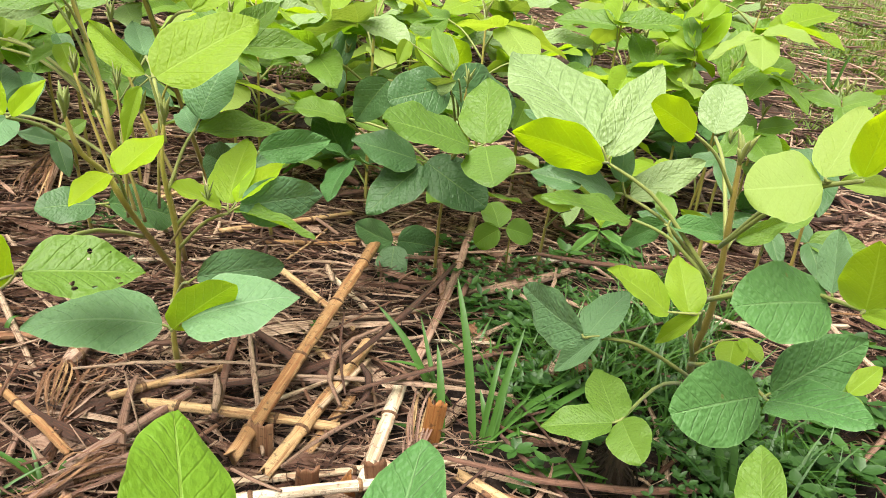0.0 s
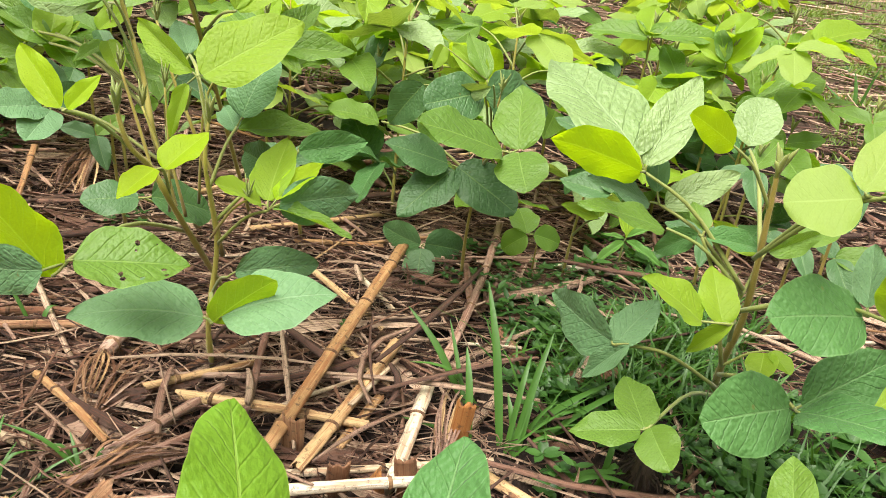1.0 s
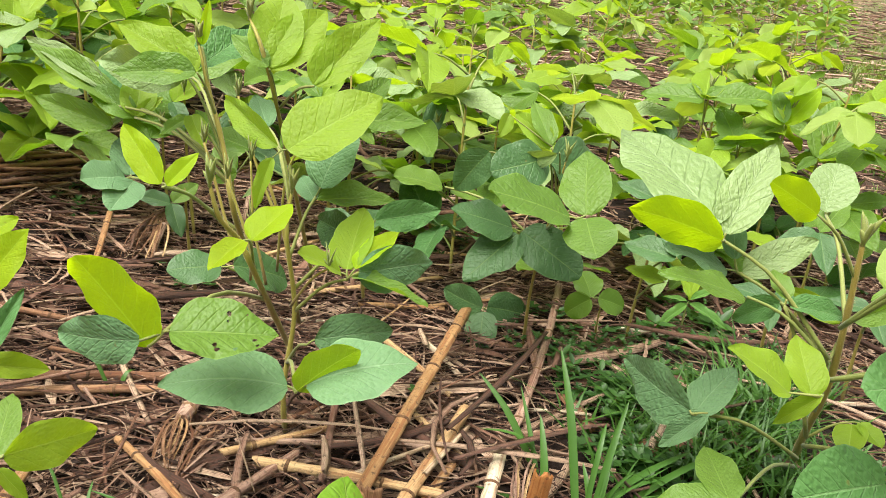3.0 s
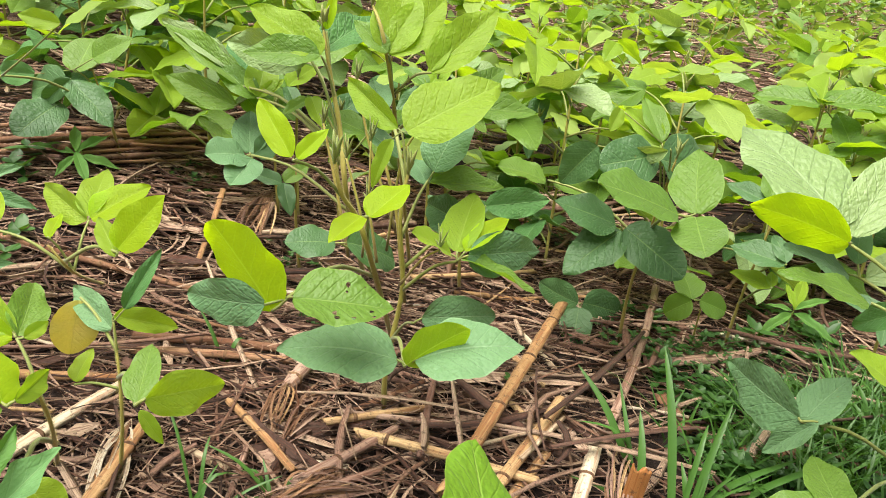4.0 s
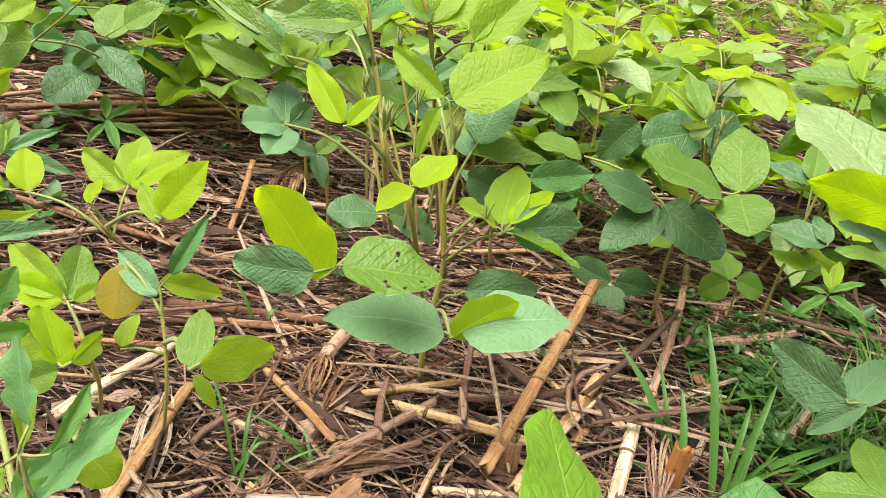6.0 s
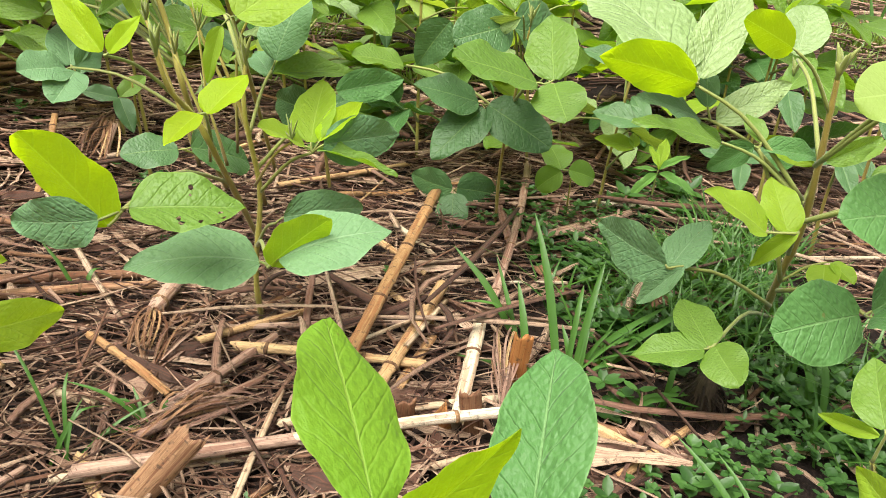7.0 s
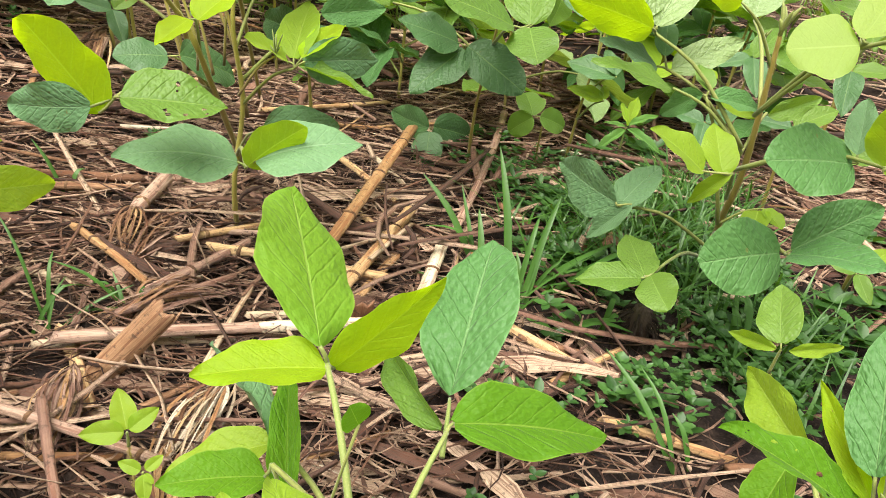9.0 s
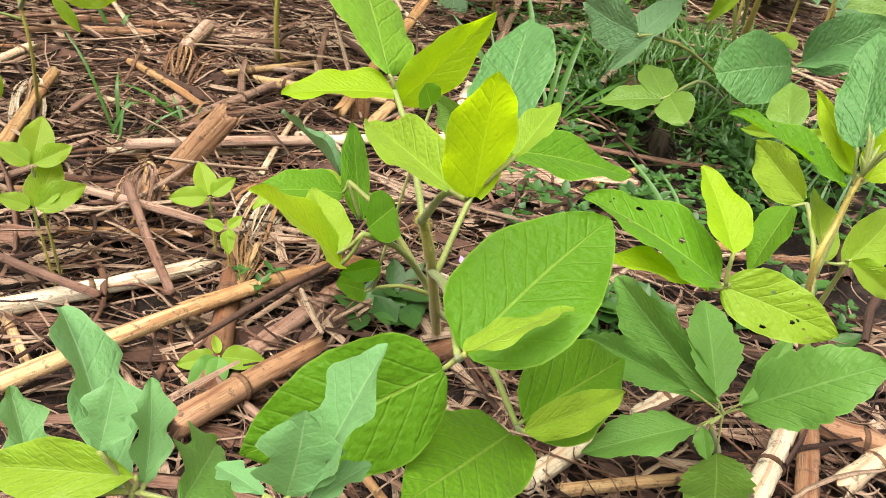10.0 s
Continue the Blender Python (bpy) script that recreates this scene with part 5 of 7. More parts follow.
back_plant_m = soy_plant('soybean plant in the next row', [(-0.612, 1.270, 0.000), (-0.622, 1.260, 0.129), (-0.622, 1.250, 0.235)], 0.0032)
leaf(back_plant_m, (-0.622, 1.256, 0.167), (-0.632, 1.230, 0.215), [(158, 34, -22, 0.084, 0.50, 'mid', 'ovate', 20, 0.12), (68, 26, 32, 0.082, 0.50, 'mid', 'ovate', 20, 0.12), (-78, -38, -13, 0.075, 0.60, 'dark', 'ovate', 20, 0.12)])
back_plant_n = soy_plant('soybean plant in the next row', [(-0.517, 1.326, 0.000), (-0.527, 1.316, 0.130), (-0.527, 1.306, 0.237)], 0.0032)
leaf(back_plant_n, (-0.527, 1.312, 0.168), (-0.537, 1.286, 0.217), [(155, 34, -23, 0.075, 0.50, 'mid', 'ovate', 20, 0.12), (73, 31, 27, 0.105, 0.50, 'dark', 'ovate', 20, 0.12), (-39, -38, 15, 0.068, 0.50, 'mid', 'ovate', 20, 0.12)])
back_plant_o = soy_plant('soybean plant in the next row', [(-0.588, 1.299, 0.000), (-0.598, 1.289, 0.164), (-0.598, 1.279, 0.293)], 0.0032)
leaf(back_plant_o, (-0.598, 1.284, 0.219), (-0.608, 1.259, 0.273), [(180, 20, -29, 0.073, 0.50, 'mid', 'ovate', 20, 0.12), (76, 26, 24, 0.083, 0.50, 'light', 'ovate', 20, 0.12), (-36, -33, 13, 0.060, 0.50, 'dark', 'ovate', 20, 0.12)])
back_plant_p = soy_plant('soybean plant in the next row', [(-0.373, 1.407, 0.000), (-0.383, 1.397, 0.177), (-0.383, 1.387, 0.315)], 0.0032)
leaf(back_plant_p, (-0.383, 1.392, 0.246), (-0.393, 1.367, 0.295), [(-123, -27, -31, 0.072, 0.50, 'dark', 'ovate', 20, 0.12), (78, 35, 20, 0.085, 0.50, 'light', 'ovate', 20, 0.12), (164, 27, -31, 0.062, 0.50, 'mid', 'ovate', 20, 0.12)])
back_plant_q = soy_plant('soybean plant in the next row', [(0.380, 1.233, 0.000), (0.370, 1.223, 0.076), (0.370, 1.213, 0.147)], 0.0032)
leaf(back_plant_q, (0.370, 1.223, 0.076), (0.360, 1.193, 0.127), [(154, 7, -34, 0.063, 0.50, 'dark', 'ovate', 20, 0.12), (17, 21, 29, 0.054, 0.55, 'dark', 'ovate', 20, 0.12), (-102, -35, 2, 0.051, 0.50, 'dark', 'ovate', 20, 0.12)])
back_plant_r = soy_plant('soybean plant in the next row', [(0.479, 1.157, 0.000), (0.469, 1.147, 0.099), (0.469, 1.137, 0.185)], 0.0032)
leaf(back_plant_r, (0.469, 1.145, 0.117), (0.459, 1.117, 0.165), [(156, 1, -35, 0.053, 0.50, 'dark', 'ovate', 20, 0.12), (23, 26, 24, 0.073, 0.55, 'mid', 'ovate', 20, 0.12), (-80, -31, 18, 0.055, 0.50, 'dark', 'ovate', 20, 0.12)])
back_plant_s = soy_plant('soybean plant in the next row', [(0.567, 1.253, 0.000), (0.557, 1.243, 0.141), (0.557, 1.233, 0.256)], 0.0032)
leaf(back_plant_s, (0.557, 1.240, 0.182), (0.547, 1.213, 0.236), [(132, 16, -32, 0.060, 0.50, 'dark', 'ovate', 20, 0.12), (-9, 11, 34, 0.058, 0.55, 'mid', 'ovate', 20, 0.12), (-105, -35, 6, 0.083, 0.50, 'dark', 'ovate', 20, 0.12)])
back_plant_t = soy_plant('soybean plant in the next row', [(0.438, 1.299, 0.000), (0.428, 1.289, 0.132), (0.428, 1.279, 0.241)], 0.0032)
leaf(back_plant_t, (0.428, 1.285, 0.171), (0.418, 1.259, 0.221), [(-175, -15, -32, 0.059, 0.50, 'dark', 'ovate', 20, 0.12), (50, 33, 13, 0.083, 0.50, 'mid', 'ovate', 20, 0.12), (-87, -33, 12, 0.074, 0.50, 'dark', 'ovate', 20, 0.12)])
back_plant_u = soy_plant('soybean plant in the next row', [(0.518, 0.915, 0.000), (0.508, 0.905, 0.044), (0.508, 0.895, 0.093)], 0.0032)
leaf(back_plant_u, (0.513, 0.910, 0.022), (0.498, 0.875, 0.073), [(138, 10, -39, 0.041, 0.55, 'mid', 'ovate', 20, 0.12), (30, 36, 18, 0.051, 0.55, 'light', 'ovate', 20, 0.12), (-71, -29, 29, 0.040, 0.50, 'mid', 'ovate', 20, 0.12)])
back_plant_v = soy_plant('soybean plant in the next row', [(-0.494, 1.121, 0.000), (-0.504, 1.111, 0.099), (-0.504, 1.101, 0.185)], 0.0032)
leaf(back_plant_v, (-0.504, 1.108, 0.118), (-0.514, 1.081, 0.165), [(-166, 14, -38, 0.050, 0.55, 'dark', 'ovate', 20, 0.12), (68, 26, 31, 0.052, 0.55, 'mid', 'ovate', 20, 0.12), (-45, -39, 8, 0.055, 0.50, 'dark', 'ovate', 20, 0.12)])
back_plant_w = soy_plant('soybean plant in the next row', [(-0.245, 1.196, 0.000), (-0.255, 1.186, 0.087), (-0.255, 1.176, 0.166)], 0.0032)
leaf(back_plant_w, (-0.255, 1.185, 0.093), (-0.265, 1.156, 0.146), [(160, 23, -27, 0.056, 0.55, 'dark', 'ovate', 20, 0.12), (44, 17, 31, 0.066, 0.55, 'dark', 'ovate', 20, 0.12), (-41, -31, 17, 0.054, 0.50, 'dark', 'ovate', 20, 0.12)])


def wild_plant(seed, height, label):
    """A soybean plant grown by chance, for the rows behind."""
    rng = random.Random(seed)
    lean = Vector((rng.uniform(-0.05, 0.05), rng.uniform(-0.05, 0.05), height))
    pts = [(0, 0, 0.0), tuple(lean * 0.5 + Vector((rng.uniform(-0.01, 0.01), 0, 0))), tuple(lean)]
    plant = soy_plant(label, pts)
    count = 13
    for i in range(count):
        k = 0.12 + 0.88 * i / (count - 1)
        az = i * 137.5 + rng.uniform(-30, 30)
        reach = rng.uniform(0.07, 0.15) * (1.15 - 0.6 * k)
        node = lean * (k * 0.92)
        hub = node + Vector((math.cos(radians(az)) * reach, math.sin(radians(az)) * reach, rng.uniform(0.02, 0.06)))
        tone = rng.choice(("light", "light", "bright")) if k > 0.9 else rng.choice(("light", "light", "mid", "pale", "bright")) if k > 0.45 else rng.choice(("mid", "mid", "light", "light", "veined", "pale"))
        size = rng.uniform(0.08, 0.125) * (0.7 if k > 0.93 else 1.0)
        tilt = rng.uniform(-25, 25)
        rows = []
        for turn in (-75, 0, 75):
            rows.append((az + turn + rng.uniform(-15, 15), tilt * 0.5 + rng.uniform(-28, 34), rng.uniform(-30, 30), size * (1.1 if turn == 0 else 1.0), rng.uniform(0.52, 0.68), tone, "ovate", rng.choice((8, 14, 22)), rng.choice((0.06, 0.12, 0.2))))
        leaf(plant, tuple(node), tuple(hub), rows)
    return plant


def crown_plant(seed, height):
    """The same kind of plant for the far rows: stem, and one crown of blades."""
    rng = random.Random(seed)
    plant = soy_plant("distant soybean plant in a far row", [(0, 0, 0), (0.01, 0, height * 0.5), (rng.uniform(-0.03, 0.03), 0.02, height)], 0.0035)
    verts, faces = [], []
    for i in range(46):
        k = rng.uniform(0.25, 1.0)
        az = rng.uniform(0, 360)
        reach = rng.uniform(0.02, 0.15) * (1.2 - 0.7 * k)
        at = Vector((math.cos(radians(az)) * reach, math.sin(radians(az)) * reach, height * k + rng.uniform(-0.02, 0.03)))
        m = blade_pose(at, az + rng.uniform(-60, 60), rng.uniform(-30, 50), rng.uniform(-35, 35), rng.uniform(0.06, 0.10), rng.uniform(0.5, 0.68))
        o = len(verts)
        for v in (0.0, 0.18, 0.42, 0.75, 1.0):
            w = 0.5 * PROFILE["ovate"](min(max(v, 0.02), 0.98)) / 0.51
            for u in (-1, 0, 1):
                verts.append(m @ Vector((u * w, v, abs(u) * w * 0.25 - 0.15 * v * v)))
        for a in range(4):
            for b in range(2):
                c = o + a * 3 + b
                faces.append((c, c + 1, c + 4, c + 3))
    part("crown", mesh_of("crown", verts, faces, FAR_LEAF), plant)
    return plant


def open_side(x, y):
    """The grassy stretch beside the rows, where few plants stand."""
    return x > 0.04 + 0.31 * (y - 0.15)


def rows_behind():
    rng = random.Random(5)
    kinds = [wild_plant(100 + i, 0.33 + 0.03 * (i % 4), "soybean plant in the row behind, leafy to the ground") for i in range(6)]
    far = [crown_plant(200 + i, 0.32 + 0.04 * (i % 3)) for i in range(4)]
    near_spots, far_spots = [], []
    for row, y0 in enumerate((1.50, 1.95, 2.45)):
        x = -2.0 - 0.1 * row
        while x < 1.15 + 0.35 * row:
            spot = (x + rng.uniform(-0.06, 0.06), y0 + rng.uniform(-0.12, 0.12) + 0.10 * x)
            clear = -0.62 < spot[0] < -0.42 and row == 0
            if not clear and not (open_side(*spot) and rng.random() < 0.95):
                near_spots.append(spot)
            x += rng.uniform(0.17, 0.28)
    for row in range(12):
        y0 = 2.9 + row * 0.55
        x = -2.6 - row * 0.55
        while x < 1.3 + row * 0.30:
            spot = (x + rng.uniform(-0.12, 0.12), y0 + rng.uniform(-0.18, 0.18))
            if not (open_side(*spot) and rng.random() < 0.88):
                far_spots.append(spot)
            x += rng.uniform(0.26, 0.5) + 0.03 * row
    for kind, spots in ((kinds, near_spots), (far, far_spots)):
        for i, (x, y) in enumerate(spots):
            m = pose(x, y, ground_z(x, y), 0, 0, rng.uniform(0, 360))
            if i < len(kind):
                kind[i].matrix_basis = m
            else:
                copy_thing(kind[rng.randrange(len(kind))], m)


rows_behind()


# ---- stalks of the old crop ----
def stalk(a, b, radius, tone):
    """A dry maize stalk: jointed, slightly bent and oval, with torn ends."""
    rng = random.Random(int(abs(a[0] * 7919 + a[1] * 104729 + b[0] * 31) * 1000))
    a, b = Vector(a), Vector(b)
    a.z += ground_z(a.x, a.y) if a.z < 0.06 else 0
    b.z += ground_z(b.x, b.y) if b.z < 0.06 else 0
    length = (b - a).length
    n = max(8, int(length / 0.012))
    bow = Vector((rng.uniform(-1, 1), rng.uniform(-1, 1), 0.3)) * length * 0.018
    joint = rng.uniform(0.09, 0.14)
    first = rng.uniform(0.02, joint)
    line, radii = [], []
    for i in range(n + 1):
        k = i / n
        line.append(a.lerp(b, k) + bow * math.sin(math.pi * k))
        d = abs(((k * length - first) / joint + 0.5) % 1.0 - 0.5) * joint
        radii.append(radius * (1.0 - 0.12 * k) * (1.0 + 0.14 * math.exp(-(d / 0.005) ** 2) - 0.07 * math.exp(-((d - 0.011) / 0.006) ** 2)) * (1 + 0.05 * noise.noise((i * 0.35, a.x * 50, 0))))
    sides = 12
    v, f, uv = tube([p - a for p in line], radii, sides)
    way = (b - a).normalized()
    for k in range(sides):
        v[k] = v[k] - way * radius * rng.uniform(0, 1.6)
        v[-1 - k] = v[-1 - k] + way * radius * rng.uniform(0, 1.6)
    crush = rng.uniform(0.6, 0.9)
    for i, p in enumerate(v):
        c = line[i // sides] - a
        p += (p - c) * 0.16 * noise.noise((p.x * 60 + a.x * 9, p.y * 60, p.z * 60 + i % sides))
        p.z = c.z + (p.z - c.z) * crush
    ob = new("maize_stalk", mesh_of("maize_stalk", v, f, STRAW[tone], uv))
    ob.location = a
    k = first / length
    while k < 0.97 and radius > 0.0045:
        at = a.lerp(b, k) + bow * math.sin(math.pi * k) - a
        ring = [at + way * (0.0022 * q) for q in (-1.0, -0.4, 0.3, 1.0)]
        rv, rf, ruv = tube(ring, [radius * (1.0 - 0.12 * k) * q for q in (1.02, 1.20, 1.17, 1.02)], sides)
        for i, p in enumerate(rv):
            p.z = at.z + (p.z - at.z) * (crush + 0.04)
        part("joint", mesh_of("joint", rv, rf, JOINT, ruv), ob, "dark brown joint ring")
        k += joint / length
    words = {"tan": "dry tan maize stalk with joints lying on the mulch", "pale": "bleached pale maize stalk lying in the litter", "grey": "weathered grey-brown maize stalk on the ground", "brown": "red-brown old maize stalk lying on the ground"}
    return tagged(ob, words[tone], "maize stalk", "maize stalks")


stalk((-0.079, 1.136, 0.050), (-0.123, 0.680, 0.035), 0.0084, 'tan')
stalk((-0.043, 0.900, 0.030), (-0.092, 0.679, 0.020), 0.0080, 'tan')
stalk((0.060, 1.356, 0.030), (0.019, 0.898, 0.020), 0.0064, 'grey')
stalk((-0.194, 1.068, 0.025), (-0.070, 0.963, 0.012), 0.0052, 'tan')
stalk((-0.233, 0.745, 0.022), (-0.048, 0.757, 0.018), 0.0072, 'tan')
stalk((0.007, 0.838, 0.020), (-0.004, 0.676, 0.020), 0.0080, 'pale')
stalk((-0.294, 0.551, 0.024), (-0.133, 0.618, 0.026), 0.0072, 'grey')
stalk((-0.133, 0.618, 0.026), (0.039, 0.684, 0.028), 0.0064, 'pale')
stalk((0.114, 0.700, 0.012), (0.164, 0.691, 0.012), 0.0060, 'brown')
stalk((-0.309, 0.456, 0.030), (-0.151, 0.434, 0.030), 0.0048, 'grey')
stalk((-0.254, 0.458, 0.040), (-0.166, 0.339, 0.040), 0.0040, 'grey')
stalk((-0.285, 0.318, 0.012), (-0.170, 0.406, 0.012), 0.0080, 'pale')
stalk((-0.230, 0.238, 0.030), (-0.148, 0.337, 0.030), 0.0072, 'tan')
stalk((-0.148, 0.337, 0.030), (-0.055, 0.433, 0.022), 0.0072, 'tan')
stalk((-0.115, 0.236, 0.030), (-0.058, 0.326, 0.020), 0.0096, 'brown')
stalk((0.247, 0.270, 0.020), (0.283, 0.333, 0.020), 0.0088, 'pale')
stalk((0.283, 0.278, 0.020), (0.302, 0.339, 0.020), 0.0080, 'brown')
stalk((0.313, 0.346, 0.020), (0.365, 0.335, 0.020), 0.0104, 'brown')
stalk((0.179, 0.328, 0.015), (0.218, 0.363, 0.015), 0.0072, 'pale')
stalk((0.125, 0.251, 0.015), (0.201, 0.277, 0.015), 0.0048, 'tan')
stalk((0.311, 0.294, 0.020), (0.373, 0.348, 0.020), 0.0080, 'pale')
stalk((-0.113, 0.274, 0.014), (-0.148, 0.419, 0.014), 0.0096, 'brown')
stalk((-0.058, 0.248, 0.030), (0.054, 0.369, 0.020), 0.0088, 'brown')
stalk((0.104, 0.257, 0.012), (0.140, 0.296, 0.012), 0.0080, 'pale')
stalk((-0.100, 0.325, 0.012), (-0.058, 0.409, 0.012), 0.0080, 'grey')
stalk((-0.301, 0.351, 0.030), (-0.211, 0.321, 0.040), 0.0040, 'grey')
stalk((-0.856, 0.878, 0.020), (-0.552, 0.947, 0.020), 0.0056, 'brown')
stalk((-0.726, 1.255, 0.006), (-0.674, 1.435, 0.006), 0.0048, 'tan')
stalk((-1.008, 1.014, 0.040), (-0.907, 1.218, 0.030), 0.0072, 'brown')
stalk((-0.895, 1.062, 0.045), (-0.796, 1.430, 0.030), 0.0080, 'brown')
stalk((-0.862, 1.089, 0.030), (-0.781, 1.363, 0.020), 0.0056, 'grey')
stalk((-0.975, 1.014, 0.030), (-0.847, 1.203, 0.030), 0.0064, 'brown')
stalk((-0.900, 1.210, 0.040), (-0.826, 1.415, 0.030), 0.0048, 'brown')
stalk((-1.028, 1.144, 0.030), (-0.917, 1.231, 0.030), 0.0056, 'brown')
stalk((-1.097, 1.031, 0.030), (-1.060, 1.139, 0.030), 0.0064, 'brown')
stalk((-0.915, 1.060, 0.050), (-0.829, 1.336, 0.040), 0.0048, 'brown')
stalk((-0.850, 1.175, 0.040), (-0.770, 1.365, 0.030), 0.0040, 'brown')
stalk((-0.985, 1.036, 0.030), (-0.863, 1.103, 0.030), 0.0040, 'brown')
stalk((-0.872, 1.073, 0.040), (-0.813, 1.294, 0.030), 0.0040, 'brown')
stalk((-0.851, 1.116, 0.020), (-0.755, 1.363, 0.020), 0.0040, 'brown')
stalk((-1.017, 0.998, 0.020), (-0.885, 1.075, 0.020), 0.0040, 'brown')
stalk((-0.899, 1.273, 0.040), (-0.782, 1.364, 0.040), 0.0032, 'pale')
stalk((-1.096, 1.445, 0.011), (-0.959, 1.583, 0.011), 0.0088, 'pale')
stalk((-1.816, 1.855, 0.011), (-1.570, 1.817, 0.011), 0.0088, 'pale')
stalk((-1.278, 1.276, 0.010), (-1.147, 1.333, 0.010), 0.0080, 'grey')
stalk((-0.518, 0.570, 0.020), (-0.505, 0.729, 0.020), 0.0072, 'pale')
stalk((-0.402, 0.506, 0.020), (-0.432, 0.649, 0.030), 0.0072, 'tan')
stalk((-0.565, 0.814, 0.015), (-0.388, 0.886, 0.012), 0.0080, 'brown')
stalk((-0.550, 0.788, 0.012), (-0.382, 0.859, 0.012), 0.0072, 'brown')
stalk((-0.621, 0.671, 0.020), (-0.503, 0.735, 0.015), 0.0064, 'tan')
stalk((-0.671, 1.172, 0.050), (-0.607, 1.002, 0.020), 0.0048, 'tan')
stalk((-0.603, 1.220, 0.050), (-0.591, 1.162, 0.020), 0.0048, 'grey')
stalk((-0.310, 1.521, 0.020), (-0.219, 1.603, 0.020), 0.0064, 'brown')
stalk((-0.320, 1.185, 0.020), (-0.149, 1.328, 0.020), 0.0064, 'tan')
stalk((-0.245, 1.175, 0.015), (-0.125, 1.216, 0.012), 0.0056, 'tan')
stalk((-0.106, 1.485, 0.005), (0.007, 1.578, 0.005), 0.0048, 'grey')
stalk((0.089, 0.718, 0.012), (0.158, 0.676, 0.012), 0.0068, 'tan')
stalk((0.191, 0.596, 0.012), (0.301, 0.578, 0.010), 0.0056, 'tan')
stalk((0.087, 0.671, 0.010), (0.290, 0.667, 0.010), 0.0032, 'grey')
stalk((0.297, 0.565, 0.012), (0.388, 0.584, 0.012), 0.0048, 'brown')
stalk((0.145, 0.638, 0.012), (0.213, 0.710, 0.012), 0.0048, 'tan')
stalk((-0.161, 0.650, 0.012), (0.083, 0.744, 0.012), 0.0048, 'pale')
stalk((-0.316, 0.550, 0.012), (-0.164, 0.608, 0.012), 0.0048, 'pale')
stalk((0.127, 1.221, 0.003), (0.337, 1.314, 0.003), 0.0032, 'grey')
stalk((0.093, 1.167, 0.004), (0.261, 1.320, 0.004), 0.0040, 'grey')
stalk((-0.277, 0.751, 0.020), (-0.187, 0.829, 0.020), 0.0048, 'tan')
stalk((-0.385, 0.734, 0.020), (-0.274, 0.662, 0.020), 0.0048, 'tan')
stalk((-0.261, 0.649, 0.020), (-0.207, 0.769, 0.020), 0.0064, 'grey')
stalk((-0.270, 0.605, 0.020), (-0.199, 0.696, 0.020), 0.0048, 'grey')
stalk((-0.166, 0.741, 0.020), (-0.206, 0.940, 0.020), 0.0048, 'grey')
stalk((-0.102, 0.898, 0.015), (-0.035, 0.839, 0.010), 0.0048, 'tan')
stalk((-0.065, 0.771, 0.030), (-0.035, 0.867, 0.030), 0.0032, 'pale')
stalk((-0.507, 1.313, 0.020), (-0.627, 1.649, 0.020), 0.0048, 'grey')
stalk((0.041, 1.039, 0.020), (0.019, 1.179, 0.020), 0.0064, 'grey')
stalk((-0.425, 1.681, 0.020), (-0.226, 1.807, 0.020), 0.0048, 'tan')
stalk((-0.486, 2.053, 0.015), (-0.292, 2.134, 0.015), 0.0040, 'pale')
stalk((-0.426, 2.792, 0.020), (0.066, 3.642, 0.020), 0.0056, 'pale')
stalk((1.107, 3.021, 0.005), (1.251, 2.612, 0.005), 0.0048, 'tan')
stalk((1.104, 4.151, 0.020), (1.472, 3.413, 0.020), 0.0056, 'brown')
stalk((1.549, 3.965, 0.005), (1.612, 3.363, 0.005), 0.0048, 'tan')


def torn_stub(at, width, height, depth, turn, lean, tone, label):
    """A short upright remnant of a stalk: a curved, split sheath with a ragged top."""
    rng = random.Random(int(at[0] * 5000) + 77)
    n, m = 9, 8
    verts, faces, uvs = [], [], []
    for layer in (0, 1):
        for i in range(n + 1):
            for j in range(m + 1):
                a = radians(-75 + 150 * j / m)
                r = width * 0.5 - layer * 0.0022
                z = height * i / n
                if i == n:
                    z += rng.uniform(-0.12, 0.05) * height
                verts.append((r * math.sin(a), -depth * math.cos(a) * (1 - 0.25 * i / n) + layer * 0.0015, z))
                uvs.append((j / m, z * 20))
    w, half = m + 1, (n + 1) * (m + 1)
    for i in range(n):
        for j in range(m):
            c = i * w + j
            faces.append((c, c + 1, c + w + 1, c + w))
            faces.append((half + c, half + c + w, half + c + w + 1, half + c + 1))
    for i in range(n):
        for c in (i * w, i * w + m):
            faces.append((c, c + w, half + c + w, half + c))
    for j in range(m):
        c = n * w + j
        faces.append((c, c + 1, half + c + 1, half + c))
    ob = new("stalk_stub", mesh_of("stalk_stub", verts, faces, STRAW[tone], uvs))
    ob.matrix_basis = pose(at[0], at[1], at[2] + ground_z(at[0], at[1]), lean[0], lean[1], turn)
    return tagged(ob, label, "stalk stub", "stalk stubs")


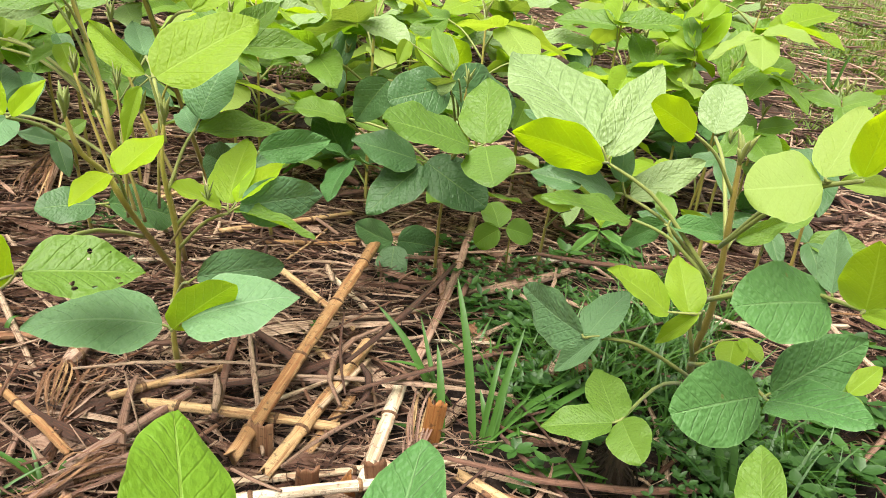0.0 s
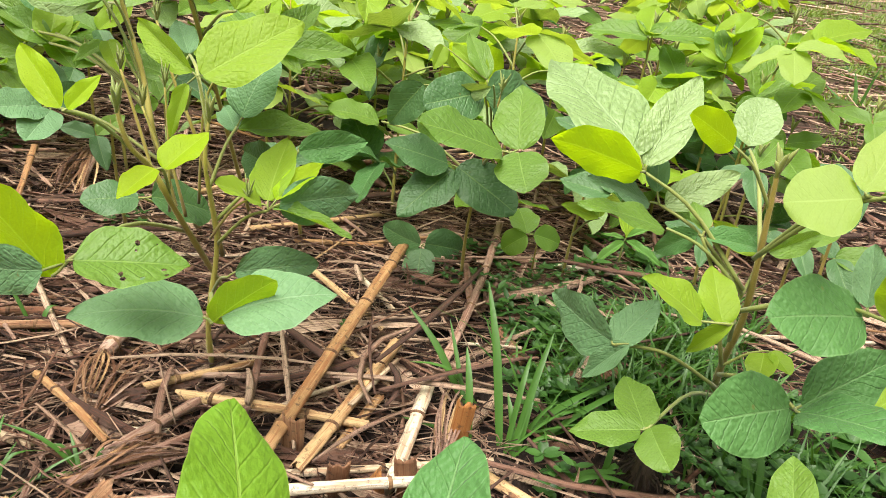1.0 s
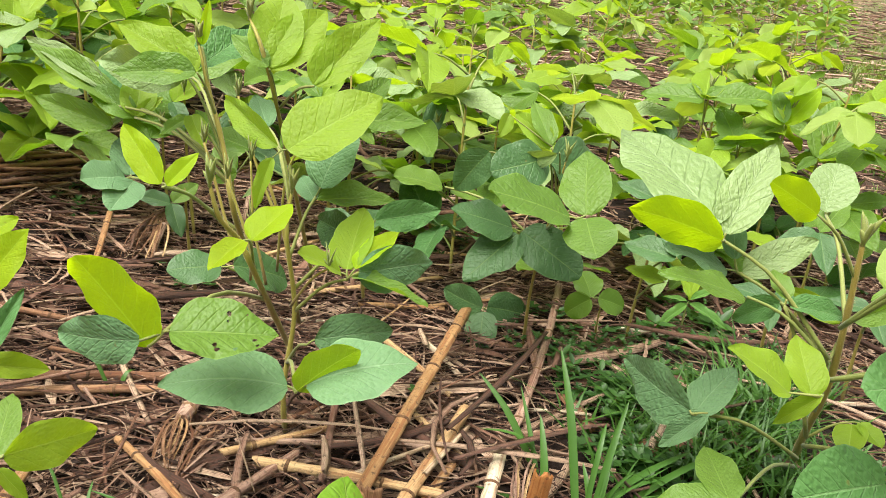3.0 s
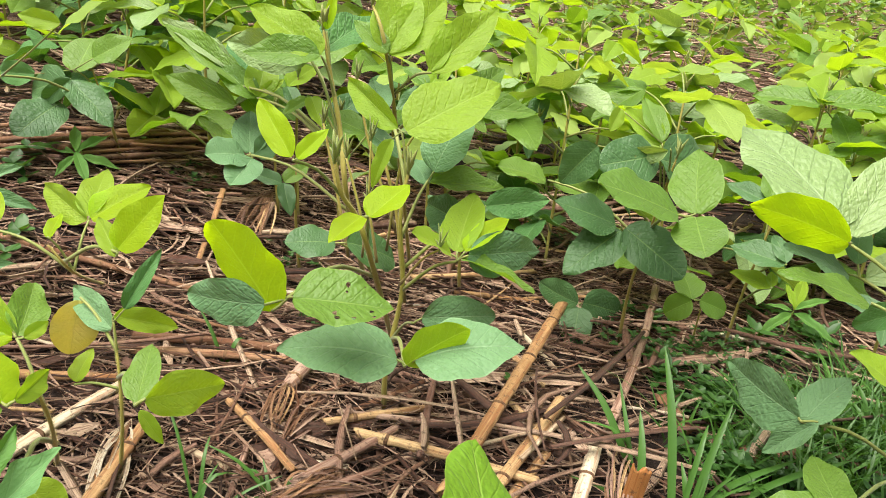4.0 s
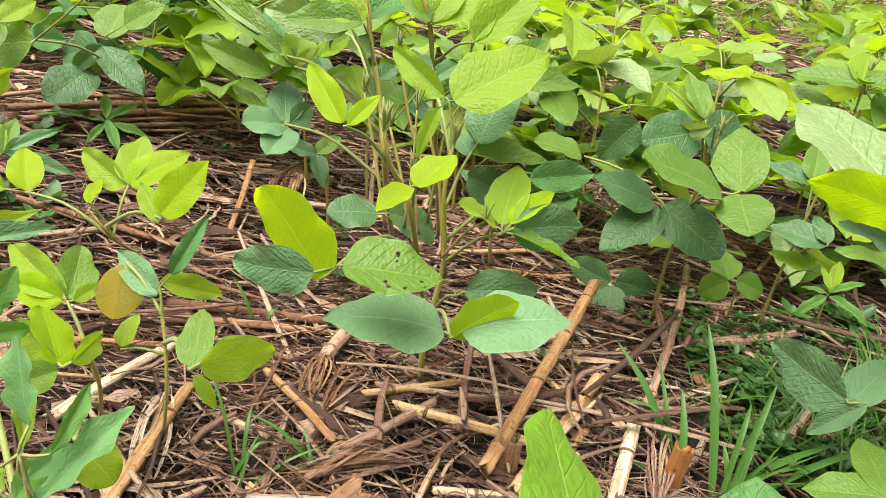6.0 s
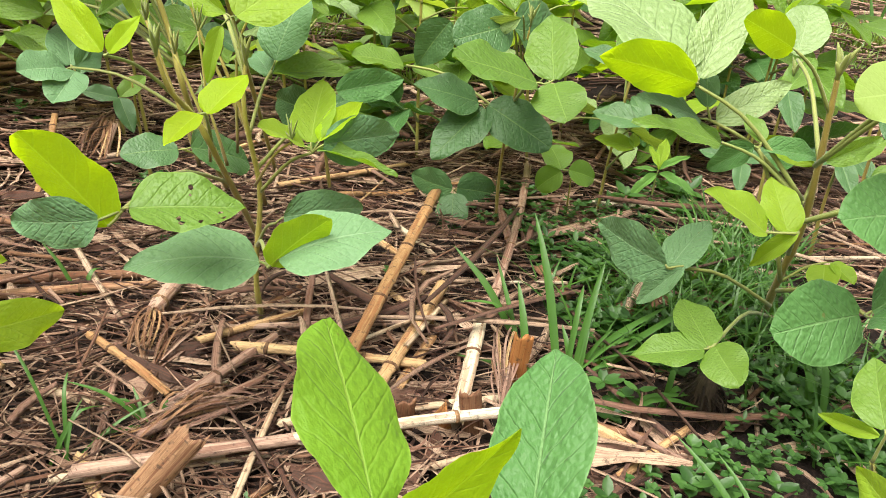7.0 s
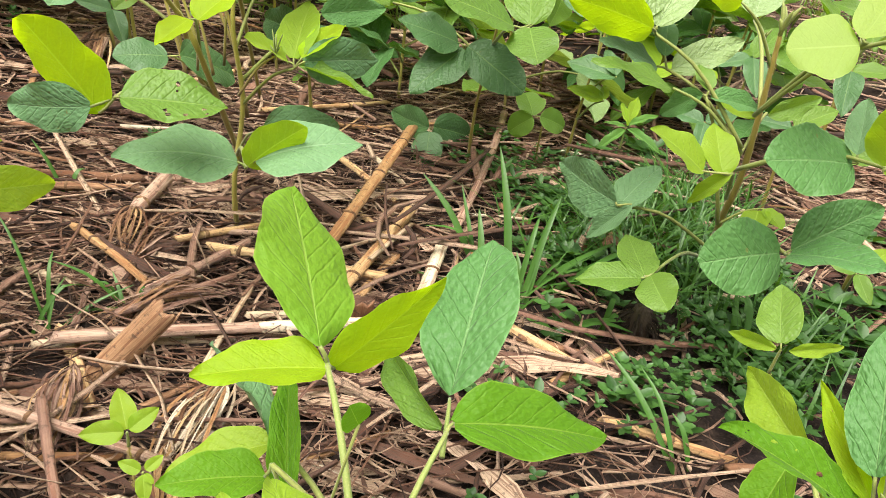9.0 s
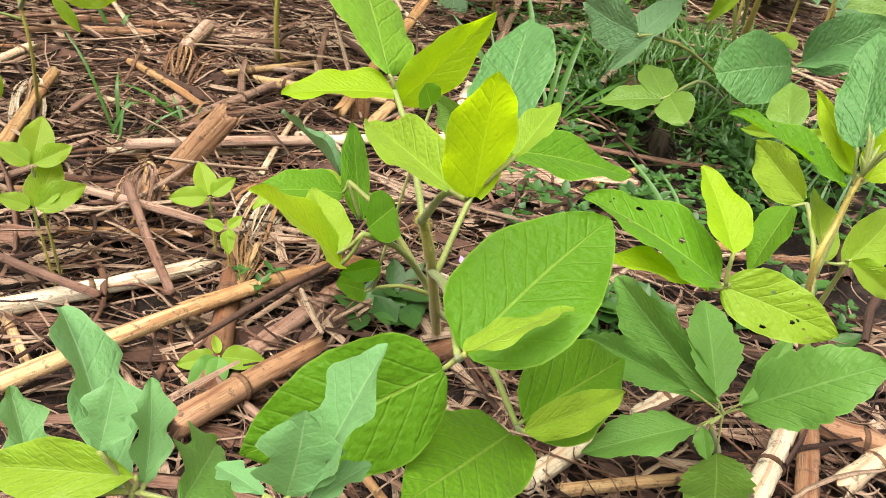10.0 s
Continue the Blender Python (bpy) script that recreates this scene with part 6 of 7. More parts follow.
torn_stub((0.049, 0.767, 0.000), 0.021, 0.062, 0.004, 0, (0, 4), 'chip', 'flat orange-brown sliver of stalk standing upright')
torn_stub((-0.055, 0.673, 0.000), 0.022, 0.045, 0.008, 20, (10, 0), 'brown', 'broken upright maize stalk base')
torn_stub((-0.020, 0.689, 0.000), 0.022, 0.035, 0.008, -30, (8, 30), 'chip', 'torn orange stalk end')
torn_stub((0.011, 0.688, 0.000), 0.022, 0.050, 0.008, 10, (5, -8), 'brown', 'dark brown upright stalk base')
torn_stub((-0.258, 0.535, 0.000), 0.026, 0.100, 0.010, 0, (-12, 38), 'brown', 'curled dark brown stalk sheath leaning in the litter')
torn_stub((-0.109, 0.715, 0.000), 0.024, 0.050, 0.008, 0, (4, 0), 'brown', 'short brown stalk base standing upright')
torn_stub((0.157, 0.910, 0.006), 0.034, 0.085, 0.012, -60, (-80, 0), 'brown', 'flat brown dry leaf sheath lying on the soil')
torn_stub((0.120, 0.949, 0.006), 0.022, 0.070, 0.008, 40, (-80, 0), 'brown', 'curled brown husk piece on the soil')


def frayed_husk(a, b, fan, tone, label, count=14):
    """A stalk end whose sheath has burst into strips that fan out over the ground."""
    rng = random.Random(int(a[0] * 9000) + 3)
    a, b = Vector(a), Vector(b)
    top = new("frayed_husk")
    top.location = (a.x, a.y, a.z + ground_z(a.x, a.y))
    tagged(top, label, "dry husk", "frayed husks")
    way = b - a
    count = round(count * 1.6)
    for k in range(count):
        turn = radians(fan) * ((k + 0.5) / count - 0.5) * 2 + rng.uniform(-0.06, 0.06)
        d = Matrix.Rotation(turn, 3, "Z") @ way
        ln, late = rng.uniform(0.5, 1.15), rng.uniform(0.0, 0.3)
        side = Vector((-d.y, d.x, 0)).normalized()
        w0 = rng.uniform(0.0003, 0.0013)
        verts, faces, uvs = [], [], []
        arch, sag = rng.uniform(0.0, 0.016), rng.uniform(-0.016, 0.016)
        for i in range(9):
            q = i / 8
            p = d * (late + q * ln) + side * (sag * math.sin(3 * q)) + Vector((0, 0, arch * math.sin(math.pi * min(1, q * 1.05)) - (a.z - 0.004) * q * q))
            w = w0 * (0.5 + math.sin(math.pi * min(max(q, 0.12), 0.95)))
            curl = Vector((0, 0, w * rng.uniform(0.2, 0.7)))
            verts.extend((p - side * w + curl, p, p + side * w + curl))
            uvs.extend(((0.2, q * 2 + k), (0.5, q * 2 + k), (0.8, q * 2 + k)))
        for i in range(8):
            c = i * 3
            faces.extend(((c, c + 1, c + 4, c + 3), (c + 1, c + 2, c + 5, c + 4)))
        part("strip", mesh_of("strip", verts, faces, STRAW[tone if rng.random() < 0.7 else rng.choice(("tan", "brown"))], uvs), top)


def root_clump(at, radius, height, label):
    """The stump of an old maize plant: a dark ball of roots."""
    rng = random.Random(9)
    top = new("root_stump")
    top.location = (at[0], at[1], ground_z(at[0], at[1]))
    tagged(top, label, "root stump")
    v, f, uv = tube(smooth_line([(0, 0, -0.01), (0.002, 0, height * 0.6), (0.004, 0.003, height * 1.1)], 6), [radius * 0.62, radius * 0.66, radius * 0.6, radius * 0.5, radius * 0.42, radius * 0.36], 10)
    part("stump", mesh_of("stump", v, f, ROOT, uv), top)
    for _ in range(60):
        a = rng.uniform(0, 2 * math.pi)
        c, s = math.cos(a), math.sin(a)
        h, out = height * rng.uniform(0.5, 1.05), radius * rng.uniform(0.8, 1.5)
        line = smooth_line([(c * radius * 0.45, s * radius * 0.45, h), (c * out * 0.8, s * out * 0.8, h * 0.75), (c * out + rng.uniform(-0.006, 0.006), s * out, -0.004)], 6)
        v, f, uv = tube(line, [0.0011, 0.0011, 0.001, 0.0009, 0.0008, 0.0006], 5)
        part("root", mesh_of("root", v, f, ROOT, uv), top)


frayed_husk((-0.345, 0.800, 0.030), (-0.332, 0.722, 0.030), 9, 'brown', 'frayed brown husk spread over the straw', 11)
stalk((-0.349, 0.870, 0.024), (-0.344, 0.795, 0.026), 0.0095, 'grey')
frayed_husk((-0.301, 0.684, 0.020), (-0.312, 0.844, 0.020), 5, 'grey', 'split brown sheath lying flat', 8)
frayed_husk((-0.141, 0.559, 0.022), (-0.150, 0.455, 0.022), 6, 'pale', 'bleached stalk end split into strips', 22)
frayed_husk((-0.266, 0.521, 0.025), (-0.248, 0.450, 0.025), 8, 'grey', 'frayed dark husk on the litter', 22)
frayed_husk((-0.127, 0.372, 0.020), (-0.152, 0.462, 0.020), 5, 'tan', 'bundle of split stalk fibres', 12)
frayed_husk((-0.644, 1.298, 0.030), (-0.596, 1.134, 0.030), 9, 'brown', 'frayed red-brown husk behind the plants', 20)
frayed_husk((-0.457, 0.662, 0.022), (-0.408, 0.548, 0.022), 4, 'pale', 'pale split stalk beside young plants', 14)
frayed_husk((0.036, 0.687, 0.020), (0.041, 0.853, 0.020), 5, 'grey', 'old split stalk base in the straw', 16)
frayed_husk((-0.803, 1.377, 0.030), (-0.957, 1.104, 0.030), 4, 'grey', 'bundle of old stalks on the bank', 26)
frayed_husk((-0.952, 1.503, 0.030), (-1.052, 1.406, 0.030), 5, 'pale', 'bleached torn husk on the bank', 12)
frayed_husk((-0.182, 0.669, 0.020), (-0.280, 0.618, 0.020), 6, 'grey', 'torn dark maize leaf on mulch', 20)
frayed_husk((-0.225, 0.685, 0.020), (-0.270, 0.603, 0.020), 5, 'brown', 'torn brown sheath on mulch', 14)
root_clump((0.237, 0.764), 0.026, 0.034, "dark fibrous root stump of an old maize plant")


def loose_pieces():
    """Short broken stalk pieces, thrown about in the mulch."""
    rng = random.Random(21)
    for _ in range(130):
        x, y = rng.uniform(-1.1, 0.8), rng.uniform(0.15, 1.9)
        if rng.random() > mulch(x, y):
            continue
        ln, turn = rng.uniform(0.05, 0.24), rng.gauss(0.15, 0.8)
        dx, dy = math.cos(turn) * ln / 2, math.sin(turn) * ln / 2
        r = rng.uniform(0.0016, 0.0046)
        stalk((x - dx, y - dy, 0.006 + rng.uniform(0, 0.018)), (x + dx, y + dy, 0.006 + rng.uniform(0, 0.018)), r, rng.choice(("tan", "pale", "grey", "brown", "grey")))
    for _ in range(18):
        x, y = rng.uniform(-0.5, 0.08), rng.uniform(0.28, 0.85)
        ln, turn = rng.uniform(0.05, 0.13), rng.gauss(0.3, 0.9)
        dx, dy = math.cos(turn) * ln / 2, math.sin(turn) * ln / 2
        stalk((x - dx, y - dy, 0.008), (x + dx, y + dy, 0.012), rng.uniform(0.0035, 0.0062), rng.choice(("tan", "grey", "brown", "brown", "pale")))


# ---- litter ----
def strips(name, label, category, count, area, lengths, widths, mat, seed, along=0.0, spread=1.2, flat=False, lift=0.02, keep=None, curl=0.5):
    """Loose dry pieces, thrown over a stretch of ground."""
    rng = np.random.default_rng(seed)
    verts, faces, uvs = [], [], []
    made = 0
    while made < count:
        x, y = rng.uniform(area[0], area[1]), rng.uniform(area[2], area[3])
        if keep is not None and rng.random() > keep(x, y):
            continue
        made += 1
        ln = lengths[0] + (lengths[1] - lengths[0]) * rng.random() ** 1.8
        wd = widths[0] + (widths[1] - widths[0]) * rng.random() ** 1.6
        a = along + rng.normal() * spread
        curve = rng.normal() * curl
        rise = rng.normal() * 0.10
        z0 = ground_z(x, y) + lift * rng.random() ** 1.4
        turn = rng.uniform(-0.9, 0.9)
        segs = 8 if flat else 6 if curl > 1 else 4
        o = len(verts)
        px, py = x - math.cos(a) * ln / 2, y - math.sin(a) * ln / 2
        for i in range(segs + 1):
            k = i / segs
            d = a + curve * (k - 0.5)
            if i:
                px += math.cos(d) * ln / segs
                py += math.sin(d) * ln / segs
            w = wd * ((0.18 + 1.25 * math.sin(math.pi * min(max(k, 0.04), 0.97)) ** 0.6) * (1 + 0.25 * rng.normal()) if flat else 0.55 + 0.9 * math.sin(math.pi * min(max(k, 0.1), 0.9))) * 0.6
            nx, ny = -math.sin(d), math.cos(d)
            z = max(z0 + rise * ln * (k - 0.5), ground_z(px, py) + 0.001)
            t = turn + (rng.normal() * 0.25 if flat else 0)
            c, s = math.cos(t), math.sin(t)
            crown = wd * (0.45 if not flat else 0.18)
            verts.extend(((px - nx * w * c, py - ny * w * c, z - w * s + 0.001), (px, py, z + crown), (px + nx * w * c, py + ny * w * c, z + w * s + 0.001)))
            uvs.extend(((0.0, k * ln * 20), (0.5, k * ln * 20), (1.0, k * ln * 20)))
            if not flat:
                verts.append((px, py, z - crown * 0.6))
                uvs.append((0.8, k * ln * 20))
        q = 3 if flat else 4
        for i in range(segs):
            b0, b1 = o + i * q, o + (i + 1) * q
            if flat:
                faces.extend(((b0, b0 + 1, b1 + 1, b1), (b0 + 1, b0 + 2, b1 + 2, b1 + 1)))
            else:
                faces.extend(((b0, b0 + 1, b1 + 1, b1), (b0 + 1, b0 + 2, b1 + 2, b1 + 1), (b0 + 2, b0 + 3, b1 + 3, b1 + 2), (b0 + 3, b0, b1, b1 + 3)))
    tagged(new(name, mesh_of(name, verts, faces, mat, uvs)), label, category, kind="stuff")


def mulch(x, y):
    """How thick the straw lies: thin in the weedy patch and thinner far off."""
    w = math.exp(-(((x - 0.29) / 0.25) ** 2 + ((y - 0.95) / 0.36) ** 2))
    v = math.exp(-(((x - 0.46) / 0.22) ** 2 + ((y - 0.66) / 0.28) ** 2))
    e = min((x + 1.6) / 0.6, (1.3 - x) / 0.5, (y + 0.4) / 0.4, 1.0)
    return max(0.05, 1 - 0.97 * w - 0.85 * v) * max(0.0, e)


def field(x, y):
    """The wider mulch, thinning out unevenly to all sides."""
    near = 1.0 if y > 1.55 else 0.35
    r = math.hypot((x + 0.2) / 4.2, (y - 1.8) / 3.6) + 0.25 * noise.noise((x * 0.8, y * 0.8, 4.0))
    return near * max(0.0, min(1.0, (1.05 - r) * 2.0))


def far_field(x, y):
    r = math.hypot((x + 0.5) / 8.0, (y - 6.0) / 6.5) + 0.25 * noise.noise((x * 0.5, y * 0.5, 7.0))
    return max(0.0, min(1.0, (1.05 - r) * 2.0)) * (1.0 if y > 3.6 else 0.3)


loose_pieces()
strips("straw_litter", "thin broken straw and stalk fibres covering the soil", "straw", 15500, (-1.6, 1.3, -0.4, 1.75), (0.020, 0.22), (0.0006, 0.0034), LITTER, 1, 0.15, 0.75, lift=0.020, keep=mulch, curl=0.8)
strips("straw_fibre", "tangled dark fibres and rootlets in the mulch", "straw fibres", 9000, (-1.0, 0.75, 0.1, 1.5), (0.015, 0.09), (0.0004, 0.0011), LITTER, 6, 0.2, 1.3, lift=0.024, keep=mulch, curl=2.2)
strips("straw_litter", "thin straw scattered between the rows behind", "straw", 14000, (-4.2, 3.8, -1.8, 5.2), (0.05, 0.26), (0.002, 0.008), HUSK, 2, 0.4, 1.4, lift=0.04, keep=field)
strips("straw_litter", "pale straw scattered in the distance", "straw", 8000, (-8.0, 7.5, -0.5, 12.5), (0.10, 0.40), (0.005, 0.014), HUSK, 3, 0.5, 1.5, lift=0.05, keep=far_field)
strips("husk_litter", "flat curled dry leaves and husks in the mulch", "dry husks", 2400, (-1.6, 1.3, -0.4, 1.75), (0.05, 0.26), (0.002, 0.011), HUSK, 4, 0.2, 0.7, flat=True, lift=0.016, keep=mulch, curl=0.8)


# ---- grass and small weeds ----
def grass_blade(at, tip, width, bow):
    a, b = Vector(at), Vector(tip)
    side = Vector((1, 0.2, 0)) if abs((b - a).normalized().x) < 0.7 else Vector((0, 1, 0))
    pts = smooth_line([a, a.lerp(b, 0.5) + Vector((0, 0, bow)), b], 8)
    verts, faces = [], []
    for i, p in enumerate(pts):
        d = (pts[min(i + 1, 7)] - pts[max(i - 1, 0)]).normalized()
        s = (side - side.dot(d) * d).normalized()
        up = s.cross(d)
        w = width * 0.62 * math.sin(math.pi * (0.16 + 0.84 * i / 7)) ** 0.8 * (1 - 0.25 * i / 7) + 0.0002
        verts.extend((p - a - s * w + up * w * 0.35, p - a, p - a + s * w + up * w * 0.35))
    for i in range(7):
        c = i * 3
        faces.extend(((c, c + 1, c + 4, c + 3), (c + 1, c + 2, c + 5, c + 4)))
    return mesh_of("blade", verts, faces, GRASS)


def grass_tuft(base, tips, width, label):
    """A tuft of grass whose long blades can be told apart."""
    top = new("grass_tuft")
    z = ground_z(base[0], base[1])
    top.location = (base[0], base[1], z)
    tagged(top, label, "grass", "grass tufts")
    rng = random.Random(int(base[0] * 1000) + 5)
    for tip in tips:
        at = (rng.uniform(-0.012, 0.012), rng.uniform(-0.012, 0.012), -0.004)
        end = (tip[0] - base[0], tip[1] - base[1], tip[2] - z)
        part("blade", grass_blade(at, end, width * rng.uniform(0.65, 1.1), rng.uniform(0.002, 0.026)), top, "", Matrix.Translation(at))


grass_tuft((0.102, 0.784), [(0.054, 0.878, 0.147), (0.114, 0.842, 0.085), (0.134, 0.855, 0.110), (0.095, 0.819, 0.047)], 0.0075, 'upright grass tuft with long bright blades')
grass_tuft((0.062, 0.845), [(-0.032, 0.895, 0.089), (-0.019, 0.863, 0.035), (0.018, 0.895, 0.082)], 0.0065, 'grass tuft with bent blades over straw')
grass_tuft((0.068, 0.776), [(0.043, 0.835, 0.085), (-0.013, 0.784, 0.016)], 0.0080, 'broad-bladed green grass tuft on straw')
grass_tuft((0.103, 0.784), [(0.207, 0.840, 0.045), (0.184, 0.820, 0.062), (0.176, 0.803, 0.036), (0.149, 0.817, 0.050), (0.124, 0.823, 0.056), (0.167, 0.790, 0.015)], 0.0055, 'arching grass tuft with long narrow blades')
grass_tuft((0.191, 0.752), [(0.223, 0.757, 0.016), (0.151, 0.756, 0.006), (0.246, 0.742, 0.006), (0.131, 0.773, 0.015), (0.209, 0.775, 0.035)], 0.0090, 'low spreading grass with wide blades')
grass_tuft((0.114, 0.806), [(0.263, 0.858, 0.080), (0.241, 0.836, 0.054), (0.208, 0.843, 0.072)], 0.0110, 'broad arching grass blades over weeds')
grass_tuft((0.145, 0.741), [(0.221, 0.748, 0.026), (0.232, 0.739, 0.019), (0.195, 0.734, 0.006), (0.116, 0.747, 0.006)], 0.0120, 'wide flat grass blades lying low')
grass_tuft((0.241, 0.913), [(0.204, 0.937, 0.026), (0.275, 0.931, 0.043), (0.298, 0.911, 0.020), (0.222, 0.943, 0.042), (0.195, 0.915, 0.006)], 0.0060, 'grass tuft under the soybean leaves')
grass_tuft((0.326, 1.012), [(0.273, 1.062, 0.068), (0.331, 1.047, 0.068), (0.308, 1.057, 0.076), (0.353, 1.036, 0.060), (0.297, 1.050, 0.056), (0.262, 1.049, 0.038)], 0.0055, 'dense grass tuft beside the thick stem')
grass_tuft((0.358, 0.762), [(0.356, 0.801, 0.049), (0.363, 0.793, 0.043), (0.349, 0.792, 0.033)], 0.0120, 'stout upright grass with a folded blade')
grass_tuft((-0.277, 0.631), [(-0.349, 0.628, 0.047), (-0.313, 0.633, 0.025), (-0.323, 0.601, 0.006), (-0.299, 0.649, 0.033), (-0.261, 0.654, 0.016)], 0.0045, 'blue-green grass blades on dark mulch')
grass_tuft((-0.333, 0.579), [(-0.393, 0.623, 0.096), (-0.343, 0.626, 0.059), (-0.306, 0.622, 0.031), (-0.272, 0.638, 0.030), (-0.328, 0.618, 0.039)], 0.0030, 'thin grass with two tall blades')
grass_tuft((-0.445, 0.842), [(-0.500, 0.846, 0.060), (-0.441, 0.860, 0.026)], 0.0050, 'single grass shoot on the straw')
grass_tuft((0.350, 0.740), [(0.335, 0.787, 0.072), (0.344, 0.782, 0.069), (0.332, 0.782, 0.059)], 0.0100, 'stout upright grass stem')
grass_tuft((0.257, 0.562), [(0.181, 0.634, 0.064), (0.213, 0.622, 0.060), (0.245, 0.595, 0.036)], 0.0060, 'arching grass blade over litter')
grass_tuft((1.133, 2.662), [(1.037, 2.730, 0.180), (1.175, 2.683, 0.260), (1.113, 2.706, 0.230), (1.095, 2.702, 0.137), (1.009, 2.737, 0.156)], 0.0120, 'bright green grass-like weed in the open')
grass_tuft((-1.322, 1.755), [(-1.303, 1.800, 0.119), (-1.271, 1.807, 0.049), (-1.362, 1.750, 0.099)], 0.0080, 'pale grass tuft on the bank')


def fine_grass(name, label, spots, seed, mat, height, width):
    rng = np.random.default_rng(seed)
    verts, faces = [], []
    for cx, cy, rad, count in spots:
        for _ in range(count):
            r, t = rad * math.sqrt(rng.random()), rng.uniform(0, 2 * math.pi)
            x, y = cx + r * math.cos(t), cy + r * math.sin(t)
            z = ground_z(x, y)
            h, az = height * rng.uniform(0.4, 1.2), rng.uniform(0, 2 * math.pi)
            out, w = h * rng.uniform(0.2, 1.1), width * rng.uniform(0.6, 1.3)
            o = len(verts)
            dx, dy = math.cos(az), math.sin(az)
            for k in (0.0, 0.4, 0.75, 1.0):
                ww = w * (1 - k ** 2) + 0.0002
                px, py, pz = x + dx * out * k * k, y + dy * out * k * k, z + h * (k - 0.28 * k * k)
                verts.extend(((px + dy * ww, py - dx * ww, pz), (px - dy * ww, py + dx * ww, pz)))
            for i in range(3):
                c = o + i * 2
                faces.append((c, c + 1, c + 3, c + 2))
    tagged(new(name, mesh_of(name, verts, faces, mat)), label, "grass", kind="stuff")


def ground_cover(name, label, spots, seed, size):
    """Creeping weeds: many tiny paired leaves on short stems."""
    rng = np.random.default_rng(seed)
    verts, faces = [], []
    for cx, cy, rad, count in spots:
        for _ in range(count):
            r, t = rad * math.sqrt(rng.random()), rng.uniform(0, 2 * math.pi)
            x, y = cx + r * math.cos(t), cy + r * math.sin(t)
            z = ground_z(x, y) + rng.uniform(0.006, 0.035)
            spin = rng.uniform(0, 2 * math.pi)
            for leafno in range(rng.integers(3, 6)):
                az = spin + leafno * 2.4
                ln, wd, el = size * rng.uniform(0.6, 1.3), size * rng.uniform(0.25, 0.4), rng.uniform(-0.2, 0.7)
                dx, dy, dz = math.cos(az) * math.cos(el), math.sin(az) * math.cos(el), math.sin(el)
                o = len(verts)
                for k, w in ((0.0, 0.1), (0.35, 1.0), (0.7, 0.85), (1.0, 0.08)):
                    p = (x + dx * ln * k, y + dy * ln * k, z + dz * ln * k)
                    verts.extend(((p[0] + dy * wd * w, p[1] - dx * wd * w, p[2] + 0.12 * wd), (p[0], p[1], p[2] - 0.1 * wd), (p[0] - dy * wd * w, p[1] + dx * wd * w, p[2] + 0.12 * wd)))
                for i in range(3):
                    c = o + i * 3
                    faces.extend(((c, c + 1, c + 4, c + 3), (c + 1, c + 2, c + 5, c + 4)))
    tagged(new(name, mesh_of(name, verts, faces, COVER)), label, "weeds", kind="stuff")


fine_grass("fine_grass", "fine dense grass and sedge under the soybeans", [(0.31, 1.04, 0.08, 330), (0.38, 1.14, 0.08, 220), (0.24, 0.94, 0.07, 120), (0.36, 0.94, 0.08, 150), (0.17, 0.86, 0.06, 50), (0.41, 0.84, 0.08, 100), (0.12, 0.95, 0.05, 30), (0.20, 0.98, 0.06, 80), (0.30, 0.83, 0.05, 40), (0.40, 0.72, 0.08, 60)], 11, GRASS, 0.085, 0.0019)
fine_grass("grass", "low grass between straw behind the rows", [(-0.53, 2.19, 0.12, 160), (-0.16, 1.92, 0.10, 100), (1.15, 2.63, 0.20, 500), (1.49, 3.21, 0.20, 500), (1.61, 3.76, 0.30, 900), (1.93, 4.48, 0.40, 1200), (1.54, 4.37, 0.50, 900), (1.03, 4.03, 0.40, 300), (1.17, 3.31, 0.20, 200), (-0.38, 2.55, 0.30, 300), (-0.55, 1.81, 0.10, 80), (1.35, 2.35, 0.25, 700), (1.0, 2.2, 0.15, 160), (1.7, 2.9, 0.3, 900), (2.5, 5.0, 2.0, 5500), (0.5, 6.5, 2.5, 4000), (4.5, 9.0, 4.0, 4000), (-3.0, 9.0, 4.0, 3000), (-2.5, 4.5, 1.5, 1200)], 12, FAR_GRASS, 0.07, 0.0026)
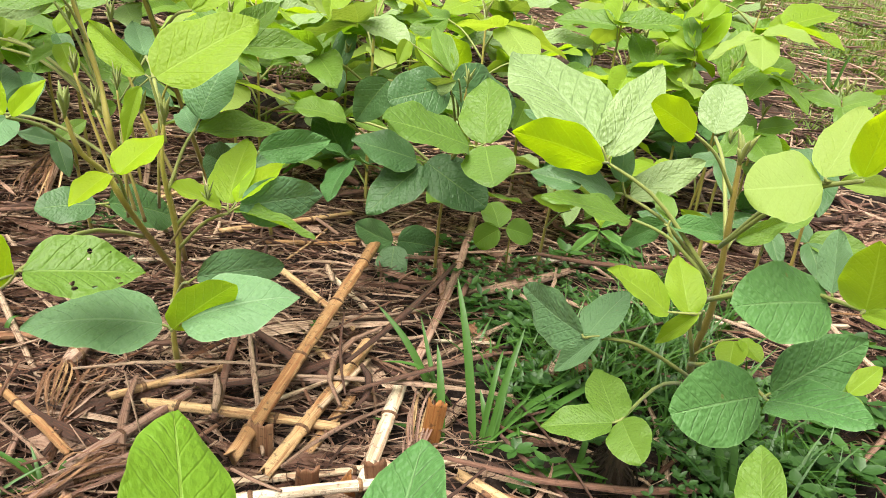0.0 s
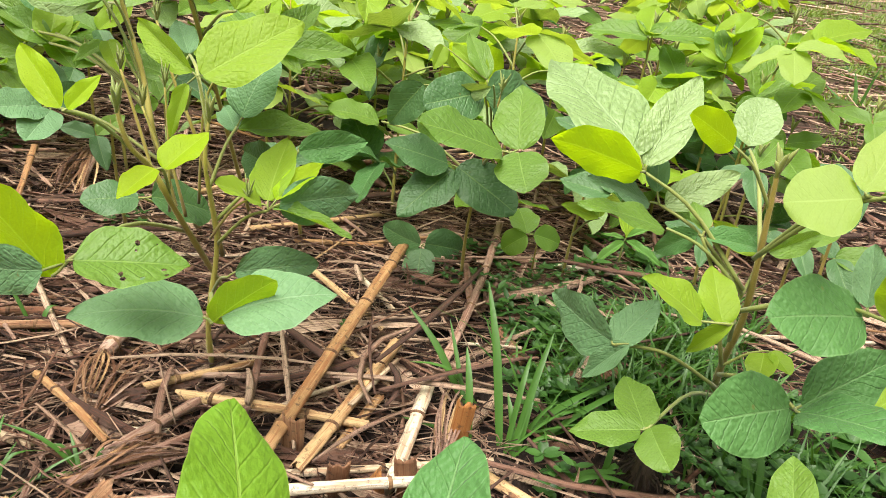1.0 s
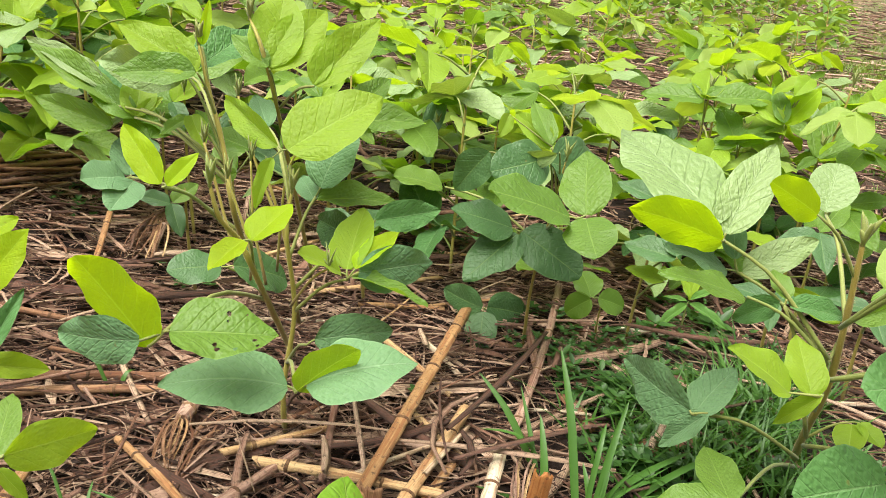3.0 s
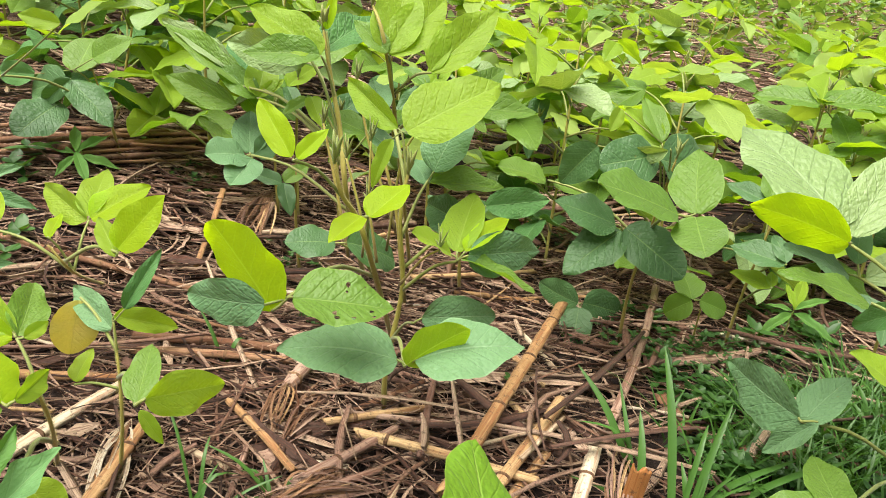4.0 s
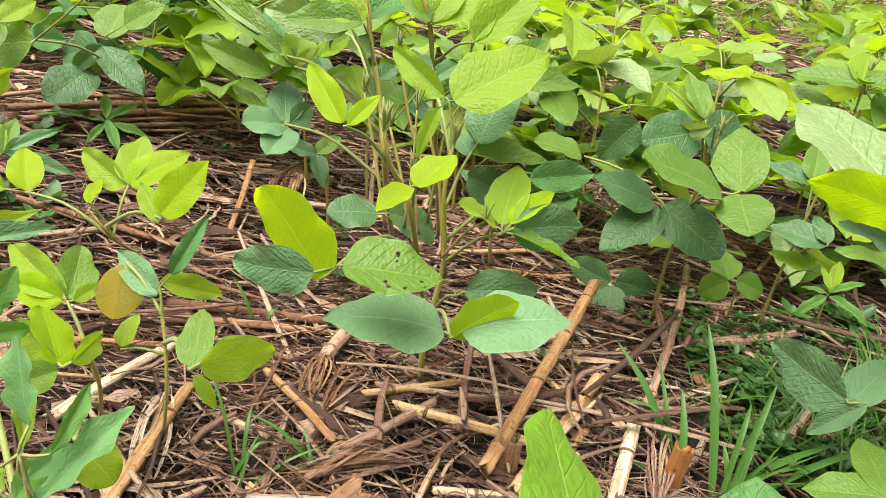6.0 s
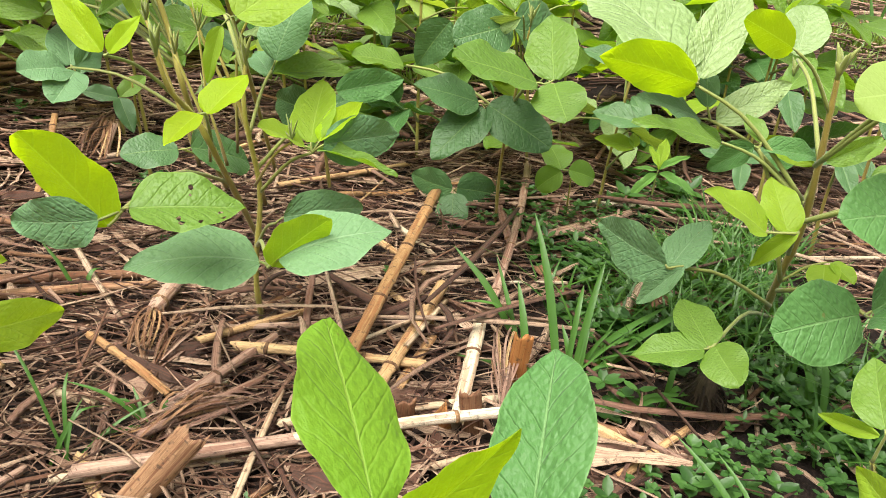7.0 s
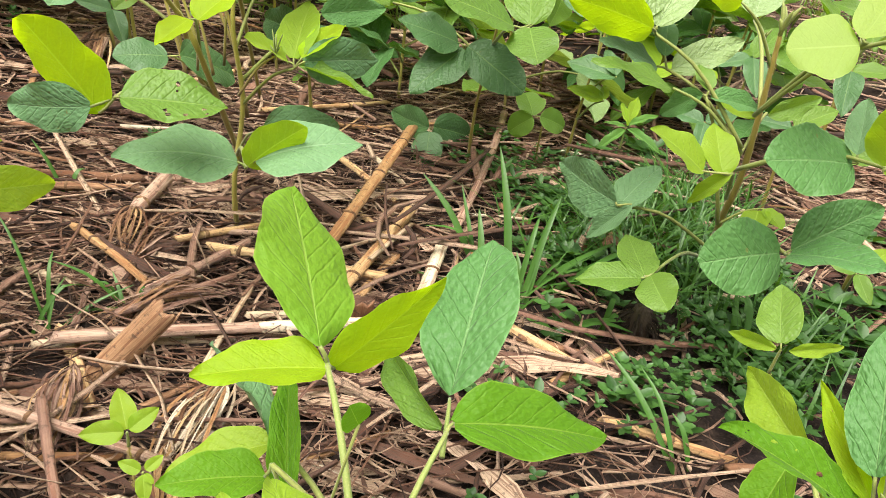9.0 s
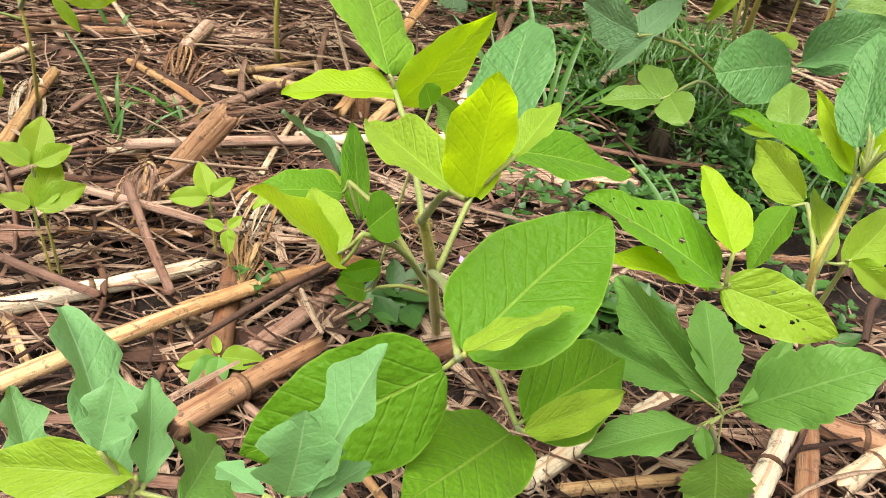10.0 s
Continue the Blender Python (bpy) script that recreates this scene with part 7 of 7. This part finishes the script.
ground_cover("small_weeds", "creeping small-leaved weeds on damp soil", [(0.11, 1.10, 0.06, 38), (0.16, 1.17, 0.06, 44), (0.22, 1.21, 0.05, 38), (0.01, 1.14, 0.04, 22), (0.07, 1.16, 0.05, 33), (0.28, 1.34, 0.07, 44), (0.13, 1.01, 0.05, 27), (-0.20, 1.46, 0.04, 22), (0.31, 0.79, 0.06, 38), (0.21, 1.09, 0.06, 33), (-0.10, 1.53, 0.05, 22), (0.36, 1.25, 0.07, 33), (-0.11, 0.94, 0.01, 2), (-0.75, 1.21, 0.04, 27), (-0.40, 1.00, 0.03, 13), (-0.52, 1.15, 0.05, 27), (0.34, 0.72, 0.04, 30), (0.26, 0.66, 0.05, 33), (-0.12, 0.39, 0.02, 7), (0.07, 0.61, 0.04, 16), (0.33, 0.50, 0.05, 22), (0.32, 0.68, 0.06, 33), (0.39, 0.68, 0.06, 33), (0.18, 0.61, 0.05, 22), (0.13, 0.45, 0.06, 22)], 13, 0.009)
ground_cover("round_weeds", "small round-leaved weeds among grass and straw", [(0.11, 1.07, 0.05, 26), (0.15, 1.01, 0.05, 24), (0.17, 0.91, 0.05, 22), (0.20, 0.85, 0.05, 18), (0.13, 0.88, 0.04, 14), (0.35, 0.84, 0.05, 22), (0.34, 0.74, 0.04, 14), (0.26, 1.11, 0.05, 18), (0.05, 1.24, 0.05, 16), (0.39, 0.78, 0.08, 40), (0.28, 0.92, 0.07, 34), (0.44, 0.68, 0.08, 16), (0.36, 0.64, 0.06, 10), (0.22, 1.03, 0.08, 30), (0.42, 0.88, 0.08, 26), (0.15, 0.75, 0.03, 9), (0.23, 0.63, 0.05, 16), (0.11, 0.55, 0.04, 8)], 15, 0.016)
ground_cover("broad_weeds", "low broad-leaved weeds between the stems", [(1.37, 3.24, 0.15, 30), (1.76, 3.97, 0.20, 40), (1.47, 3.79, 0.20, 30), (0.50, 0.81, 0.08, 16), (0.44, 0.79, 0.06, 10), (0.29, 1.39, 0.06, 9), (0.31, 1.28, 0.05, 8), (0.18, 1.26, 0.04, 6), (0.64, 1.09, 0.07, 10), (0.58, 0.92, 0.06, 8), (-0.86, 0.82, 0.08, 9), (-0.84, 0.87, 0.06, 6), (-1.01, 0.99, 0.08, 8), (-0.95, 1.01, 0.05, 5), (-0.01, 0.39, 0.03, 6), (0.12, 0.41, 0.03, 5), (0.17, 0.44, 0.03, 5), (0.32, 0.49, 0.05, 8)], 14, 0.028)
